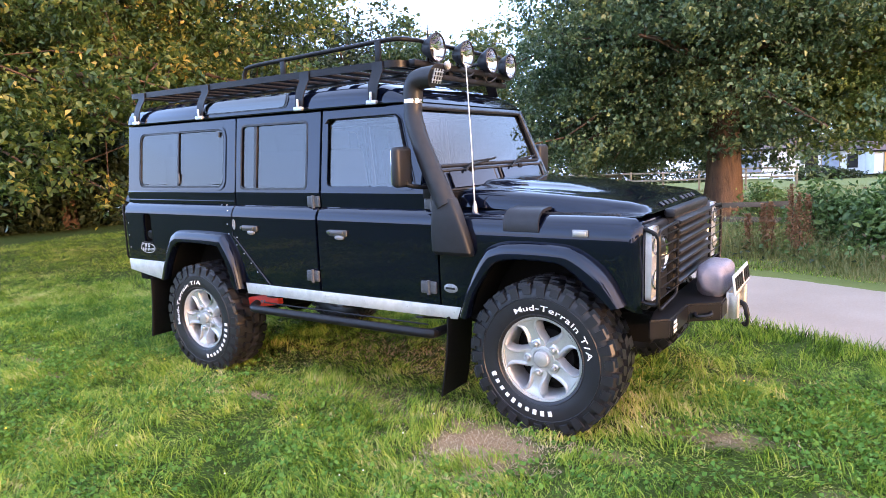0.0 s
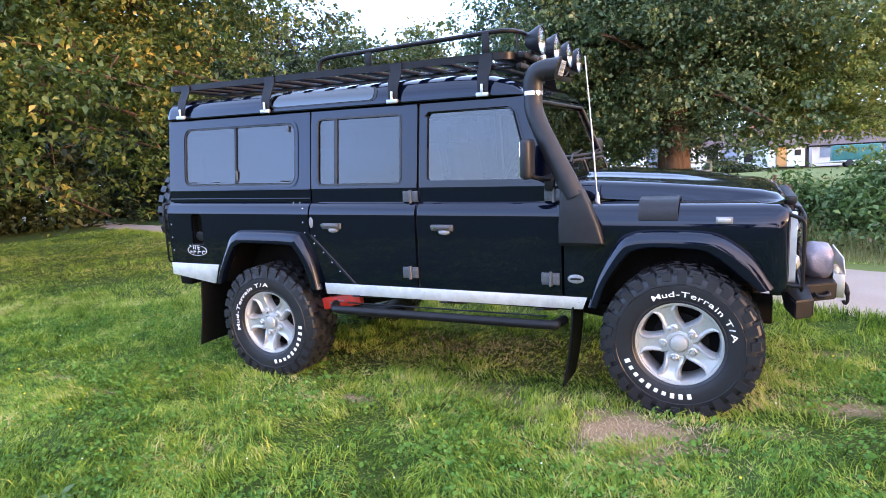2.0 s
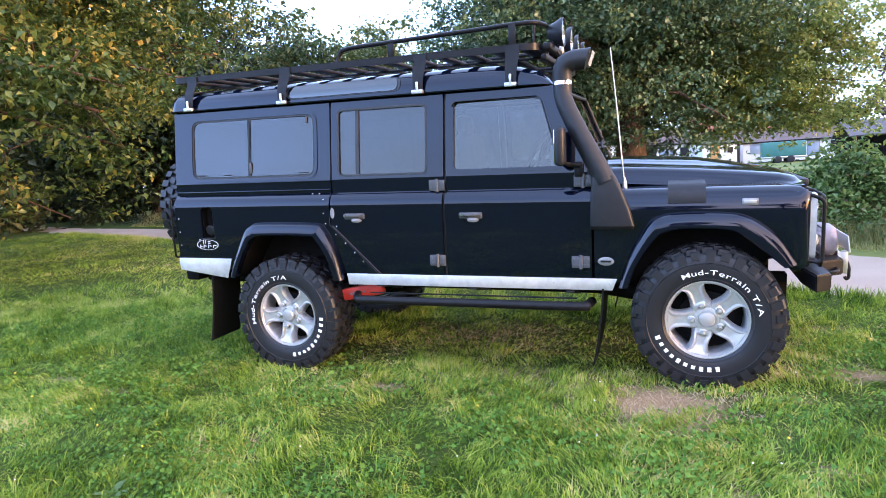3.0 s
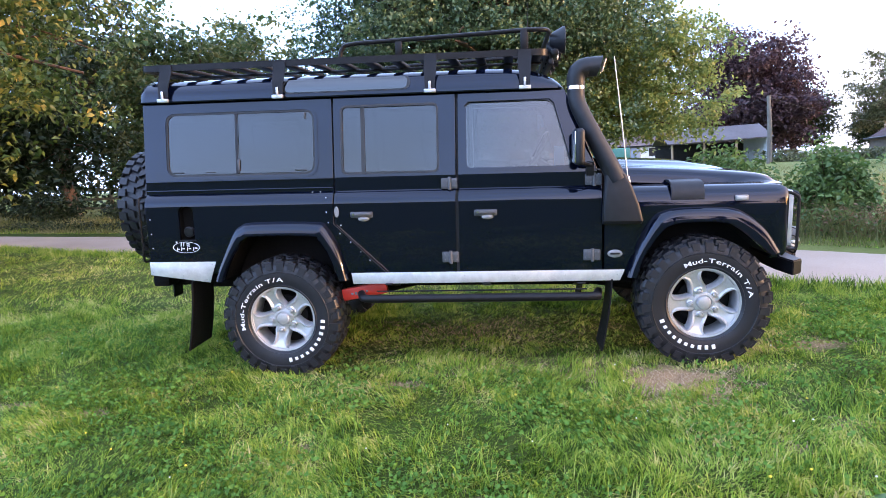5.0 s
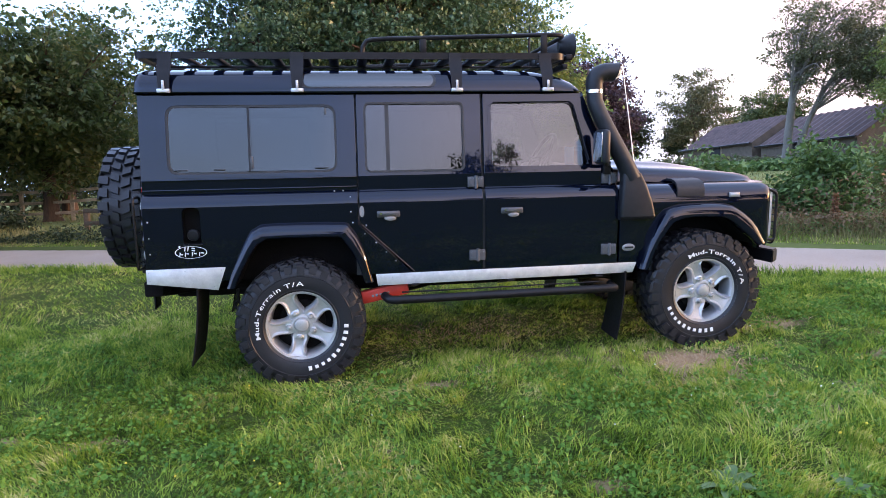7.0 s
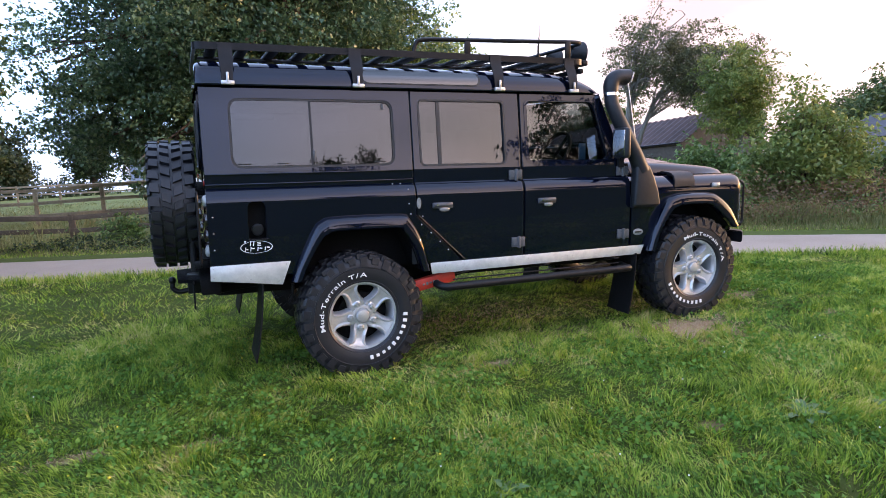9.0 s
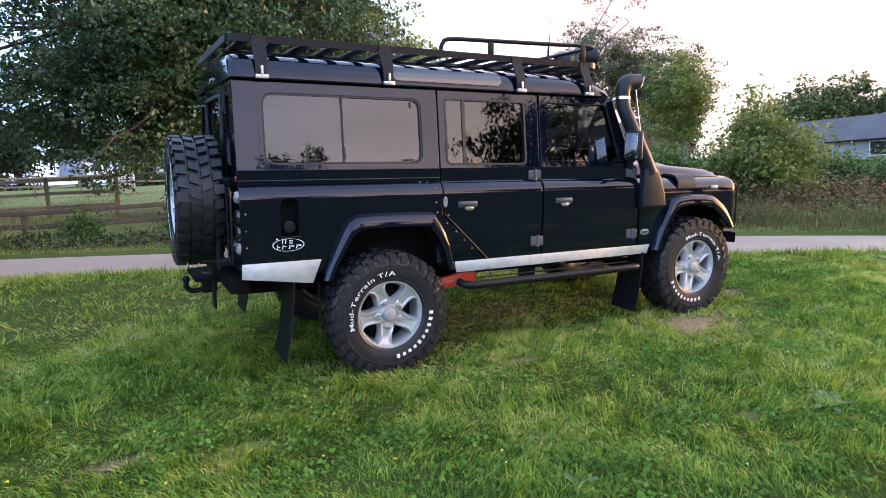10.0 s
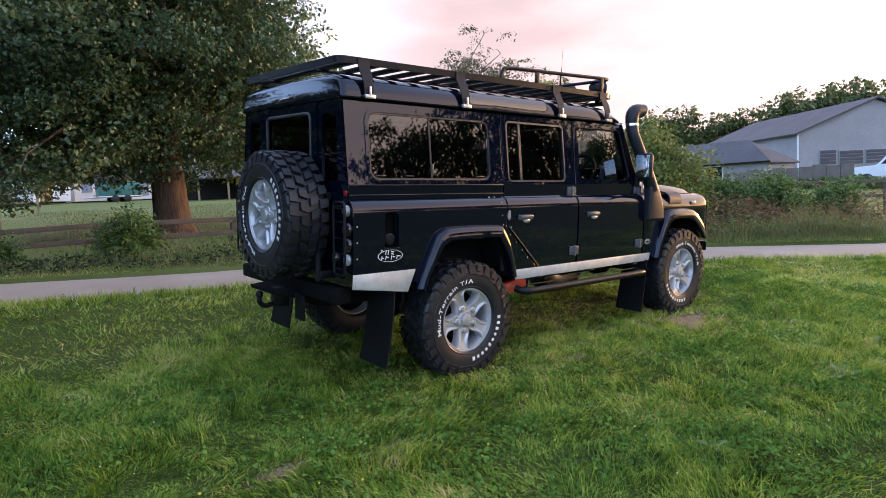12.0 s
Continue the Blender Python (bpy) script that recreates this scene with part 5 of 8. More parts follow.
for x, y, s in ((-34, 74, 1.0), (-27, 80, 1.1), (-11, 82, 0.9), (-5, 84, 1.05), (9, 80, 0.85), (15, 78, 0.85), (20, 84, 0.9), (-42, 66, 1.1), (-48, 52, 1.2), (-44, 40, 1.2), (-40, 30, 1.2), (-36, 22, 1.1), (48, 84, 0.75), (56, 80, 0.75), (-15, 60, 0.6), (-21, 66, 0.8), (-28, 62, 0.8), (-34, 57, 0.75), (-24, 57, 0.6)):
    far = copy_thing(far_a, Matrix.Translation((x, y, float(lift(x, y)) - 0.1)) @ pose(0, 0, 0, 0, 0, rng_far.uniform(0, 360)))
    far.scale = (s, s, s * rng_far.uniform(0.9, 1.1))
for x, y, s in ((84, 38, 0.95), (79, 41, 0.85), (86, 33.5, 0.8), (85, 28, 1.2), (87, 22, 1.25), (66, 60, 0.8), (76, 52, 0.8)):
    far = copy_thing(far_b, Matrix.Translation((x, y, float(lift(x, y)) - 0.1)) @ pose(0, 0, 0, 0, 0, rng_far.uniform(0, 360)))
    far.scale = (s, s, s)

# trees behind the camera that show in the car's windows
back_a = tree("rear_tree", (32.0, -22.0), 0.4, 3.0, (32.0, -22.0, 4.4), (5.4, 5.0, 4.2), 6500, 0.27, SHADED_WOOD_LEAF, BARK, 83, "leafy tree across the lawn behind the camera", 26, bough=2.2)
tagged(back_a, group="trees across the lawn")
for x, y, s, tall in ((11.1, -44.6, 0.78, 1.22), (15.3, -38.2, 0.42, 0.72), (21.5, -30.0, 0.78, 1.30), (28, -23, 0.95, 1.30), (24.6, -26.6, 0.85, 1.40), (3.5, -60.5, 0.75, 0.95), (0.2, -61, 0.5, 0.8)):
    far = copy_thing(back_a, Matrix.Translation((x, y, float(lift(x, y)) - 0.1)) @ pose(0, 0, 0, 0, 0, rng_far.uniform(0, 360)))
    far.scale = (s, s, tall)


def far_hedge(a, b, h, n, seed, mat, label):
    rng = np.random.default_rng(seed)
    t = rng.uniform(0, 1, n)
    p = np.outer(1 - t, a) + np.outer(t, b) + rng.normal(0, 0.5, (n, 2))
    z = lift(p[:, 0], p[:, 1]) + rng.uniform(0, 1, n) * h * (0.8 + 0.25 * wobble(p, seed, 0.7))
    tagged(part_of("far_hedge", leaf_mesh("far_hedge", np.column_stack([p, z]), 0.28, rng), mat, smooth=False), label, "hedge", kind="stuff")


far_hedge((-30.0, 57.0), (-7.0, 59.0), 1.8, 5000, 84, SHADED_WOOD_LEAF, "dark hedge at the far side of the field")
far_hedge((-0.2, 52.0), (3.6, 57.0), 1.0, 1500, 85, SHADED_WOOD_LEAF, "low hedge beside the white gate")
far_hedge((20.0, 44.0), (28.0, 30.0), 0.9, 3000, 86, HAZE_LEAF, "tangled hedge along the field's edge")
far_hedge((19.0, 26.0), (26.0, 14.0), 0.7, 3500, 87, HEDGE_LEAF, "leafy hedge behind the lane")
far_hedge((26.0, 12.0), (36.0, 1.0), 0.6, 2200, 88, HEDGE_LEAF, "leafy hedge below the farm buildings")
far_hedge((-44.0, -12.0), (-31.0, 20.0), 5.0, 9000, 89, SHADED_WOOD_LEAF, "tall dark hedge beyond the oak")
far_hedge((-21.0, 0.0), (-16.5, 10.0), 3.6, 9000, 91, SHADED_WOOD_LEAF, "dark undergrowth behind the oak")
far_hedge((-31.0, 20.0), (-9.0, 27.0), 4.0, 9000, 90, SHADED_WOOD_LEAF, "dark undergrowth of the wood")


# ---- the car: x forward, y to its left, z up, from the ground below the rear axle ----
car = new("off_road_car")
car.matrix_world = Matrix.Translation((-0.0107, 0.0240, 0.0555)) @ pose(0, 0, 0, 3.7) @ pose(0, 0, 0, 0, 1.53)
tagged(car, "black five-door off-road estate car with roof rack and snorkel", "car")

SIDE = [(0.60, 0.832), (0.72, 0.836), (0.80, 0.842), (1.0, 0.845), (1.185, 0.845), (1.200, 0.8435), (1.215, 0.8395), (1.230, 0.8325), (1.243, 0.8235), (1.254, 0.8125), (1.262, 0.802), (1.2665, 0.797), (1.356, 0.7962), (1.88, 0.735)]
CREASES = (1.185, 1.2665, 1.356)


def half_width(z):
    return float(np.interp(z, [p[0] for p in SIDE], [p[1] for p in SIDE]))


def panel(outline, holes, thick, side, width=half_width, out=0.0, cuts=(0.80, 1.0, 1.185, 1.200, 1.215, 1.230, 1.243, 1.254, 1.262, 1.2665, 1.356), bevel=0.003, xcuts=(), shape=None):
    """A sheet of bodywork in the side of the car, from its outline in x and z, with openings."""
    bm = bmesh.new()
    edges = []
    for ring in (outline, *holes):
        vs = [bm.verts.new((p[0], 0, p[1])) for p in ring]
        edges += [bm.edges.new((vs[i - 1], vs[i])) for i in range(len(vs))]
    bmesh.ops.triangle_fill(bm, edges=edges, use_beauty=True)
    for z in cuts:
        bmesh.ops.bisect_plane(bm, geom=bm.verts[:] + bm.edges[:] + bm.faces[:], plane_co=(0, 0, z), plane_no=(0, 0, 1))
    for x in xcuts:
        bmesh.ops.bisect_plane(bm, geom=bm.verts[:] + bm.edges[:] + bm.faces[:], plane_co=(x, 0, 0), plane_no=(1, 0, 0))
    for v in bm.verts:
        w = width(v.co.z) + out
        if shape:
            w += shape(v.co.x, v.co.z)
        v.co.y = side * w
    back = bmesh.ops.extrude_face_region(bm, geom=bm.faces[:])
    bmesh.ops.translate(bm, vec=(0, -side * thick, 0), verts=[g for g in back["geom"] if isinstance(g, bmesh.types.BMVert)])
    bmesh.ops.recalc_face_normals(bm, faces=bm.faces)
    if bevel:
        rim = [e for e in bm.edges if len(e.link_faces) == 2 and e.calc_face_angle(0) > radians(60)]
        bmesh.ops.bevel(bm, geom=rim, offset=bevel, segments=2, affect="EDGES", profile=0.5)
    return bm


def rect(x0, x1, z0, z1, r, n=5):
    return rounded([(x0, z0), (x1, z0), (x1, z1), (x0, z1)], r, n)


REAR_HOLE = [(-0.41, 0.70), (-0.355, 0.80), (-0.27, 0.955), (-0.21, 1.0), (-0.14, 1.015), (0.24, 1.01), (0.30, 0.98), (0.37, 0.86), (0.43, 0.70)]
FRONT_HOLE = [(2.345, 0.70), (2.40, 0.86), (2.50, 1.01), (2.56, 1.045), (2.66, 1.06), (2.87, 1.058), (2.96, 1.03), (3.08, 0.94), (3.20, 0.83)]
REAR_WIN = rect(-0.77, 0.273, 1.385, 1.812, 0.075)
MID_WIN = rect(0.462, 1.09, 1.388, 1.812, 0.03)
FILLER = rect(-0.695, -0.588, 0.955, 1.185, [0.008, 0.008, 0.045, 0.045])
FRONT_WIN = rounded([(1.285, 1.398), (1.958, 1.398), (1.838, 1.815), (1.285, 1.815)], [0.03, 0.03, 0.05, 0.03], 4)


def ring_frame(outline, grow, thick, side, out):
    """A raised rim round a window."""
    c = Vector((sum(p[0] for p in outline), sum(p[1] for p in outline))) / len(outline)
    rows = []
    n = len(outline)
    for k, (g, o) in enumerate(((0, -0.008), (0, thick), (grow, thick), (grow, -0.008))):
        ring = []
        for i, p in enumerate(outline):
            a, b = Vector(outline[i - 1]), Vector(outline[(i + 1) % n])
            t = (b - a).normalized()
            nrm = Vector((t.y, -t.x))
            if nrm.dot(Vector(p) - c) < 0:
                nrm = -nrm
            q = Vector(p) + nrm * g
            ring.append((q.x, side * (half_width(q.y) + out + o), q.y))
        rows.append(ring)
    bm = bmesh.new()
    skin(bm, rows + rows[:1], loop=True)
    bmesh.ops.remove_doubles(bm, verts=bm.verts[:], dist=0.0004)
    return bm


def pane(outline, side, out, thick=0.004):
    bm = bmesh.new()
    bm.faces.new([bm.verts.new((p[0], side * (half_width(p[1]) + out), p[1])) for p in outline])
    if not thick:
        return bm
    back = bmesh.ops.extrude_face_region(bm, geom=bm.faces[:])
    bmesh.ops.translate(bm, vec=(0, -side * thick, 0), verts=[g for g in back["geom"] if isinstance(g, bmesh.types.BMVert)])
    return bm


def bolt_row(bm, places, side, r=0.006, out=0.003):
    for x, z in places:
        m = Matrix.Translation((x, side * (half_width(z) - 0.001), z)) @ pose(0, 0, 0, 90 * side)
        lathe(bm, [(0, -out - 0.002), (r * 0.6, -out - 0.001), (r, 0.0), (r, 0.004)], m, 8)


def hinge(x, z, side, parent):
    bm = bmesh.new()
    y = half_width(z)
    box(bm, (x - 0.030, side * (y + 0.006), z), (0.052, 0.014, 0.070), 0.004)
    box(bm, (x + 0.028, side * (y + 0.006), z), (0.046, 0.014, 0.070), 0.004)
    tube(bm, [(x, side * (y + 0.014), z - 0.042), (x, side * (y + 0.014), z + 0.042)], 0.0105, 10)
    for dx in (-0.040, -0.018, 0.018, 0.040):
        for dz in (-0.018, 0.018):
            lathe(bm, [(0, -0.006), (0.005, -0.005), (0.006, 0.0)], Matrix.Translation((x + dx, side * (y + 0.012), z + dz)) @ pose(0, 0, 0, 90 * side), 8)
    return part("hinge", bm, SATIN, parent, "bolted grey metal hinge")


def handle(x, z, side, parent):
    y = half_width(z)
    bm = bmesh.new()
    box(bm, (x, side * (y + 0.005), z + 0.004), (0.150, 0.016, 0.040), 0.007)
    box(bm, (x - 0.005, side * (y + 0.026), z + 0.010), (0.135, 0.014, 0.022), 0.006)
    part("handle", bm, SATIN, parent, "dark grey pull handle")
    bm = bmesh.new()
    m = Matrix.Translation((x + 0.012, side * (y + 0.005), z - 0.024)) @ Matrix.Diagonal((1, 1, 0.42, 1)) @ pose(0, 0, 0, 90 * side)
    lathe(bm, [(0, -0.012), (0.022, -0.011), (0.036, -0.007), (0.040, 0.002)], m, 20)
    part("handle_cup", bm, LAMP_SHELL, parent, "pale oval finger plate")
    bm = bmesh.new()
    lathe(bm, [(0, -0.004), (0.007, -0.004), (0.008, 0.0)], Matrix.Translation((x - 0.050, side * (y + 0.034), z + 0.010)) @ pose(0, 0, 0, 90 * side), 12)
    part("lock", bm, CHROME, parent, "round metal lock")


def build_side(s):
    """One side of the body: quarter panel, doors, wing, arches, sill."""
    wheel_cut = [(p.x, p.y) for p in catmull([(x, max(z, 0.715), 0) for x, z in REAR_HOLE], 3)]
    quarter = part("quarter_panel", panel([(-0.93, 0.715)] + wheel_cut + [(0.735, 0.715), (0.392, 1.05), (0.392, 1.878), (-0.93, 1.878)], [REAR_WIN] + ([FILLER] if s < 0 else []), 0.022, s), BLACK_PAINT, car, sharp=20, creases=CREASES)
    part("window_rim", ring_frame(REAR_WIN, 0.020, 0.006, s, 0.0), BLACK_PAINT, quarter)
    part("window_seal", ring_frame(rect(-0.757, 0.260, 1.398, 1.799, 0.065), 0.016, 0.003, s, -0.002), GREY_FRAME, quarter, "dark rubber window seal")
    part("pane", pane(rect(-0.755, -0.262, 1.400, 1.797, [0.062, 0.004, 0.004, 0.062]), s, -0.006), DARK_GLASS, quarter, "tinted sliding pane")
    part("pane", pane(rect(-0.286, 0.258, 1.400, 1.797, [0.004, 0.062, 0.062, 0.004]), s, -0.012), DARK_GLASS, quarter, "tinted sliding pane")
    for lx, lz, sx, sz in ((-0.262, 1.455, 0.016, 0.075), (0.205, 1.770, 0.014, 0.040), (-0.69, 1.412, 0.080, 0.008), (-0.46, 1.412, 0.070, 0.008), (0.17, 1.412, 0.080, 0.008)):
        bm = bmesh.new()
        box(bm, (lx, s * (half_width(lz) - 0.004), lz), (sx, 0.010, sz), 0.003)
        part("window_latch", bm, SATIN if sz > 0.02 else GREY_FRAME, quarter, "small window catch" if sz > 0.02 else "")
    bm = bmesh.new()
    for z0, z1 in ((1.400, 1.797),):
        skin(bm, [[(-0.274 + dx, s * (half_width(z) + o), z) for z in (z0, z1)] for dx, o in ((-0.007, -0.010), (-0.007, -0.002), (0.007, -0.002), (0.007, -0.010))])
    part("slider_bar", bm, PLASTIC, quarter, "dark slider bar between the panes")
    bm = bmesh.new()
    for z, o in ((1.352, 0.006), (1.290, 0.004)):
        box(bm, (-0.268, s * (half_width(z) + o * 0.5), z), (1.318, 0.012, 0.010), 0.003)
    part("belt_rail", bm, BLACK_PAINT, quarter)
    bm = bmesh.new()
    bolt_row(bm, [(0.345, 1.225), (0.345, 1.130), (0.355, 1.060), (0.30, 1.262), (0.245, 1.262), (-0.90, 1.10), (-0.90, 1.0), (-0.90, 0.90), (0.43, 0.985), (0.50, 0.925), (0.565, 0.86), (0.625, 0.80), (0.44, 1.04)], s)
    tagged(part("rivets", bm, STEEL, quarter, "bright domed rivets"), kind="stuff")
    # chequer plate below the quarter panel
    bm = panel([(-0.932, 0.803), (-0.935, 0.712), (-0.508, 0.655), (-0.452, 0.803)], [], 0.006, s, out=0.007, bevel=0.002, cuts=())
    strip = part("corner_plate", bm, TREAD, car, "bright chequer plate corner guard")
    bm = bmesh.new()
    bolt_row(bm, [(-0.915, 0.785), (-0.915, 0.730), (-0.70, 0.785), (-0.70, 0.705), (-0.53, 0.68), (-0.48, 0.785)], s, 0.007, 0.010)
    tagged(part("rivets", bm, STEEL, strip), kind="stuff")
    if s < 0:
        # recessed fuel filler with its cap, and the oval sticker below it
        bm = bmesh.new()
        ring = [(p[0], p[1]) for p in FILLER]
        skin(bm, [[(x, s * y, z) for x, z in ring] for y in (0.826, 0.776)], loop=True)
        bm.faces.new([bm.verts.new((x, s * 0.776, z)) for x, z in ring])
        filler = part("filler_recess", bm, CHASSIS, car, "dark recessed fuel filler pocket")
        bm = bmesh.new()
        lathe(bm, [(0, -0.02), (0.032, -0.018), (0.038, -0.010), (0.038, 0.0), (0.024, 0.004), (0.024, 0.03)], Matrix.Translation((-0.640, s * 0.808, 1.010)) @ pose(0, 0, 0, 78 * s), 20)
        part("filler_cap", bm, PLASTIC, filler, "black round filler cap")
        bm = bmesh.new()
        box(bm, (-0.640, s * 0.849, 0.952), (0.118, 0.006, 0.006), 0.001)
        part("filler_lip", bm, POWDER, filler)
        bm = bmesh.new()
        m = Matrix.Translation((-0.655, s * 0.8475, 0.905)) @ Matrix.Diagonal((1, 1, 0.40, 1)) @ pose(0, 0, 0, 90 * s)
        lathe(bm, [(0.0915, 0.0), (0.0915, -0.0012), (0.097, -0.0012), (0.097, 0.0)], m, 40)
        for x, z, w, h in ((-0.722, 0.942, 0.010, 0.010), (-0.690, 0.928, 0.006, 0.030), (-0.672, 0.928, 0.006, 0.030), (-0.640, 0.930, 0.022, 0.008), (-0.640, 0.916, 0.022, 0.007), (-0.715, 0.893, 0.020, 0.007), (-0.722, 0.893, 0.006, 0.026), (-0.690, 0.893, 0.006, 0.026), (-0.676, 0.897, 0.016, 0.006), (-0.648, 0.893, 0.006, 0.026), (-0.630, 0.897, 0.018, 0.007), (-0.604, 0.893, 0.006, 0.024), (-0.586, 0.900, 0.018, 0.008)):
            box(bm, (x, s * 0.8480, z), (w, 0.0022, h), 0.0006, pose(0, 0, 0, 0, 10, 0))
        part("oval_sticker", bm, PLATE_WHITE, car, "white oval sticker")
    # rear door
    door = part("rear_side_door", panel([(0.402, 1.052), (0.748, 0.715), (1.208, 0.715), (1.216, 1.878), (0.402, 1.878)], [MID_WIN], 0.026, s), BLACK_PAINT, car, "closed passenger door with tinted window", sharp=20, creases=CREASES)
    part("window_seal", ring_frame(MID_WIN, 0.014, 0.004, s, -0.001), GREY_FRAME, door, "dark rubber window seal")
    part("pane", pane(rect(0.462, 0.602, 1.388, 1.812, [0.03, 0.004, 0.004, 0.03]), s, -0.010), DARK_GLASS, door)
    part("pane", pane(rect(0.592, 1.09, 1.388, 1.812, [0.004, 0.03, 0.03, 0.004]), s, -0.014), DARK_GLASS, door)
    bm = bmesh.new()
    skin(bm, [[(0.597 + dx, s * (half_width(z) + o), z) for z in (1.388, 1.812)] for dx, o in ((-0.012, -0.014), (-0.012, -0.003), (0.012, -0.003), (0.012, -0.014))])
    part("window_bar", bm, GREY_FRAME, door)
    hinge(1.172, 1.300, s, door)
    hinge(1.172, 0.818, s, door)
    handle(0.585, 1.105, s, door)
    bm = bmesh.new()
    tube(bm, [(0.412, s * 0.849, 1.045), (0.750, s * 0.846, 0.722)], 0.004, 6)
    part("door_seal", bm, GREY_FRAME, door)
    bm = bmesh.new()
    lathe(bm, [(0, -0.001), (0.019, -0.001), (0.022, -0.004), (0.030, -0.003), (0.033, 0.003)], Matrix.Translation((0.415, s * 0.845, 1.13)) @ Matrix.Diagonal((0.50, 1, 1.2, 1)) @ pose(0, 0, 0, 90 * s), 18)
    part("side_marker", bm, LAMP_SHELL, door, "small oval metal ring")
    # front door
    door = part("front_door", panel([(1.228, 0.715), (2.152, 0.715), (2.148, 1.275), (2.122, 1.365), (1.918, 1.878), (1.232, 1.878)], [FRONT_WIN], 0.026, s), BLACK_PAINT, car, "closed driver's door" if s < 0 else "closed front passenger door", sharp=20, creases=CREASES)
    part("window_seal", ring_frame(FRONT_WIN, 0.022, 0.006, s, -0.001), BLACK_PAINT, door)
    part("pane", pane(FRONT_WIN, s, -0.012, 0.0), CLEAR_GLASS, door, "clear side window")
    hinge(2.100, 1.305, s, door)
    hinge(2.088, 0.822, s, door)
    handle(1.405, 1.105, s, door)
    # small wind deflector over the front window
    bm = bmesh.new()
    skin(bm, [[(x, s * (half_width(z) + o), z) for x, z in ((1.275, 1.795), (1.30, 1.822), (1.82, 1.825), (1.850, 1.80), (1.955, 1.43))] for o in (0.004, 0.022)])
    thicken(bm, 0.003)
    part("wind_deflector", bm, PLASTIC, door, "smoky plastic wind deflector")
    # front wing
    hole = [(p.x, p.y) for p in catmull([(x, max(z, 0.70), 0) for x, z in FRONT_HOLE], 3)]

    def nose(x, z):
        t = max(0.0, (x - 3.235) / 0.065)
        return -0.045 * (1 - math.sqrt(max(0.0, 1 - min(t, 1) ** 2)))

    wing_w = lambda z: float(np.interp(z, [0.7, 0.85, 1.12, 1.18, 1.215, 1.240, 1.252], [0.840, 0.845, 0.845, 0.838, 0.818, 0.785, 0.755]))
    bm = panel([(2.165, 0.70)] + hole + [(3.262, 0.80), (3.30, 0.84), (3.30, 1.19), (3.285, 1.225), (3.25, 1.246), (3.14, 1.252), (2.165, 1.252)], [], 0.020, s, wing_w, 0.0, (0.85, 1.12, 1.15, 1.18, 1.20, 1.215, 1.23, 1.24), 0.002, (3.235, 3.255, 3.27, 3.282, 3.292, 3.298), nose)
    wing = part("front_wing", bm, BLACK_PAINT, car)
    bm = bmesh.new()
    skin(bm, [[(x, s * y, z) for y, z in ((0.758, 1.250), (0.70, 1.257), (0.60, 1.258))] for x in (2.165, 2.6, 3.0, 3.24, 3.272)])
    thicken(bm, 0.003)
    part("wing_top", bm, BLACK_PAINT, wing)
    bm = bmesh.new()
    m = Matrix.Translation((3.000, s * 0.842, 1.172)) @ pose(0, 0, 0, 90 * s)
    box(bm, (3.000, s * 0.846, 1.172), (0.082, 0.012, 0.036), 0.005)
    ind = part("side_indicator", bm, LAMP_SHELL, wing, "oblong side indicator in a bright bezel")
    bm = bmesh.new()
    box(bm, (3.000, s * 0.850, 1.172), (0.066, 0.014, 0.022), 0.006)
    part("side_indicator_lens", bm, AMBER, wing, "pale indicator lens")
    bm = bmesh.new()
    m = Matrix.Translation((2.232, s * 0.842, 0.828)) @ Matrix.Diagonal((1, 1, 0.56, 1)) @ pose(0, 0, 0, 90 * s)
    lathe(bm, [(0, -0.006), (0.038, -0.006), (0.048, -0.002), (0.050, 0.002)], m, 26)
    part("oval_badge", bm, LAMP_SHELL, wing, "small oval metal badge")
    bm = bmesh.new()
    box(bm, (2.232, s * 0.850, 0.828), (0.060, 0.002, 0.012), 0.0005)
    part("badge_bar", bm, POWDER, wing)
    # plate clamped over the wing's shoulder
    bm = bmesh.new()
    prof = [(0.848, 1.168), (0.850, 1.215), (0.832, 1.252), (0.800, 1.275), (0.760, 1.284), (0.675, 1.288)]
    skin(bm, [[(x, s * y, z) for y, z in prof] for x in (2.575, 2.60, 2.76, 2.775)])
    thicken(bm, 0.016)
    part("wing_air_scoop", bm, PLASTIC, wing, "matt black plastic air scoop")
    # wheel arches
    for nm, outer, inner in (("rear", [(-0.455, 0.672), (-0.405, 0.80), (-0.305, 1.0), (-0.255, 1.047), (-0.162, 1.070), (0.264, 1.066), (0.345, 1.030), (0.425, 0.88), (0.478, 0.672)],
                              [(-0.398, 0.672), (-0.348, 0.785), (-0.262, 0.925), (-0.215, 0.962), (-0.14, 0.980), (0.235, 0.976), (0.292, 0.950), (0.365, 0.835), (0.418, 0.672)]),
                             ("front", [(2.303, 0.678), (2.365, 0.86), (2.462, 1.050), (2.53, 1.098), (2.648, 1.118), (2.895, 1.115), (3.01, 1.085), (3.142, 0.985), (3.238, 0.835)],
                              [(2.362, 0.678), (2.412, 0.825), (2.512, 0.972), (2.57, 1.010), (2.66, 1.027), (2.87, 1.024), (2.955, 0.995), (3.07, 0.905), (3.172, 0.815)])):
        o = [(p.x, p.y) for p in catmull([(a, b, 0) for a, b in outer], 4)]
        i = [(p.x, p.y) for p in catmull([(a, b, 0) for a, b in inner], 4)]
        rows = []
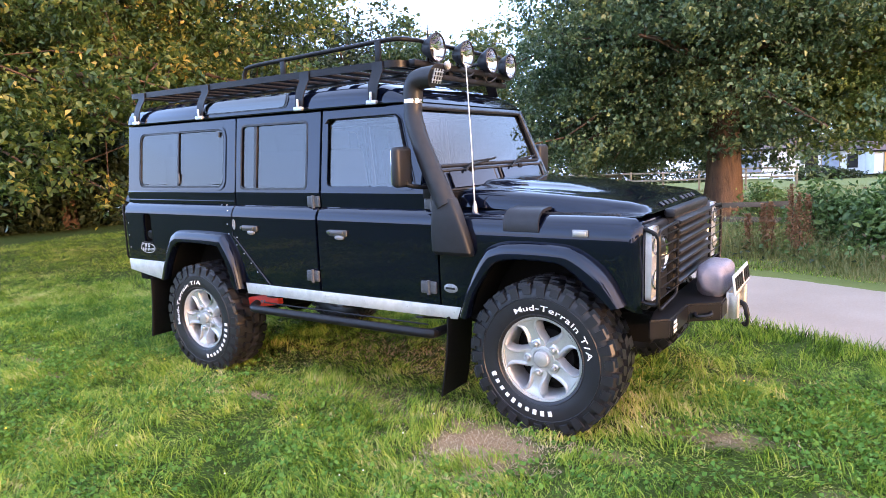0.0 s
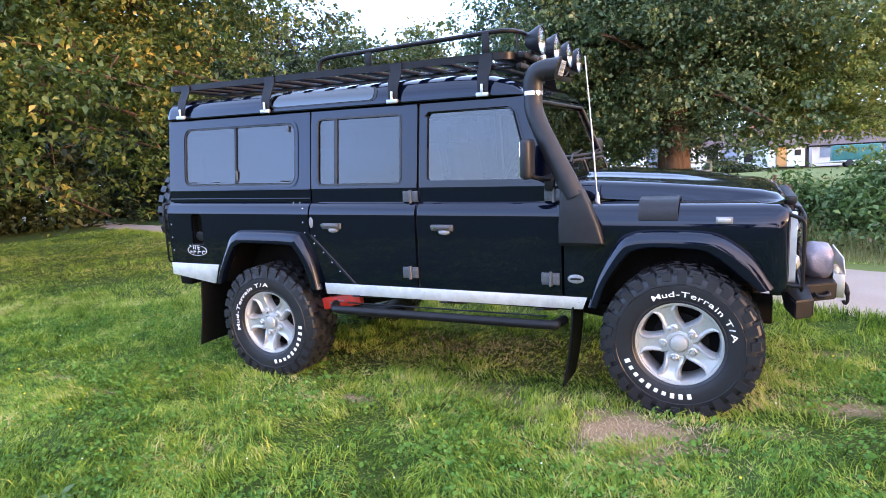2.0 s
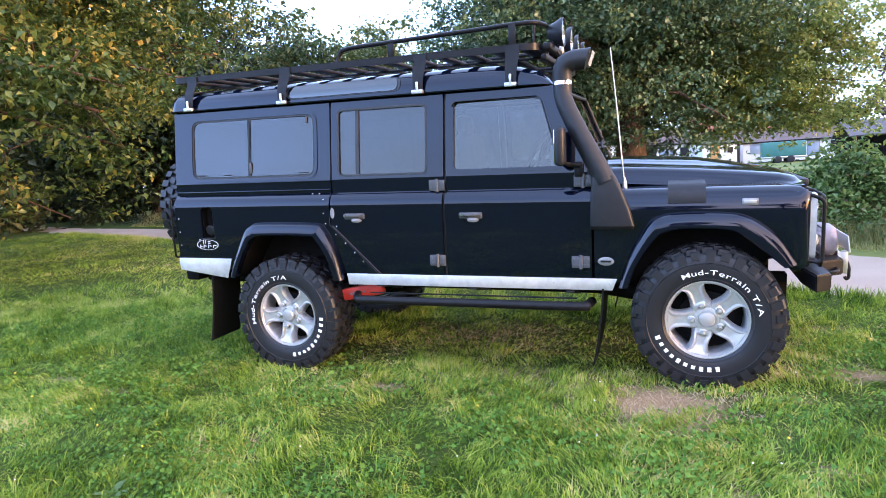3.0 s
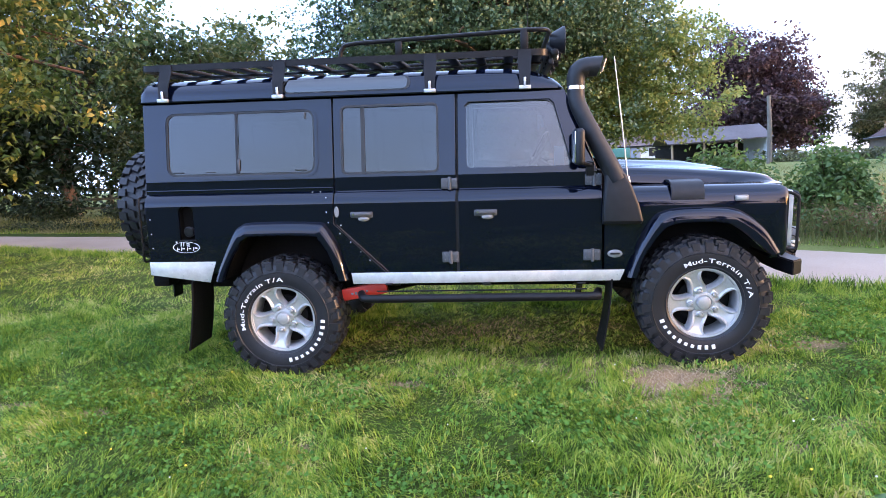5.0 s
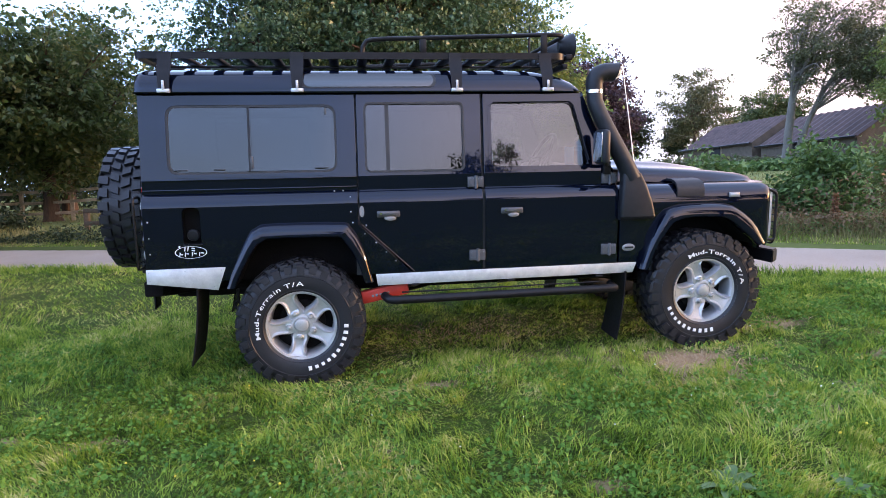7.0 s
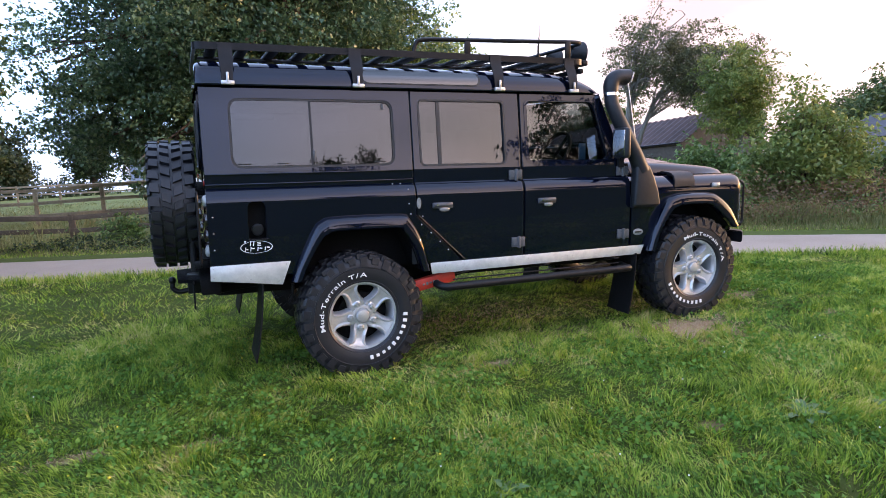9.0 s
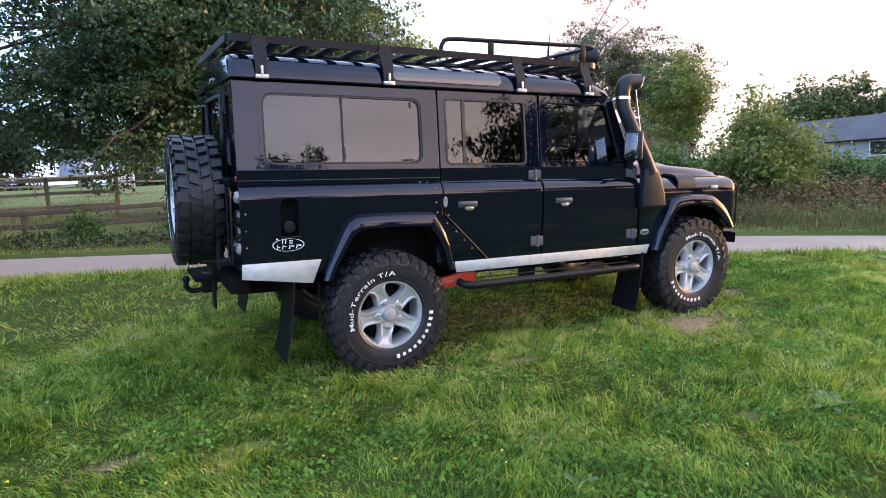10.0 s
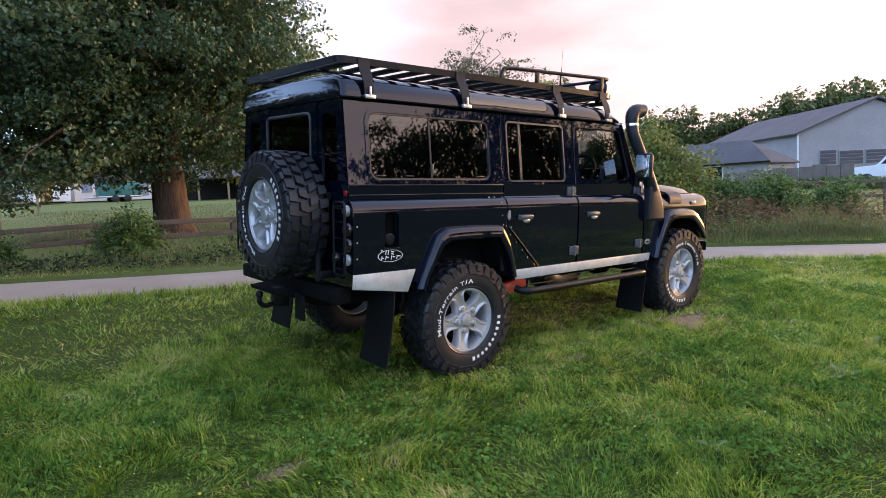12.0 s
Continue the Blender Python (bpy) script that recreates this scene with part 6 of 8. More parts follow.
        for t, y in ((0.0, 0.836), (0.0, 0.850), (0.06, 0.872), (0.16, 0.888), (0.30, 0.897), (0.60, 0.902), (0.92, 0.904), (1.0, 0.896), (1.0, 0.850), (0.9, 0.836)):
            rows.append([(a[0] * (1 - t) + b[0] * t, s * y, a[1] * (1 - t) + b[1] * t) for a, b in zip(o, i)])
        bm = bmesh.new()
        skin(bm, rows)
        part(nm + "_wheel_arch", bm, BLACK_PAINT, car, "glossy flared wheel arch")
        # dark inner liner
        bm = bmesh.new()
        skin(bm, [[(p[0], s * y, p[1]) for p in i] for y in (0.84, 0.585)])
        bm.faces.new([bm.verts.new((p[0], s * 0.585, p[1])) for p in i])
        part(nm + "_wheel_well", bm, CHASSIS, car)
    # sill strip and side step
    bm = panel([(0.492, 0.714), (0.503, 0.637), (2.268, 0.650), (2.296, 0.722)], [], 0.006, s, out=0.007, bevel=0.002, cuts=())
    strip = part("sill_strip", bm, TREAD, car, "long bright chequer plate sill guard")
    bm = bmesh.new()
    bolt_row(bm, [(0.60 + k * 0.33, 0.69) for k in range(6)], s, 0.006, 0.010)
    tagged(part("rivets", bm, STEEL, strip), kind="stuff")
    bm = bmesh.new()
    tube(bm, catmull([(0.545, s * 0.80, 0.560), (0.585, s * 0.870, 0.545), (0.72, s * 0.885, 0.545), (1.4, s * 0.885, 0.550), (2.06, s * 0.885, 0.556), (2.115, s * 0.850, 0.556), (2.14, s * 0.76, 0.560)], 5), 0.028, 14)
    step = part("side_step", bm, POWDER, car, "black tubular side step")
    bm = bmesh.new()
    tube(bm, [(0.66, s * 0.835, 0.584), (2.06, s * 0.835, 0.594)], 0.005, 8)
    part("inner_bar", bm, POWDER, step)
    for x in (0.75, 1.40, 2.02):
        bm = bmesh.new()
        box(bm, (x, s * 0.70, 0.60), (0.05, 0.34, 0.012), 0.003, pose(0, 0, 0, 14 * s))
        part("step_bracket", bm, POWDER, step)
    # mud flaps
    for x, z0, z1, y0, y1, turn in ((-0.640, 0.170, 0.665, 0.535, 0.865, 1), (2.215, 0.175, 0.66, 0.58, 0.86, 0)):
        bm = bmesh.new()
        rows = []
        for j in range(7):
            t = j / 6
            z = z1 + (z0 - z1) * t
            x1 = x - 0.05 * t * t - math.tan(radians(turn)) * (z1 - z) * 0.55
            rows.append([(x1 + 0.006 * math.sin(3 * y + t * 2), s * y, z) for y in np.linspace(y0 + 0.02 * (1 - t), y1, 5)])
        skin(bm, rows)
        thicken(bm, 0.009)
        part("mud_flap", bm, FLAP, car, "hanging black rubber mud flap")
    # door mirror
    bm = bmesh.new()
    box(bm, (1.990, s * 0.935, 1.515), (0.058, 0.155, 0.225), 0.026, pose(0, 0, 0, 0, 0, -4 * s), 3)
    mirror = part("door_mirror", bm, PLASTIC, car, "black oblong door mirror")
    bm = bmesh.new()
    box(bm, (1.9595, s * 0.935, 1.515), (0.004, 0.125, 0.190), 0.001, pose(0, 0, 0, 0, 0, -4 * s))
    part("mirror_glass", bm, material("mirror_glass", (0.8, 0.85, 0.9), 0.02, 1.0), mirror, "flat mirror glass")
    bm = bmesh.new()
    tube(bm, catmull([(2.09, s * 0.795, 1.395), (2.06, s * 0.86, 1.400), (2.015, s * 0.92, 1.415), (2.008, s * 0.93, 1.44)], 4), 0.013, 8)
    box(bm, (2.075, s * 0.81, 1.375), (0.05, 0.03, 0.09), 0.006)
    part("mirror_arm", bm, POWDER, mirror)


build_side(-1)
build_side(1)


# ---- roof, windscreen, bonnet, front and rear ----
def build_shell():
    sec = [(0.772, 1.882), (0.774, 1.892), (0.745, 1.897), (0.742, 1.925), (0.732, 1.962), (0.712, 1.995), (0.680, 2.020), (0.63, 2.036), (0.40, 2.050), (0.0, 2.056)]
    full = sec + [(-y, z) for y, z in sec[-2::-1]]

    def row(x, drop, squeeze):
        return [(x, y * squeeze, 1.884 + max(0, z - 1.884) * drop) for y, z in full]

    bm = bmesh.new()
    skin(bm, [row(-0.945, 0.80, 0.985), row(-0.935, 0.93, 0.995), row(-0.90, 1, 1), row(0.2, 1, 1), row(1.40, 1, 1), row(1.55, 0.97, 1), row(1.70, 0.86, 1), row(1.78, 0.70, 0.995), row(1.85, 0.50, 0.99), row(1.89, 0.28, 0.985), row(1.912, 0.06, 0.975)])
    for v in (bm.verts[:len(full)],):
        bm.faces.new(v)
    roof = part("roof", bm, BLACK_PAINT, car, sharp=50)
    for s in (-1, 1):
        # long curved light in the roof's edge
        for nm, mat, x0, x1, a0, a1, out in (("skylight_rim", GREY_FRAME, 0.060, 0.925, 0.06, 0.90, 0.004), ("skylight_glass", ROOF_GLASS, 0.078, 0.907, 0.12, 0.84, 0.008)):
            arc = [(0.7425, 1.908), (0.740, 1.930), (0.7325, 1.962), (0.713, 1.995), (0.690, 2.014)]
            bm = bmesh.new()
            rows = []
            n = 24
            for k in range(n + 1):
                u = k / n
                x = x0 + (x1 - x0) * (0.5 - 0.5 * math.cos(math.pi * u))
                e = min(x - x0, x1 - x) / 0.045
                h = math.sqrt(max(0.0, 1 - (1 - min(e, 1)) ** 2)) * 0.96 + 0.04
                mid, halfr = (a0 + a1) / 2, (a1 - a0) / 2 * h
                pts = []
                for j in range(7):
                    t = (mid - halfr + 2 * halfr * j / 6) * (len(arc) - 1)
                    i = min(int(t), len(arc) - 2)
                    q = Vector(arc[i]).lerp(Vector(arc[i + 1]), t - i)
                    pts.append((x, s * (q.x + out), q.y + out * 0.5))
                rows.append(pts)
            skin(bm, rows)
            part(nm, bm, mat, roof, "long curved tinted skylight" if nm.endswith("glass") else "")
    # windscreen frame and glass
    def ws(y, z):
        return (2.122 - (z - 1.365) * 0.3977, y, z)

    outer = [(0.785, 1.34), (0.735, 1.885), (-0.735, 1.885), (-0.785, 1.34)]
    inner = rounded([(0.705, 1.508), (0.668, 1.856), (-0.668, 1.856), (-0.705, 1.508)], 0.03, 4)
    bm = bmesh.new()
    edges = []
    for ring in (outer, inner):
        vs = [bm.verts.new(ws(*p)) for p in ring]
        edges += [bm.edges.new((vs[i - 1], vs[i])) for i in range(len(vs))]
    bmesh.ops.triangle_fill(bm, edges=edges, use_beauty=True)
    back = bmesh.ops.extrude_face_region(bm, geom=bm.faces[:])
    bmesh.ops.translate(bm, vec=(-0.045, 0, -0.018), verts=[g for g in back["geom"] if isinstance(g, bmesh.types.BMVert)])
    frame_ob = part("windscreen_frame", bm, BLACK_PAINT, car)
    bm = bmesh.new()
    bm.faces.new([bm.verts.new(Vector(ws(*p)) + Vector((-0.012, 0, -0.005))) for p in inner])
    part("windscreen", bm, SCREEN_GLASS, frame_ob, "flat clear windscreen")
    bm = bmesh.new()
    tube(bm, [Vector(ws(*p)) + Vector((0.002, 0, 0.001)) for p in inner], 0.011, 8, closed=True)
    part("screen_seal", bm, PLASTIC, frame_ob, "black rubber windscreen seal")
    bm = bmesh.new()
    for z in (1.366, 1.480):
        tube(bm, [Vector(ws(-0.70, z)) + Vector((0.004, 0, 0.002)), Vector(ws(0.70, z)) + Vector((0.004, 0, 0.002))], 0.008, 6)
    for y in (-0.70, -0.04, 0.04, 0.70):
        tube(bm, [Vector(ws(y, 1.366)) + Vector((0.004, 0, 0.002)), Vector(ws(y, 1.480)) + Vector((0.004, 0, 0.002))], 0.007, 6)
    part("vent_seal", bm, GREY_FRAME, frame_ob, "dark seal round the vents")
    for y in (-0.34, 0.34):
        bm = bmesh.new()
        box(bm, Vector(ws(y, 1.474)) + Vector((0.014, 0, 0.006)), (0.02, 0.05, 0.03), 0.005)
        part("vent_hinge", bm, POWDER, frame_ob)
    for y in (-0.62, 0.62):
        bm = bmesh.new()
        skin(bm, [[Vector(ws(y0, z)) + Vector((0.006, 0, 0.003)) for y0 in (y - math.copysign(0.56, y), y - math.copysign(0.02, y))] for z in (1.375, 1.468)])
        thicken(bm, 0.008)
        part("vent_flap", bm, BLACK_PAINT, frame_ob, "black scuttle vent flap")
    for y, t in ((-0.44, -1), (0.18, -1)):
        bm = bmesh.new()
        tube(bm, [Vector(ws(y, 1.475)) + Vector((0.03, 0, 0)), Vector(ws(y + 0.12, 1.515)) + Vector((0.03, 0, 0.01)), Vector(ws(y + 0.36, 1.530)) + Vector((0.028, 0, 0.01))], [0.008, 0.006, 0.004], 6)
        tube(bm, [Vector(ws(y + 0.08, 1.500)) + Vector((0.02, 0, 0.0)), Vector(ws(y + 0.46, 1.545)) + Vector((0.02, 0, 0.0))], 0.006, 6)
        part("wiper", bm, POWDER, car, "black windscreen wiper")
    # bonnet with its raised middle
    def lid(x, y):
        a = abs(y)
        base = np.interp(x, [2.17, 2.33, 2.7, 3.0, 3.17, 3.245, 3.283, 3.298], [1.372, 1.372, 1.352, 1.328, 1.310, 1.292, 1.262, 1.235])
        edge = np.interp(a, [0.0, 0.58, 0.615, 0.64, 0.655, 0.662], [0.010, 0.0, -0.010, -0.030, -0.062, -0.100])
        rise = np.interp(a, [0.0, 0.33, 0.40, 0.46], [0.036, 0.034, 0.008, 0.0]) * np.interp(x, [2.17, 2.75, 2.98, 3.08], [1, 1, 0.45, 0.0])
        return float(base + max(edge, 1.262 - base - 0.004) + rise)

    ys = [-0.662, -0.655, -0.64, -0.615, -0.58, -0.52, -0.46, -0.40, -0.36, -0.33, -0.2, 0, 0.2, 0.33, 0.36, 0.40, 0.46, 0.52, 0.58, 0.615, 0.64, 0.655, 0.662]
    bm = bmesh.new()
    skin(bm, [[(x, y, lid(x, y)) for y in ys] for x in (2.20, 2.33, 2.5, 2.65, 2.75, 2.85, 2.92, 2.98, 3.04, 3.10, 3.17, 3.21, 3.245, 3.267, 3.283, 3.293, 3.298)])
    bonnet = part("bonnet", bm, BLACK_PAINT, car, sharp=60)
    for k in range(9):
        if k == 4:
            continue
        bm = bmesh.new()
        box(bm, (3.268, 0.36 - k * 0.09, 1.283), (0.004, 0.052, 0.028), 0.001, pose(0, 0, 0, 0, -50, 0))
        part("bonnet_bar", bm, PLASTIC, bonnet, "small dull metal mark")
    for s in (-1, 1):
        bm = bmesh.new()
        box(bm, (2.885, s * 0.715, 1.2535), (0.56, 0.052, 0.006), 0.002)
        for k in range(27):
            box(bm, (2.625 + k * 0.020, s * 0.715, 1.258), (0.008, 0.046, 0.006), 0.0015)
        part("wing_top_grip", bm, PLASTIC, car, "ribbed black strip along the bonnet")
    # front panel, grille, lamps
    bm = bmesh.new()
    box(bm, (3.252, 0, 1.00), (0.06, 1.50, 0.46), 0.01)
    front = part("front_panel", bm, BLACK_PAINT, car)
    bm = bmesh.new()
    box(bm, (3.318, 0, 1.035), (0.055, 0.80, 0.39), 0.015)
    grille = part("grille", bm, DARK_VOID, car, "black slatted radiator grille")
    for k in range(7):
        bm = bmesh.new()
        box(bm, (3.358, 0, 1.195 - k * 0.053), (0.044, 0.80, 0.020), 0.006, pose(0, 0, 0, 0, 18, 0))
        part("slat", bm, PLASTIC, grille)
    bm = bmesh.new()
    box(bm, (3.322, 0, 1.238), (0.06, 0.84, 0.05), 0.015)
    part("grille_top", bm, PLASTIC, grille)
    for s in (-1, 1):
        bm = bmesh.new()
        box(bm, (3.293, s * 0.585, 1.005), (0.045, 0.37, 0.42), 0.02)
        surround = part("headlamp_panel", bm, PLASTIC, car, "black plastic headlamp surround")
        for y, z, r, mat, nm in ((0.53, 1.045, 0.090, LAMP_GLASS, "headlamp"), (0.722, 1.115, 0.042, LAMP_GLASS, "side_lamp"), (0.722, 0.945, 0.042, AMBER, "front_indicator")):
            bm = bmesh.new()
            m = Matrix.Translation((3.317 if y < 0.6 else 3.331, s * y, z)) @ pose(0, 0, 0, 0, 90, 0)
            lathe(bm, [(r + 0.008, -0.005), (r + 0.008, 0.006), (r, 0.008), (r * 0.9, -0.004), (r * 0.4, -0.03), (0, -0.035)], m, 28)
            part(nm, bm, CHROME, surround, "round bright-rimmed lamp")
            bm = bmesh.new()
            lathe(bm, [(r, 0.006), (r * 0.8, 0.016), (r * 0.4, 0.024), (0, 0.027)], m, 24)
            part("lens", bm, mat, surround, "clear lamp lens" if mat is LAMP_GLASS else "pale lamp lens")
        bm = bmesh.new()
        box(bm, (3.318, s * 0.722, 1.025), (0.030, 0.128, 0.360), 0.03, None, 3)
        part("lamp_backing", bm, BEZEL, surround, "pale grey lamp cluster backing")
        # wire guard in front of the lamps
        bm = bmesh.new()
        loop = [(3.366, s * y, z) for y, z in ((0.415, 1.20), (0.415, 0.82), (0.78, 0.80), (0.79, 1.19))]
        tube(bm, [p for q in (rounded([(p[1], p[2]) for p in loop], 0.05, 4),) for p in [(3.366, a, b) for a, b in q]], 0.008, 8, closed=True)
        for y, z in ((0.43, 1.18), (0.77, 1.17), (0.43, 0.84), (0.77, 0.83)):
            tube(bm, [(3.366, s * y, z), (3.29, s * y, z)], 0.006, 6)
        side = rounded([(3.285, 0.84), (3.366, 0.83), (3.366, 1.17), (3.285, 1.205)], 0.03, 4)
        tube(bm, [(p.x, s * 0.788, p.y) for p in side], 0.010, 8, closed=True)
        guard = part("lamp_guard", bm, POWDER, car, "black wire lamp guard")
        for k in range(7):
            z = 0.86 + k * 0.05
            bm = bmesh.new()
            tube(bm, [(3.368, s * 0.42, z), (3.368, s * 0.785, z)], 0.004, 6)
            part("guard_wire", bm, POWDER, guard)
    # bumper with its winch, cover and plate
    bm = bmesh.new()
    outline = [(-0.83, 3.335), (-0.755, 3.42), (-0.415, 3.425), (-0.305, 3.572), (0.305, 3.572), (0.415, 3.425), (0.755, 3.42), (0.83, 3.335), (0.60, 3.30), (-0.60, 3.30)]
    lo = [bm.verts.new((x, y, 0.668)) for y, x in outline]
    hi = [bm.verts.new((x, y, 0.764)) for y, x in outline]
    bm.faces.new(lo)
    bm.faces.new(hi)
    for i in range(len(lo)):
        bm.faces.new((lo[i - 1], lo[i], hi[i], hi[i - 1]))
    bmesh.ops.recalc_face_normals(bm, faces=bm.faces)
    bmesh.ops.bevel(bm, geom=bm.edges[:], offset=0.008, segments=2, affect="EDGES")
    bumper = part("front_bumper", bm, POWDER, car, "heavy black steel winch bumper")
    for s in (-1, 1):
        bm = bmesh.new()
        tube(bm, catmull([(3.455, s * 0.385, 0.715), (3.470, s * 0.425, 0.705), (3.505, s * 0.415, 0.705), (3.530, s * 0.375, 0.708), (3.525, s * 0.335, 0.715)], 4), 0.010, 8)
        part("tow_eye", bm, POWDER, bumper)
    for s in (-1, 1):
        bm = bmesh.new()
        box(bm, (3.4225, s * 0.690, 0.716), (0.006, 0.090, 0.076), 0.002)
        decal = part("bumper_decal", bm, POWDER, bumper, "small black and white marking")
        for k in (-1, 0, 1):
            bm = bmesh.new()
            box(bm, (3.4248, s * 0.690, 0.716 + k * 0.022), (0.006, 0.072 - 0.016 * abs(k), 0.014), 0.001)
            part("decal_bar", bm, PLATE_WHITE, decal, "white bar")
    bm = bmesh.new()
    bmesh.ops.create_icosphere(bm, subdivisions=4, radius=1.0)
    for v in bm.verts:
        q = v.co.copy()
        w = 1 + 0.07 * noise.noise(q * 1.6) + 0.03 * abs(noise.noise(q * 3.5)) - 0.045 * (1 - abs(q.z)) * abs(math.sin(q.y * 4 + 2 * q.z))
        v.co = Vector((3.490 + 0.090 * math.copysign(abs(q.x) ** 0.7, q.x) * w, -0.03 + 0.195 * math.copysign(abs(q.y) ** 0.6, q.y) * w, 0.848 + 0.098 * math.copysign(abs(q.z) ** 0.7, q.z) * w))
    part("winch_cover", bm, FABRIC, car, "crumpled grey fabric winch cover", sharp=180)
    bm = bmesh.new()
    box(bm, (3.612, 0.02, 0.842), (0.008, 0.50, 0.104), 0.003, pose(0, 0, 0, 0, -8, 0))
    plate = part("number_plate", bm, PLATE_WHITE, car, "white front number plate")
    for k in range(7):
        bm = bmesh.new()
        box(bm, (3.6195, -0.18 + k * 0.065 + (0.03 if k > 3 else 0), 0.843), (0.003, 0.042, 0.070), 0.001, pose(0, 0, 0, 0, -8, 0))
        part("plate_bar", bm, POWDER, plate, "dark bar")
    bm = bmesh.new()
    box(bm, (3.572, 0.0, 0.716), (0.014, 0.33, 0.150), 0.004)
    for y in (-0.158, 0.158):
        box(bm, (3.600, y, 0.716), (0.052, 0.008, 0.140), 0.003)
    fairlead = part("fairlead", bm, STEEL, car, "bright roller fairlead")
    for y in (-0.128, 0.128):
        bm = bmesh.new()
        tube(bm, [(3.612, y, 0.648), (3.612, y, 0.784)], 0.019, 14)
        part("roller", bm, STEEL, fairlead)
    for z in (0.672, 0.758):
        bm = bmesh.new()
        tube(bm, [(3.592, -0.15, z), (3.592, 0.15, z)], 0.013, 12)
        part("roller", bm, STEEL, fairlead)
    bm = bmesh.new()
    tube(bm, catmull([(3.602, -0.02, 0.715), (3.640, -0.03, 0.700), (3.656, -0.04, 0.655), (3.660, -0.045, 0.605), (3.648, -0.045, 0.588), (3.636, -0.045, 0.605)], 5), [0.015] * 12 + [0.010] * 14, 8)
    part("winch_hook", bm, POWDER, car, "dark winch hook")


build_shell()


def build_rear():
    x = -0.93

    def plate(outline, holes, depth, out=0.0):
        bm = bmesh.new()
        edges = []
        for ring in (outline, *holes):
            vs = [bm.verts.new((x - out, p[0], p[1])) for p in ring]
            edges += [bm.edges.new((vs[i - 1], vs[i])) for i in range(len(vs))]
        bmesh.ops.triangle_fill(bm, edges=edges, use_beauty=True)
        back = bmesh.ops.extrude_face_region(bm, geom=bm.faces[:])
        bmesh.ops.translate(bm, vec=(depth, 0, 0), verts=[g for g in back["geom"] if isinstance(g, bmesh.types.BMVert)])
        bmesh.ops.recalc_face_normals(bm, faces=bm.faces)
        return bm

    for s in (-1, 1):
        out = [(s * 0.425, 0.72), (s * 0.838, 0.72), (s * 0.845, 1.185), (s * 0.8395, 1.215), (s * 0.8235, 1.243), (s * 0.797, 1.2665), (s * 0.796, 1.356), (s * 0.735, 1.88), (s * 0.425, 1.88)]
        win = rounded([(s * 0.47, 1.38), (s * 0.675, 1.38), (s * 0.650, 1.80), (s * 0.47, 1.80)], 0.04, 4)
        corner = part("rear_corner", plate(out, [win], 0.03), BLACK_PAINT, car)
        bm = bmesh.new()
        bm.faces.new([bm.verts.new((x + 0.01, p[0], p[1])) for p in win])
        part("pane", bm, DARK_GLASS, corner, "narrow tinted rear pane")
        for y, z, r, mat, nm in ((0.775, 1.195, 0.031, AMBER, "reversing_lamp"), (0.782, 0.890, 0.031, AMBER, "fog_lamp"), (0.640, 0.888, 0.031, SMOKED, "reversing_lamp"), (0.785, 1.08, 0.040, SMOKED, "tail_lamp"), (0.785, 0.985, 0.040, SMOKED, "brake_lamp")):
            bm = bmesh.new()
            m = Matrix.Translation((x, s * y, z)) @ pose(0, 0, 0, 0, -90, 0)
            lathe(bm, [(r + 0.006, 0), (r + 0.005, 0.010), (r, 0.016), (r * 0.7, 0.022), (0, 0.025)], m, 22)
            part(nm, bm, mat, corner, "round clear rear lamp" if mat is AMBER else "round smoked rear lamp")
        bm = bmesh.new()
        box(bm, (x - 0.004, s * 0.765, 1.302), (0.010, 0.035, 0.035), 0.003)
        part("reflector", bm, RED_LENS, corner, "small red reflector")
        bm = bmesh.new()
        path = [(x - 0.050, a, b) for a, b in rounded([(s * 0.70, 0.80), (s * 0.83, 0.80), (s * 0.83, 1.25), (s * 0.70, 1.25)], 0.03, 4)]
        tube(bm, path, 0.008, 8, closed=True)
        for z in (0.83, 1.22):
            tube(bm, [(x - 0.050, s * 0.71, z), (x, s * 0.71, z)], 0.007, 6)
        guard = part("rear_lamp_guard", bm, POWDER, car, "black tubular rear lamp guard")
        for z in (0.84, 0.935, 1.03, 1.13, 1.21):
            bm = bmesh.new()
            tube(bm, [(x - 0.052, s * 0.70, z), (x - 0.052, s * 0.83, z)], 0.004, 6)
            part("guard_wire", bm, POWDER, guard)
    win = rounded([(-0.330, 1.38), (0.330, 1.38), (0.330, 1.815), (-0.330, 1.815)], 0.05, 4)
    door = part("rear_door", plate([(-0.415, 0.72), (0.415, 0.72), (0.415, 1.88), (-0.415, 1.88)], [win], 0.04, 0.006), BLACK_PAINT, car, "rear door that carries the spare wheel")
    bm = bmesh.new()
    bm.faces.new([bm.verts.new((x + 0.012, p[0], p[1])) for p in win])
    part("pane", bm, DARK_GLASS, door, "tinted rear window")
    bm = bmesh.new()
    tube(bm, [(x - 0.004, p[0], p[1]) for p in win], 0.012, 8, closed=True)
    part("window_seal", bm, GREY_FRAME, door)
    for z in (0.90, 1.22):
        bm = bmesh.new()
        box(bm, (x - 0.03, -0.40, z), (0.05, 0.16, 0.06), 0.01)
        part("hinge", bm, POWDER, door, "heavy black rear door hinge")
    bm = bmesh.new()
    for z in (0.80, 1.27):
        tube(bm, [(x - 0.09, -0.56, z), (x - 0.09, -0.50, z)], 0.016, 8)
    tube(bm, [(x - 0.09, -0.57, 0.74), (x - 0.09, -0.57, 1.32)], 0.020, 10)
    tube(bm, [(x - 0.09, -0.57, 0.90), (x - 0.10, -0.36, 0.98), (x - 0.10, -0.20, 1.10)], 0.022, 10)
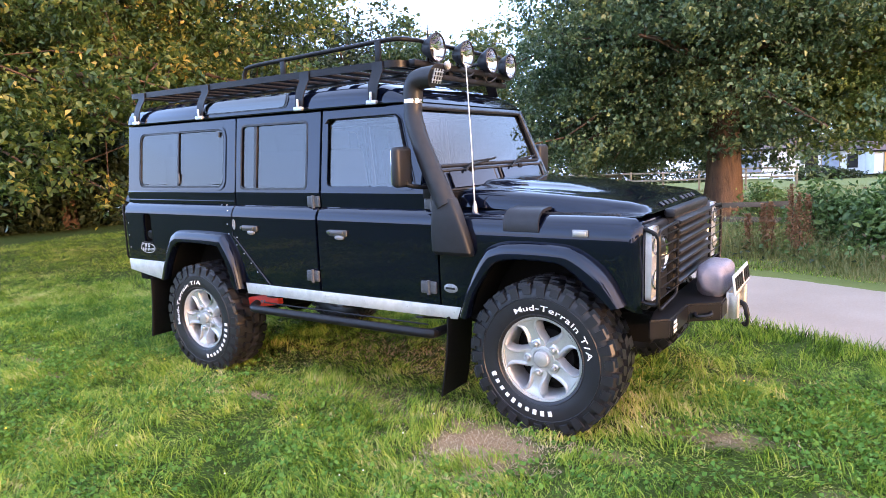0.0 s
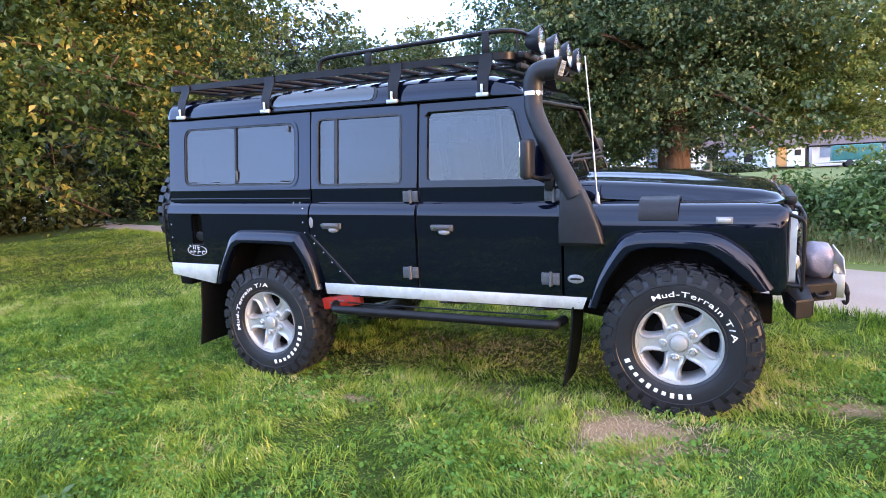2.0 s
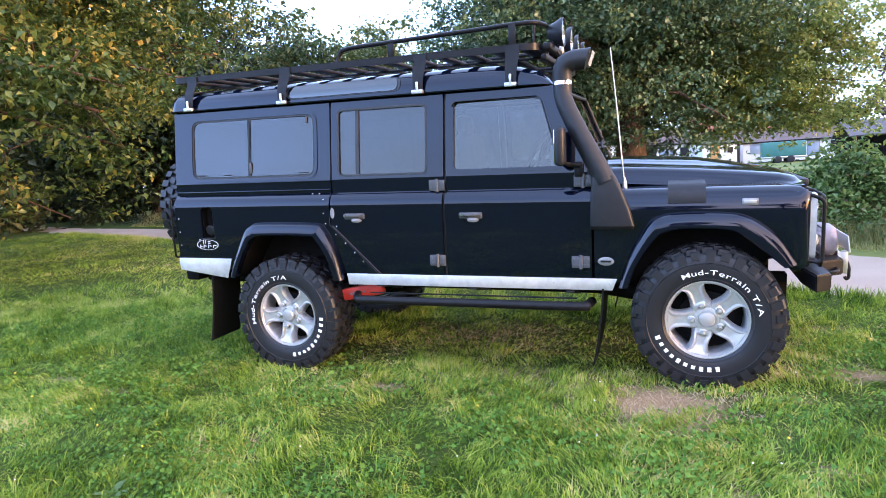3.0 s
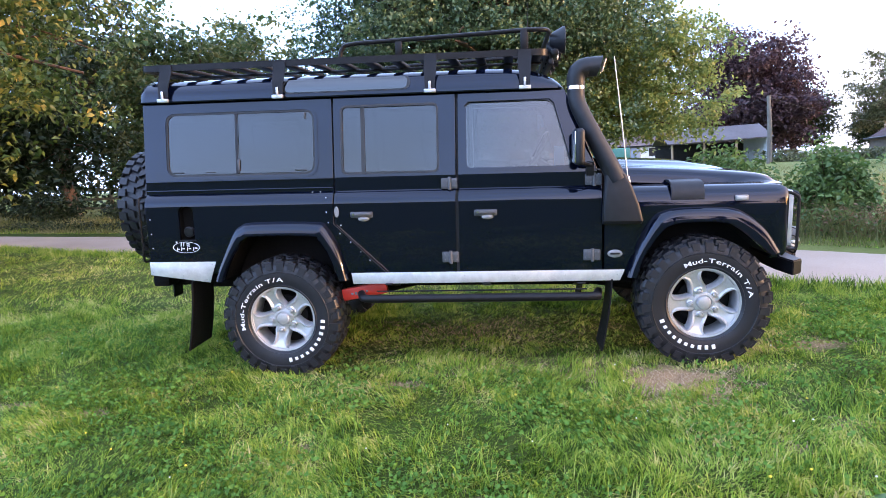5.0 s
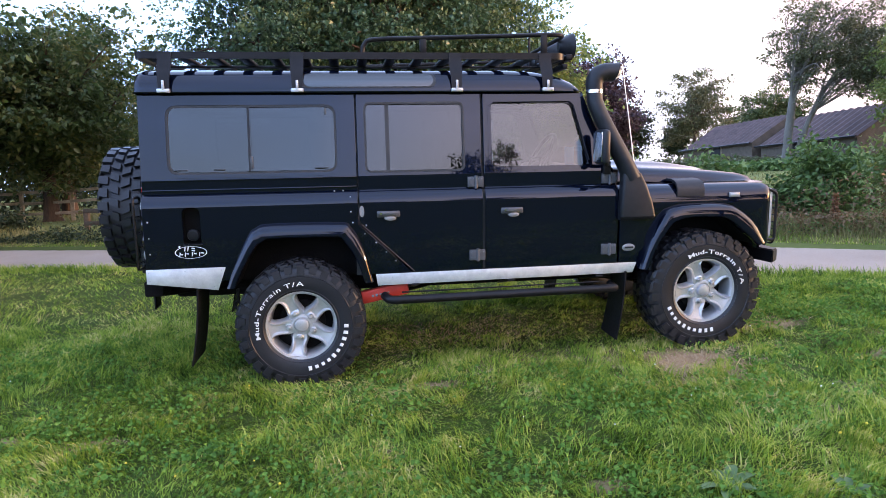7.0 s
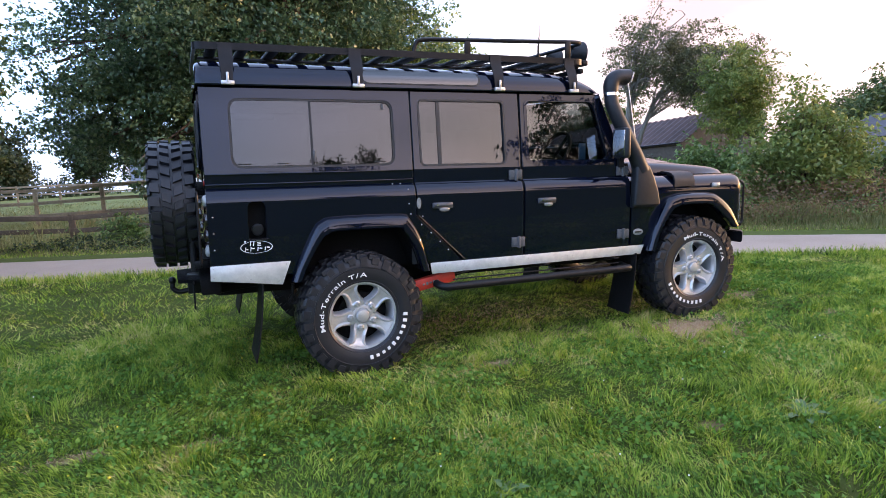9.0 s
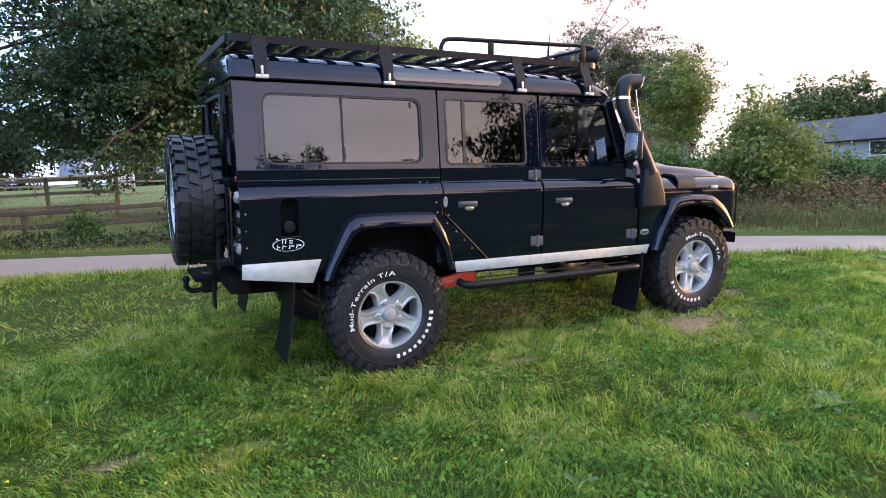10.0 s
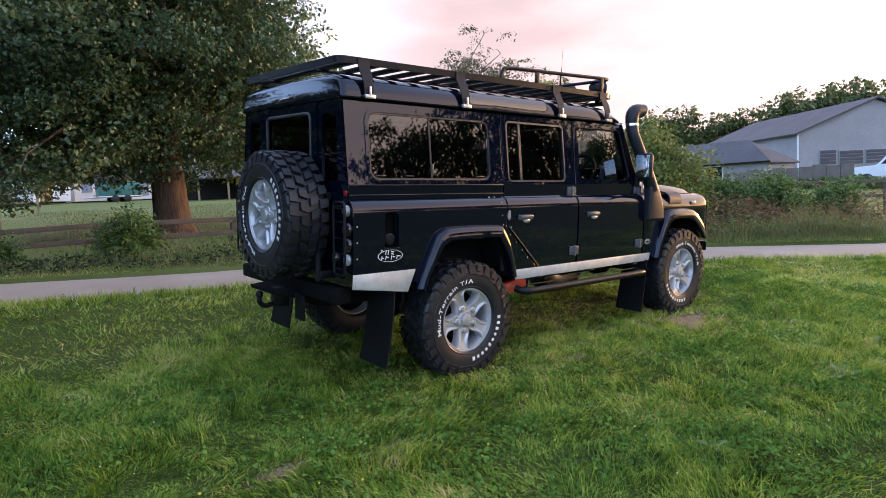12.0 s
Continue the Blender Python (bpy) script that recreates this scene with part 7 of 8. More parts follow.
    tube(bm, [(x - 0.09, -0.57, 1.22), (x - 0.10, -0.36, 1.26), (x - 0.10, -0.20, 1.18)], 0.022, 10)
    box(bm, (x - 0.10, -0.24, 1.14), (0.05, 0.24, 0.24), 0.01)
    for z in (0.78, 1.28):
        box(bm, (x - 0.045, -0.57, z), (0.09, 0.05, 0.05), 0.008)
    part("wheel_carrier", bm, POWDER, car, "black swing-away spare wheel carrier")
    bm = bmesh.new()
    box(bm, (x - 0.012, 0.02, 1.925), (0.02, 0.30, 0.035), 0.008)
    part("high_brake_lamp", bm, SMOKED, car, "smoked high brake lamp")
    bm = bmesh.new()
    box(bm, (x + 0.0, 0, 0.655), (0.12, 1.46, 0.10), 0.012)
    cross = part("rear_crossmember", bm, CHASSIS, car, "dark rear chassis crossmember")
    bm = bmesh.new()
    pts = [(-0.98, -0.28), (-1.13, -0.22), (-1.14, 0.22), (-0.98, 0.28)]
    v = [[bm.verts.new((a, b, z)) for a, b in pts] for z in (0.600, 0.622)]
    bm.faces.new(v[0])
    bm.faces.new(v[1])
    for i in range(4):
        bm.faces.new((v[0][i - 1], v[0][i], v[1][i], v[1][i - 1]))
    part("rear_step", bm, CHASSIS, car, "black folding rear step")
    bm = bmesh.new()
    box(bm, (-1.02, 0.0, 0.555), (0.10, 0.10, 0.14), 0.01)
    tube(bm, catmull([(-1.05, 0, 0.51), (-1.13, 0, 0.50), (-1.17, 0, 0.53), (-1.17, 0, 0.565)], 4), 0.018, 10)
    bmesh.ops.create_uvsphere(bm, u_segments=14, v_segments=9, radius=0.027, matrix=Matrix.Translation((-1.17, 0, 0.585)))
    part("tow_hitch", bm, POWDER, car, "black ball tow hitch")
    bm = bmesh.new()
    box(bm, (-1.03, -0.33, 0.53), (0.012, 0.13, 0.17), 0.003)
    part("hanging_plate", bm, FLAP, car, "small hanging black plate")
    bm = bmesh.new()
    tube(bm, catmull([(-0.42, -0.66, 0.62), (-0.42, -0.66, 0.54), (-0.405, -0.66, 0.50), (-0.43, -0.66, 0.485), (-0.445, -0.66, 0.52), (-0.42, -0.66, 0.55)], 4), 0.010, 8)
    part("recovery_shackle", bm, POWDER, car, "dark recovery shackle")


build_rear()


def build_underside():
    for s in (-1, 1):
        bm = bmesh.new()
        box(bm, (1.20, s * 0.42, 0.62), (4.10, 0.09, 0.16), 0.01)
        part("chassis_rail", bm, CHASSIS, car)
        for x0, z0, x1, z1, nm, mat, lb in ((0.02, 0.40, 0.92, 0.605, "trailing_arm", CHASSIS, "dark trailing arm"), (2.79, 0.50, 2.12, 0.60, "radius_arm", CHASSIS, "")):
            bm = bmesh.new()
            tube(bm, [(x0, s * 0.50, z0), (x1, s * 0.50, z1)], 0.045, 10)
            part(nm, bm, mat, car, lb)
        bm = bmesh.new()
        box(bm, (0.555, s * 0.73, 0.566), (0.32, 0.05, 0.085), 0.010, pose(0, 0, 0, 0, -11, 0))
        gear = part("red_bracket", bm, RED_PAINT, car, "red painted suspension bracket")
        for k in range(5):
            bm = bmesh.new()
            box(bm, (0.47 + k * 0.026, s * 0.757, 0.549 + k * 0.005), (0.016, 0.003, 0.014 + 0.006 * (k % 2)), 0.001, pose(0, 0, 0, 0, -11, 0))
            part("bracket_mark", bm, LAMP_SHELL, gear, "grey painted mark")
        for x, z in ((0.0, 0.40), (2.79, 0.50)):
            bm = bmesh.new()
            rows = []
            tube(bm, [(x + 0.055 * math.cos(w) + 0.10, s * (0.45) + 0.055 * math.sin(w), z + 0.05 + 0.35 * w / (math.tau * 6)) for w in np.linspace(0, math.tau * 6, 96)], 0.009, 6)
            part("coil_spring", bm, CHASSIS, car)
    for x, z in ((0.0, 0.40), (2.79, 0.50)):
        bm = bmesh.new()
        tube(bm, [(x, -0.66, z), (x, 0.66, z)], 0.05, 14)
        bmesh.ops.create_uvsphere(bm, u_segments=18, v_segments=12, radius=0.155, matrix=Matrix.Translation((x, 0.12, z)))
        part("axle", bm, CHASSIS, car)
    bm = bmesh.new()
    box(bm, (1.2, 0, 0.71), (3.9, 0.82, 0.05), 0.01)
    box(bm, (1.32, 0, 0.735), (1.66, 1.56, 0.05), 0.01)
    part("floor_pan", bm, CHASSIS, car)
    bm = bmesh.new()
    box(bm, (2.75, 0, 0.95), (0.80, 0.78, 0.50), 0.03)
    part("engine_block", bm, CHASSIS, car)
    bm = bmesh.new()
    box(bm, (2.155, 0, 1.04), (0.03, 1.55, 0.64), 0.0)
    part("bulkhead", bm, CHASSIS, car)
    bm = bmesh.new()
    tube(bm, catmull([(2.2, -0.25, 0.62), (1.2, -0.30, 0.60), (0.4, -0.35, 0.58), (-0.45, -0.45, 0.62), (-0.92, -0.55, 0.60)], 5), 0.03, 10)
    part("exhaust_pipe", bm, CHASSIS, car)
    bm = bmesh.new()
    box(bm, (-0.70, 0.0, 0.58), (0.40, 0.70, 0.14), 0.03)
    part("fuel_tank", bm, CHASSIS, car)


build_underside()


def build_inside():
    for x, y in ((1.30, -0.38), (1.30, 0.38), (0.42, -0.40), (0.42, 0.0), (0.42, 0.40)):
        bm = bmesh.new()
        box(bm, (x + 0.02, y, 1.08), (0.50, 0.46, 0.16), 0.05, None, 3)
        seat = part("seat", bm, SEAT, car, "dark cloth seat")
        bm = bmesh.new()
        box(bm, (x - 0.24, y, 1.36), (0.14, 0.44, 0.56), 0.05, pose(0, 0, 0, 0, -8, 0), 3)
        part("backrest", bm, SEAT, seat)
        bm = bmesh.new()
        box(bm, (x - 0.30, y, 1.705), (0.09, 0.24, 0.15), 0.035, pose(0, 0, 0, 0, -8, 0), 3)
        part("headrest", bm, SEAT, seat)
        bm = bmesh.new()
        box(bm, (x, y * 0.92, 0.88), (0.44, 0.38, 0.26), 0.01)
        part("seat_box", bm, PLASTIC, seat)
    bm = bmesh.new()
    box(bm, (2.00, 0, 1.28), (0.26, 1.46, 0.22), 0.05, None, 3)
    part("dashboard", bm, PLASTIC, car, "black dashboard")
    bm = bmesh.new()
    m = Matrix.Translation((1.735, -0.38, 1.43)) @ pose(0, 0, 0, 0, -62, 0)
    ring = [m @ Vector((0.20 * math.cos(w), 0.20 * math.sin(w), 0)) for w in (math.tau * k / 36 for k in range(36))]
    tube(bm, ring, 0.016, 8, closed=True)
    for a in (90, 210, 330):
        tube(bm, [m @ Vector((0, 0, -0.02)), m @ Vector((0.195 * math.cos(radians(a)), 0.195 * math.sin(radians(a)), 0))], 0.014, 6)
    tube(bm, [m @ Vector((0, 0, -0.03)), (1.95, -0.38, 1.30)], 0.03, 8)
    part("steering_wheel", bm, PLASTIC, car, "black steering wheel")
    for s in (-1, 1):
        bm = bmesh.new()
        tube(bm, [(-0.74, s * 0.70, 1.775), (-0.31, s * 0.70, 1.775)], 0.022, 10)
        part("rolled_blind", bm, PLATE_WHITE, car, "pale rolled-up window blind")
    bm = bmesh.new()
    box(bm, (1.90, -0.55, 1.445), (0.07, 0.012, 0.15), 0.004, pose(0, 0, 0, 0, 0, 12))
    part("blue_card", bm, BLUE_CARD, car, "pale blue card behind the windscreen")
    bm = bmesh.new()
    skin(bm, [[(x, y, z) for y, z in ((-0.70, 1.875), (-0.5, 1.97), (0, 1.99), (0.5, 1.97), (0.70, 1.875))] for x in (-0.90, 1.85)])
    part("headlining", bm, SEAT, car)
    for s in (-1, 1):
        bm = bmesh.new()
        box(bm, (0.60, s * 0.755, 1.20), (3.02, 0.03, 0.24), 0.0)
        part("inner_trim", bm, SEAT, car)
        bm = bmesh.new()
        for x in (0.400, 1.222):
            rows = [(x, s * (half_width(z) - 0.045), z) for z in (1.30, 1.36, 1.60, 1.87)]
            tube(bm, rows, 0.030, 8)
        tube(bm, [(-0.90, s * 0.70, 1.865), (1.90, s * 0.70, 1.865)], 0.022, 8)
        part("door_pillar", bm, GREY_FRAME, car)
    for s in (-1, 1):
        for k in range(2):
            bm = bmesh.new()
            box(bm, (1.20 - k * 0.82 + 0.02, s * (half_width(0.9) - 0.034), 0.98), (0.06, 0.010, 0.54), 0)
            part("door_gap_seal", bm, GREY_FRAME, car)


build_inside()


# ---- wheels ----
def letters(text, radius, start, turn, size, y, mat, parent, name, label):
    """White characters round a tyre's wall, each turned to the rim; start in degrees clockwise from the top."""
    bm = bmesh.new()
    angle = start
    for ch in text:
        cu = bpy.data.curves.new("glyph", "FONT")
        cu.body, cu.size, cu.extrude, cu.align_x, cu.offset = ch, size, 0.0012, "CENTER", 0.0003
        ob = bpy.data.objects.new("glyph", cu)
        scene.collection.objects.link(ob)
        bpy.context.view_layer.update()
        me = bpy.data.meshes.new_from_object(ob.evaluated_get(bpy.context.evaluated_depsgraph_get()))
        wide = ob.dimensions.x
        bpy.data.objects.remove(ob)
        step = math.degrees((max(wide, size * 0.22) * 1.78 + size * 0.16) / radius)
        a = radians(angle + step / 2)
        m = Matrix.Translation((radius * math.sin(a), y, radius * math.cos(a))) @ Matrix.Rotation(a, 4, "Y") @ pose(0, 0, 0, 90) @ Matrix.Diagonal((1.78, 1.05, 1, 1))
        me.transform(m)
        bm.from_mesh(me)
        bpy.data.meshes.remove(me)
        angle += step * turn
    return tagged(part(name, bm, mat, parent, label, smooth=False), kind="stuff")


def lug_meshes():
    """The blocks of the tread: shoulder lugs with their side biters, and slanted middle blocks."""
    ax = pose(0, 0, 0, 90)
    p = 360 / 30

    def block(bm, a0, a1, h0, h1, r0, r1, skew):
        v = []
        am, hm = (a0 + a1) / 2, (h0 + h1) / 2
        for r, k in ((r0, 1.0), (r1, 0.92)):
            for a, h in ((a0, h0), (a1, h0), (a1, h1), (a0, h1)):
                a2, h2 = am + (a - am) * k, hm + (h - hm) * k
                w = radians(a2 + skew * (h2 / 0.13))
                v.append(bm.verts.new(ax @ Vector((r * math.cos(w), r * math.sin(w), h2))))
        for q in ((0, 1, 5, 4), (1, 2, 6, 5), (2, 3, 7, 6), (3, 0, 4, 7), (4, 5, 6, 7)):
            bm.faces.new([v[i] for i in q])

    out = {}
    for name, sg, odd in (("outer_a", 1, True), ("outer_b", 1, False), ("inner_a", -1, True), ("inner_b", -1, False), ("mid_out", 1, None), ("mid_in", -1, None)):
        bm = bmesh.new()
        o = 0.0 if sg > 0 else 0.5
        if odd is None:
            block(bm, p * (0.30 + o), p * (0.92 + o), sg * 0.006, sg * 0.062, 0.390, 0.421, 7 * sg)
        else:
            block(bm, p * (0.02 + o), p * (0.70 + o), sg * 0.072, sg * (0.128 if odd else 0.136), 0.385, 0.420 if odd else 0.416, 2.5 * sg)
            v = []
            low = 0.338 if odd else 0.354
            for r, h in ((0.409, 0.127), (0.397, 0.142), (low, 0.1450), (low - 0.004, 0.136)):
                for w in (p * (0.05 + o), p * (0.66 + o)):
                    v.append(bm.verts.new(ax @ Vector((r * math.cos(radians(w)), r * math.sin(radians(w)), sg * h))))
            for i in range(0, 6, 2):
                bm.faces.new((v[i], v[i + 1], v[i + 3], v[i + 2]))
            bm.faces.new((v[0], v[2], v[4], v[6]))
            bm.faces.new((v[1], v[3], v[5], v[7]))
        bmesh.ops.recalc_face_normals(bm, faces=bm.faces)
        me = bpy.data.meshes.new("tread_lug")
        bm.to_mesh(me)
        bm.free()
        me.materials.append(RUBBER)
        out[name] = me
    return out


LUGS = lug_meshes()


def wheel(where, side, spin, parent, name, label, letter_start):
    """Mud tyre on a five-spoke alloy; the outer face looks along -y before it is turned to its side."""
    hub = new(name)
    hub.parent = parent
    hub.matrix_local = where
    tagged(hub, label)
    ax = pose(0, 0, 0, 90)
    # tyre carcass: height axis of the lathe is -y
    bm = bmesh.new()
    wall = [(0.2245, 0.118), (0.232, 0.128), (0.250, 0.1355), (0.285, 0.1405), (0.325, 0.1415), (0.352, 0.1385), (0.374, 0.131), (0.388, 0.121), (0.3945, 0.108), (0.397, 0.07), (0.398, 0.0)]
    lathe(bm, wall + [(r, -h) for r, h in wall[-2::-1]], ax, 72)
    for r, h in ((0.243, 0.136), (0.330, 0.1425)):
        lathe(bm, [(r - 0.004, h - 0.003), (r, h + 0.0022), (r + 0.004, h - 0.003)], ax, 72)
    tyre = part("tyre", bm, RUBBER, hub, "chunky black mud tyre")
    # tread lugs, one by one
    n = 30
    for k in range(n):
        for key in ("outer_a" if k % 2 else "outer_b", "inner_a" if k % 2 else "inner_b", "mid_out", "mid_in"):
            lug = new("tread_lug", LUGS[key])
            lug.parent = hub
            lug.matrix_local = Matrix.Rotation(math.tau * k / n, 4, "Y")
    # rim
    bm = bmesh.new()
    lathe(bm, [(0.2235, 0.112), (0.2285, 0.120), (0.2275, 0.1250), (0.2220, 0.1250), (0.2205, 0.1190), (0.2150, 0.1185), (0.2130, 0.112), (0.2085, 0.106), (0.2045, 0.085), (0.200, 0.03), (0.196, -0.06), (0.212, -0.112), (0.222, -0.112)], ax, 64)
    rim = part("rim", bm, ALLOY, hub, "silver alloy rim")
    # spokes: broad and grooved, growing out of the hub
    bm = bmesh.new()
    for k in range(5):
        a = radians(spin + 72 * k)
        u, w = Vector((math.sin(a), 0, math.cos(a))), Vector((math.cos(a), 0, -math.sin(a)))
        rows = []
        for r, half, top, dip in ((0.030, 0.026, 0.098, 0.098), (0.072, 0.048, 0.100, 0.100), (0.094, 0.048, 0.102, 0.100), (0.104, 0.044, 0.107, 0.095), (0.140, 0.039, 0.112, 0.097), (0.170, 0.041, 0.116, 0.102), (0.188, 0.048, 0.117, 0.107), (0.200, 0.062, 0.117, 0.111), (0.210, 0.086, 0.115, 0.113)):
            prof = [(-half - 0.012, 0.050), (-half - 0.004, top - 0.012), (-half + 0.003, top), (-half + 0.010, top), (-half + 0.020, dip), (half - 0.020, dip), (half - 0.010, top), (half - 0.003, top), (half + 0.004, top - 0.012), (half + 0.012, 0.050)]
            rows.append([u * r + w * t - Vector((0, 1, 0)) * h for t, h in prof])
        skin(bm, rows)
    part("spokes", bm, ALLOY, hub, "five broad silver spokes", sharp=22)
    bm = bmesh.new()
    lathe(bm, [(0.072, 0.060), (0.074, 0.092), (0.066, 0.103), (0.052, 0.105), (0.050, 0.100)], ax, 40)
    part("hub_ring", bm, ALLOY, hub)
    bm = bmesh.new()
    lathe(bm, [(0.044, 0.095), (0.043, 0.113), (0.038, 0.120), (0.020, 0.123), (0, 0.1235)], ax, 32)
    part("hub_cap", bm, ALLOY, hub, "plain silver hub cap")
    for k in range(5):
        a = radians(spin + 72 * k)
        m = Matrix.Translation((0.0825 * math.sin(a), 0, 0.0825 * math.cos(a))) @ ax
        bm = bmesh.new()
        lathe(bm, [(0.023, 0.090), (0.023, 0.103), (0.0185, 0.106), (0.0165, 0.098)], m, 16)
        lathe(bm, [(0.0135, 0.095), (0.0135, 0.118), (0.010, 0.124), (0, 0.125)], m, 6)
        part("wheel_nut", bm, STEEL, hub, "bright wheel nut")
    bm = bmesh.new()
    lathe(bm, [(0, 0.035), (0.150, 0.035), (0.150, 0.02), (0.150, 0.0)], ax, 36)
    lathe(bm, [(0, -0.02), (0.198, -0.02)], ax, 36)
    part("brake_disc", bm, CHASSIS, hub)
    letters("Mud-Terrain T/A", 0.267, letter_start, 1, 0.039, -0.1420, WHITE_RUBBER, hub, "lettering", "raised white lettering")
    # the maker's name as plain white bars
    for k in range(10):
        bm = bmesh.new()
        a = radians(letter_start + 198 + k * 8.8)
        h = 0.029 if k in (0, 1, 2, 5, 9) else 0.022
        m = Matrix.Translation((0.287 * math.sin(a), -0.1425, 0.287 * math.cos(a))) @ Matrix.Rotation(a, 4, "Y")
        box(bm, (0, 0, 0), (0.022, 0.0030, h), 0.0012, m)
        part("sidewall_bar", bm, WHITE_RUBBER, hub, "raised white mark")
    return hub


def place(x, y, z, side, turn=0):
    m = Matrix.Translation((x, y, z))
    return m if side < 0 else m @ pose(0, 0, 0, 0, 0, 180)


wheel(place(0.0, -0.745, 0.40, -1), -1, 180 + 11, car, "rear_wheel", "five-spoke silver alloy with mud tyre", -106)
wheel(place(2.792, -0.750, 0.502, -1), -1, 180 + 14, car, "front_wheel", "five-spoke silver alloy with mud tyre", -30)
wheel(place(0.0, 0.745, 0.40, 1), 1, 20, car, "rear_wheel", "five-spoke silver alloy with mud tyre", 30)
wheel(place(2.792, 0.745, 0.50, 1), 1, 50, car, "front_wheel", "five-spoke silver alloy with mud tyre", 80)
wheel(Matrix.Translation((-1.115, -0.24, 1.150)) @ pose(0, 0, 0, 0, 0, -90), -1, 15, car, "spare_wheel", "spare mud tyre on a silver alloy wheel", 200)


# ---- snorkel, aerials, rack, lamps ----
def build_snorkel():
    bm = bmesh.new()
    ring = lambda x0, x1, y0, y1, z: [(x, -y, z) for x, y in rounded([(x0, y0), (x1, y0), (x1, y1), (x0, y1)], 0.022, 3)]
    secs = [ring(2.148, 2.392, 0.835, 0.880, 1.022), ring(2.146, 2.398, 0.835, 0.905, 1.045), ring(2.148, 2.372, 0.835, 0.912, 1.14), ring(2.155, 2.325, 0.83, 0.912, 1.26), ring(2.160, 2.285, 0.82, 0.905, 1.34)]
    v = skin(bm, secs, loop=True)
    bm.faces.new(v[0])
    bm.faces.new(v[-1])
    snorkel = part("snorkel", bm, PLASTIC, car, "matt black raised air intake")
    bm = bmesh.new()
    path = catmull([(2.235, -0.862, 1.30), (2.185, -0.860, 1.40), (2.10, -0.845, 1.56), (2.02, -0.822, 1.72), (1.990, -0.805, 1.80), (1.985, -0.795, 1.86), (1.985, -0.790, 1.90)], 5)
    n = len(path)
    tube(bm, path, [0.062 - 0.009 * min(1, 2.2 * k / n) for k in range(n)], 18)
    part("pipe", bm, PLASTIC, snorkel)
    bm = bmesh.new()
    tube(bm, [(1.985, -0.793, 1.868), (1.985, -0.792, 1.890)], 0.0565, 20)
    part("clamp", bm, CHROME, snorkel, "bright hose clamp")
    bm = bmesh.new()
    path = catmull([(1.985, -0.790, 1.885), (1.985, -0.789, 1.945), (2.005, -0.788, 1.985), (2.050, -0.787, 2.003), (2.125, -0.786, 2.008)], 5)
    n = len(path)
    tube(bm, path, [0.056 + 0.006 * k / n for k in range(n)], 18)
    for v in bm.verts:
        if v.co.x > 2.06:
            v.co.x += (v.co.z - 1.99) * 0.35
    part("intake_head", bm, PLASTIC, snorkel, "forward-facing intake head")
    bm = bmesh.new()
    for k in range(4):
        y = -0.825 + k * 0.026
        tube(bm, [(2.140, y, 1.968), (2.165, y, 2.045)], 0.004, 5)
    for z in (1.985, 2.008, 2.03):
        tube(bm, [(2.146 + (z - 1.985) * 0.33, -0.832, z), (2.146 + (z - 1.985) * 0.33, -0.742, z)], 0.004, 5)
    part("intake_grille", bm, STEEL, snorkel, "small metal grille")


build_snorkel()


def aerial(points, r, label, name="aerial", mat=STEEL):
    bm = bmesh.new()
    tube(bm, points, r, 8)
    b = Vector(points[0])
    lathe(bm, [(0.016, -0.012), (0.014, 0.02), (0.006, 0.05)], Matrix.Translation(b), 12)
    part(name, bm, mat, car, label)


aerial([(2.331, -0.720, 1.262), (2.29, -0.675, 1.67), (2.244, -0.632, 2.08)], [0.0045, 0.004, 0.003], "thin whip aerial on the wing")


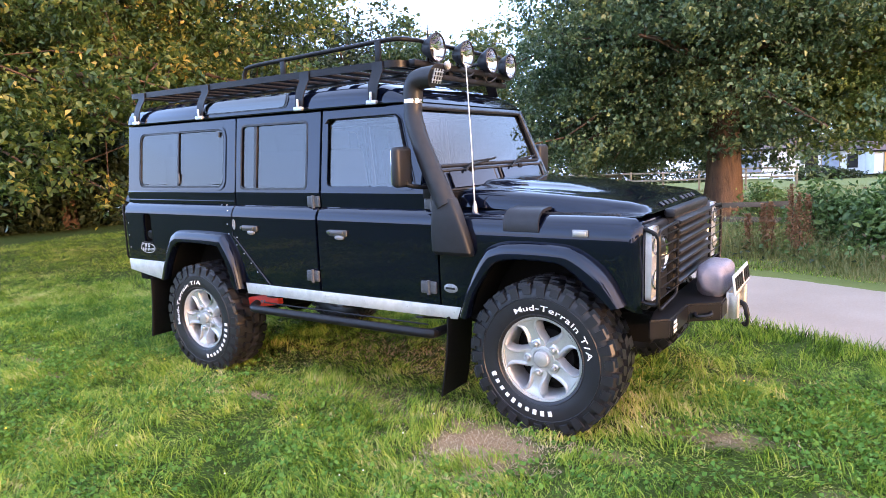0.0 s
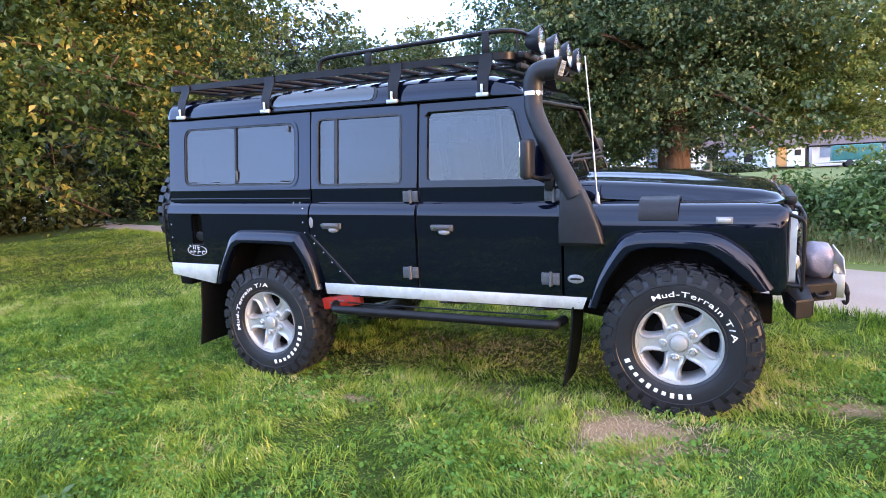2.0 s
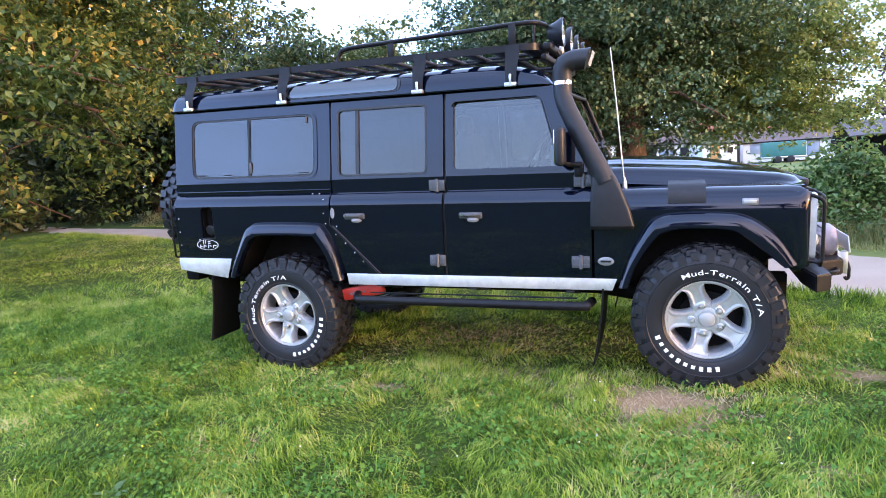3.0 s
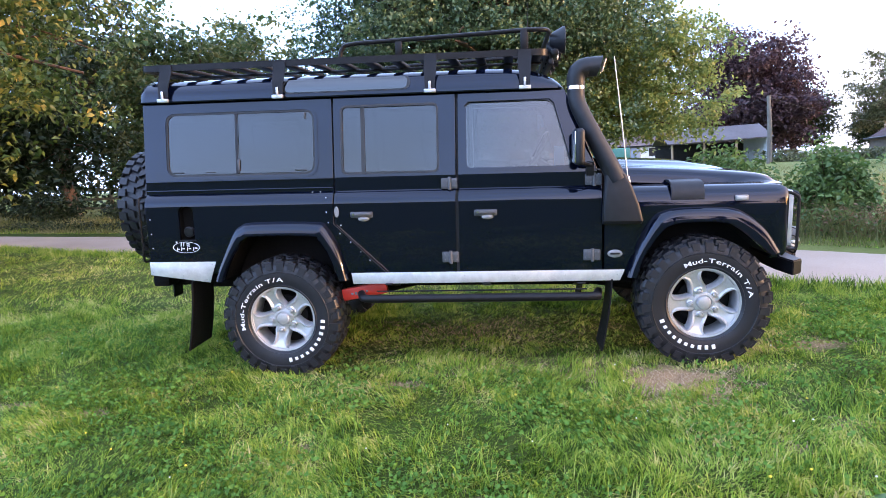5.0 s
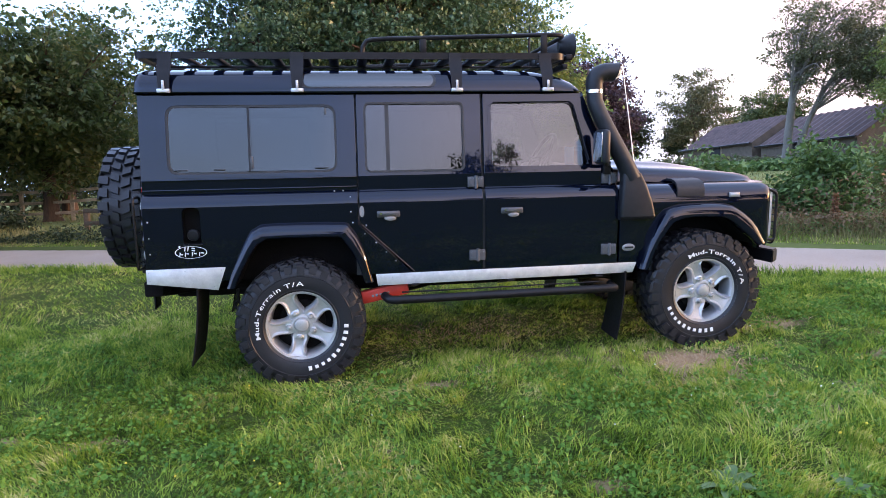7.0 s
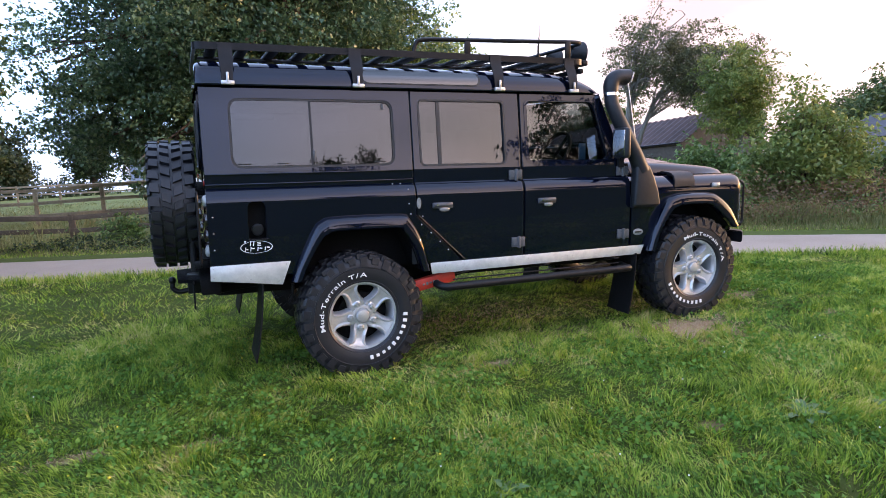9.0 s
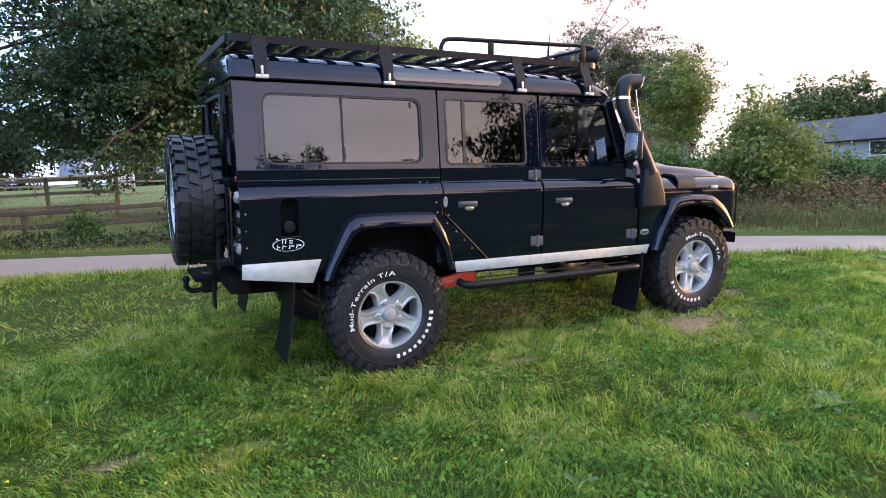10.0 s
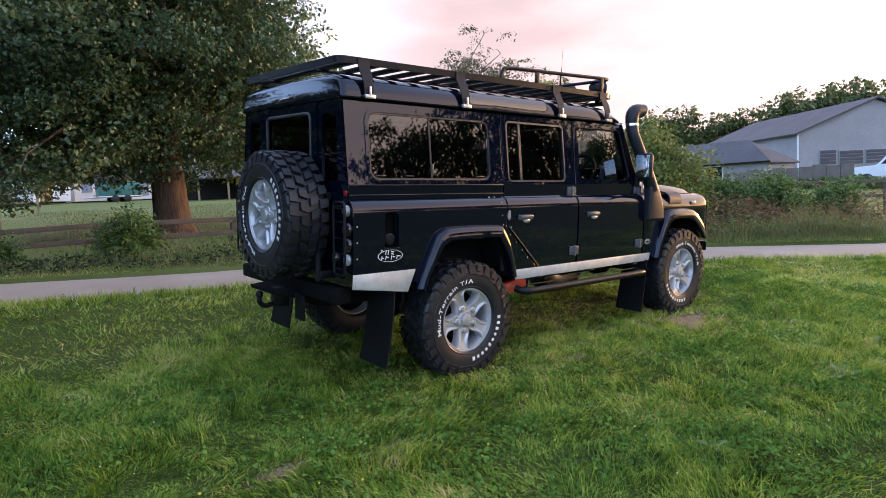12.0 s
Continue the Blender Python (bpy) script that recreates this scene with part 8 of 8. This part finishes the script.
def build_rack():
    rack = new("roof_rack")
    rack.parent = car
    tagged(rack, "black steel roof rack with slatted deck")
    z0, z1 = 2.100, 2.142
    # perimeter rail: flat bar, rounded at the front corners
    outline = rounded([(-0.945, -0.70), (1.825, -0.70), (1.825, 0.70), (-0.945, 0.70)], [0.06, 0.10, 0.10, 0.06], 6)
    bm = bmesh.new()
    c = Vector((0.45, 0.0))
    rows = []
    for g, z in ((0, z0), (0, z1), (-0.018, z1), (-0.018, z0)):
        ring = []
        for i, p in enumerate(outline):
            a, b = outline[i - 1], outline[(i + 1) % len(outline)]
            t = (b - a).normalized()
            q = p + Vector((t.y, -t.x)) * g
            ring.append((q.x, q.y, z))
        rows.append(ring)
    skin(bm, rows + rows[:1], loop=True)
    bmesh.ops.remove_doubles(bm, verts=bm.verts[:], dist=0.0004)
    part("side_rail", bm, POWDER, rack)
    for k in range(15):
        bm = bmesh.new()
        box(bm, (-0.84 + k * 0.185, 0, 2.108), (0.062, 1.37, 0.022), 0.004)
        part("deck_slat", bm, POWDER, rack)
    for y in (-0.35, 0.35):
        bm = bmesh.new()
        box(bm, (0.44, y, 2.090), (2.70, 0.03, 0.016), 0.003)
        part("deck_bearer", bm, POWDER, rack)
    # legs, bracket and clamps at the gutter
    for s in (-1, 1):
        for x in (-0.76, 0.041, 1.058, 1.668):
            bm = bmesh.new()
            rows = [[(x + dx * w, s * y, z) for dx in (-1, 1)] for y, z, w in ((0.708, 2.140, 0.042), (0.710, 2.085, 0.042), (0.748, 2.02, 0.040), (0.764, 1.975, 0.035), (0.770, 1.915, 0.033))]
            skin(bm, rows)
            thicken(bm, 0.007)
            part("leg", bm, POWDER, rack)
            bm = bmesh.new()
            box(bm, (x, s * 0.774, 1.898), (0.078, 0.026, 0.026), 0.005)
            box(bm, (x, s * 0.782, 1.930), (0.016, 0.012, 0.060), 0.004)
            lathe(bm, [(0.010, -0.010), (0.010, 0.0), (0, 0.001)], Matrix.Translation((x, s * 0.786, 1.905)) @ pose(0, 0, 0, 90), 6)
            part("gutter_clamp", bm, STEEL, rack, "bright zinc gutter clamp")
    # raised hoop round the front half
    bm = bmesh.new()
    hoop = [(0.455, -0.685, 2.140), (0.47, -0.685, 2.19), (0.53, -0.685, 2.222), (0.85, -0.683, 2.235), (1.40, -0.680, 2.252), (1.68, -0.678, 2.262), (1.80, -0.64, 2.266), (1.835, -0.52, 2.268)]
    path = catmull(hoop, 5)
    path = path + [Vector((p.x, -p.y, p.z)) for p in path[::-1]]
    tube(bm, path, 0.0145, 10)
    part("hoop_rail", bm, POWDER, rack)
    for s in (-1, 1):
        for x, z in ((0.85, 2.235), (1.665, 2.262)):
            bm = bmesh.new()
            box(bm, (x, s * 0.688, (2.13 + z) / 2), (0.045, 0.012, z - 2.13), 0.003)
            part("hoop_post", bm, POWDER, rack)
    bm = bmesh.new()
    box(bm, (1.865, 0, 2.125), (0.05, 1.25, 0.04), 0.008)
    box(bm, (1.78, -0.25, 2.13), (0.14, 0.16, 0.05), 0.01)
    part("lamp_bar", bm, POWDER, rack)
    bm = bmesh.new()
    box(bm, (1.842, 0, 2.066), (0.035, 1.22, 0.035), 0.006)
    for y in (-0.52, -0.17, 0.17, 0.52):
        box(bm, (1.842, y, 2.092), (0.030, 0.05, 0.05), 0.005)
    part("front_bar", bm, POWDER, rack)
    for k, y in enumerate((-0.36, -0.05, 0.28)):
        bm = bmesh.new()
        tube(bm, catmull([(1.87, y - 0.08, 2.16), (1.89, y - 0.03, 2.11 - 0.02 * k), (1.90, y + 0.06, 2.095), (1.88, y + 0.14, 2.13), (1.86, y + 0.20, 2.16)], 5), 0.006, 6)
        part("lamp_cable", bm, PLASTIC, rack, "loose black lamp cable")
    bm = bmesh.new()
    lathe(bm, [(0, 0.016), (0.018, 0.014), (0.026, 0.004), (0.026, -0.012)], Matrix.Translation((1.90, -0.28, 2.135)) @ pose(0, 0, 0, 0, 90, 0), 18)
    part("marker_lamp", bm, BEZEL, rack, "small round pale marker lamp")


build_rack()


def spot_lamp(y, z, tilt):
    lamp = new("spot_lamp")
    lamp.parent = car
    lamp.matrix_local = Matrix.Translation((1.925, y, z)) @ pose(0, 0, 0, 0, 90 + tilt, 0)
    lamp.scale = (1.14, 1.14, 1.0)
    tagged(lamp, "round black roof spot lamp with chrome bowl")
    bm = bmesh.new()
    lathe(bm, [(0, -0.085), (0.030, -0.083), (0.048, -0.06), (0.066, -0.02), (0.076, 0.0), (0.079, 0.018), (0.074, 0.020), (0.070, 0.012)], None, 30)
    part("housing", bm, PLASTIC, lamp)
    bm = bmesh.new()
    lathe(bm, [(0.072, 0.012), (0.060, -0.02), (0.035, -0.05), (0.012, -0.06), (0, -0.06)], None, 28)
    part("reflector", bm, CHROME, lamp, "chrome reflector bowl")
    bm = bmesh.new()
    lathe(bm, [(0.074, 0.014), (0.05, 0.020), (0, 0.024)], None, 28)
    part("lens", bm, LAMP_GLASS, lamp, "clear lamp lens")
    bm = bmesh.new()
    tube(bm, [(0.0, -0.02, -0.04), (0.06, -0.02, -0.045), (0.10, -0.015, -0.05)], 0.010, 8)
    tube(bm, [(0.0, 0.02, -0.04), (0.06, 0.02, -0.045), (0.10, 0.015, -0.05)], 0.010, 8)
    part("bracket", bm, POWDER, lamp)


for yy, zz, tt in ((-0.450, 2.222, 0), (-0.10, 2.218, 3), (0.235, 2.210, -2), (0.520, 2.198, 2)):
    spot_lamp(yy, zz, tt)

aerial([(1.70, -0.20, 2.13), (1.70, -0.20, 2.30), (1.705, -0.205, 2.42), (1.71, -0.208, 2.60)], [0.010, 0.009, 0.0016, 0.0008], "radio aerial with a thick base on the rack", "rack_aerial", POWDER)
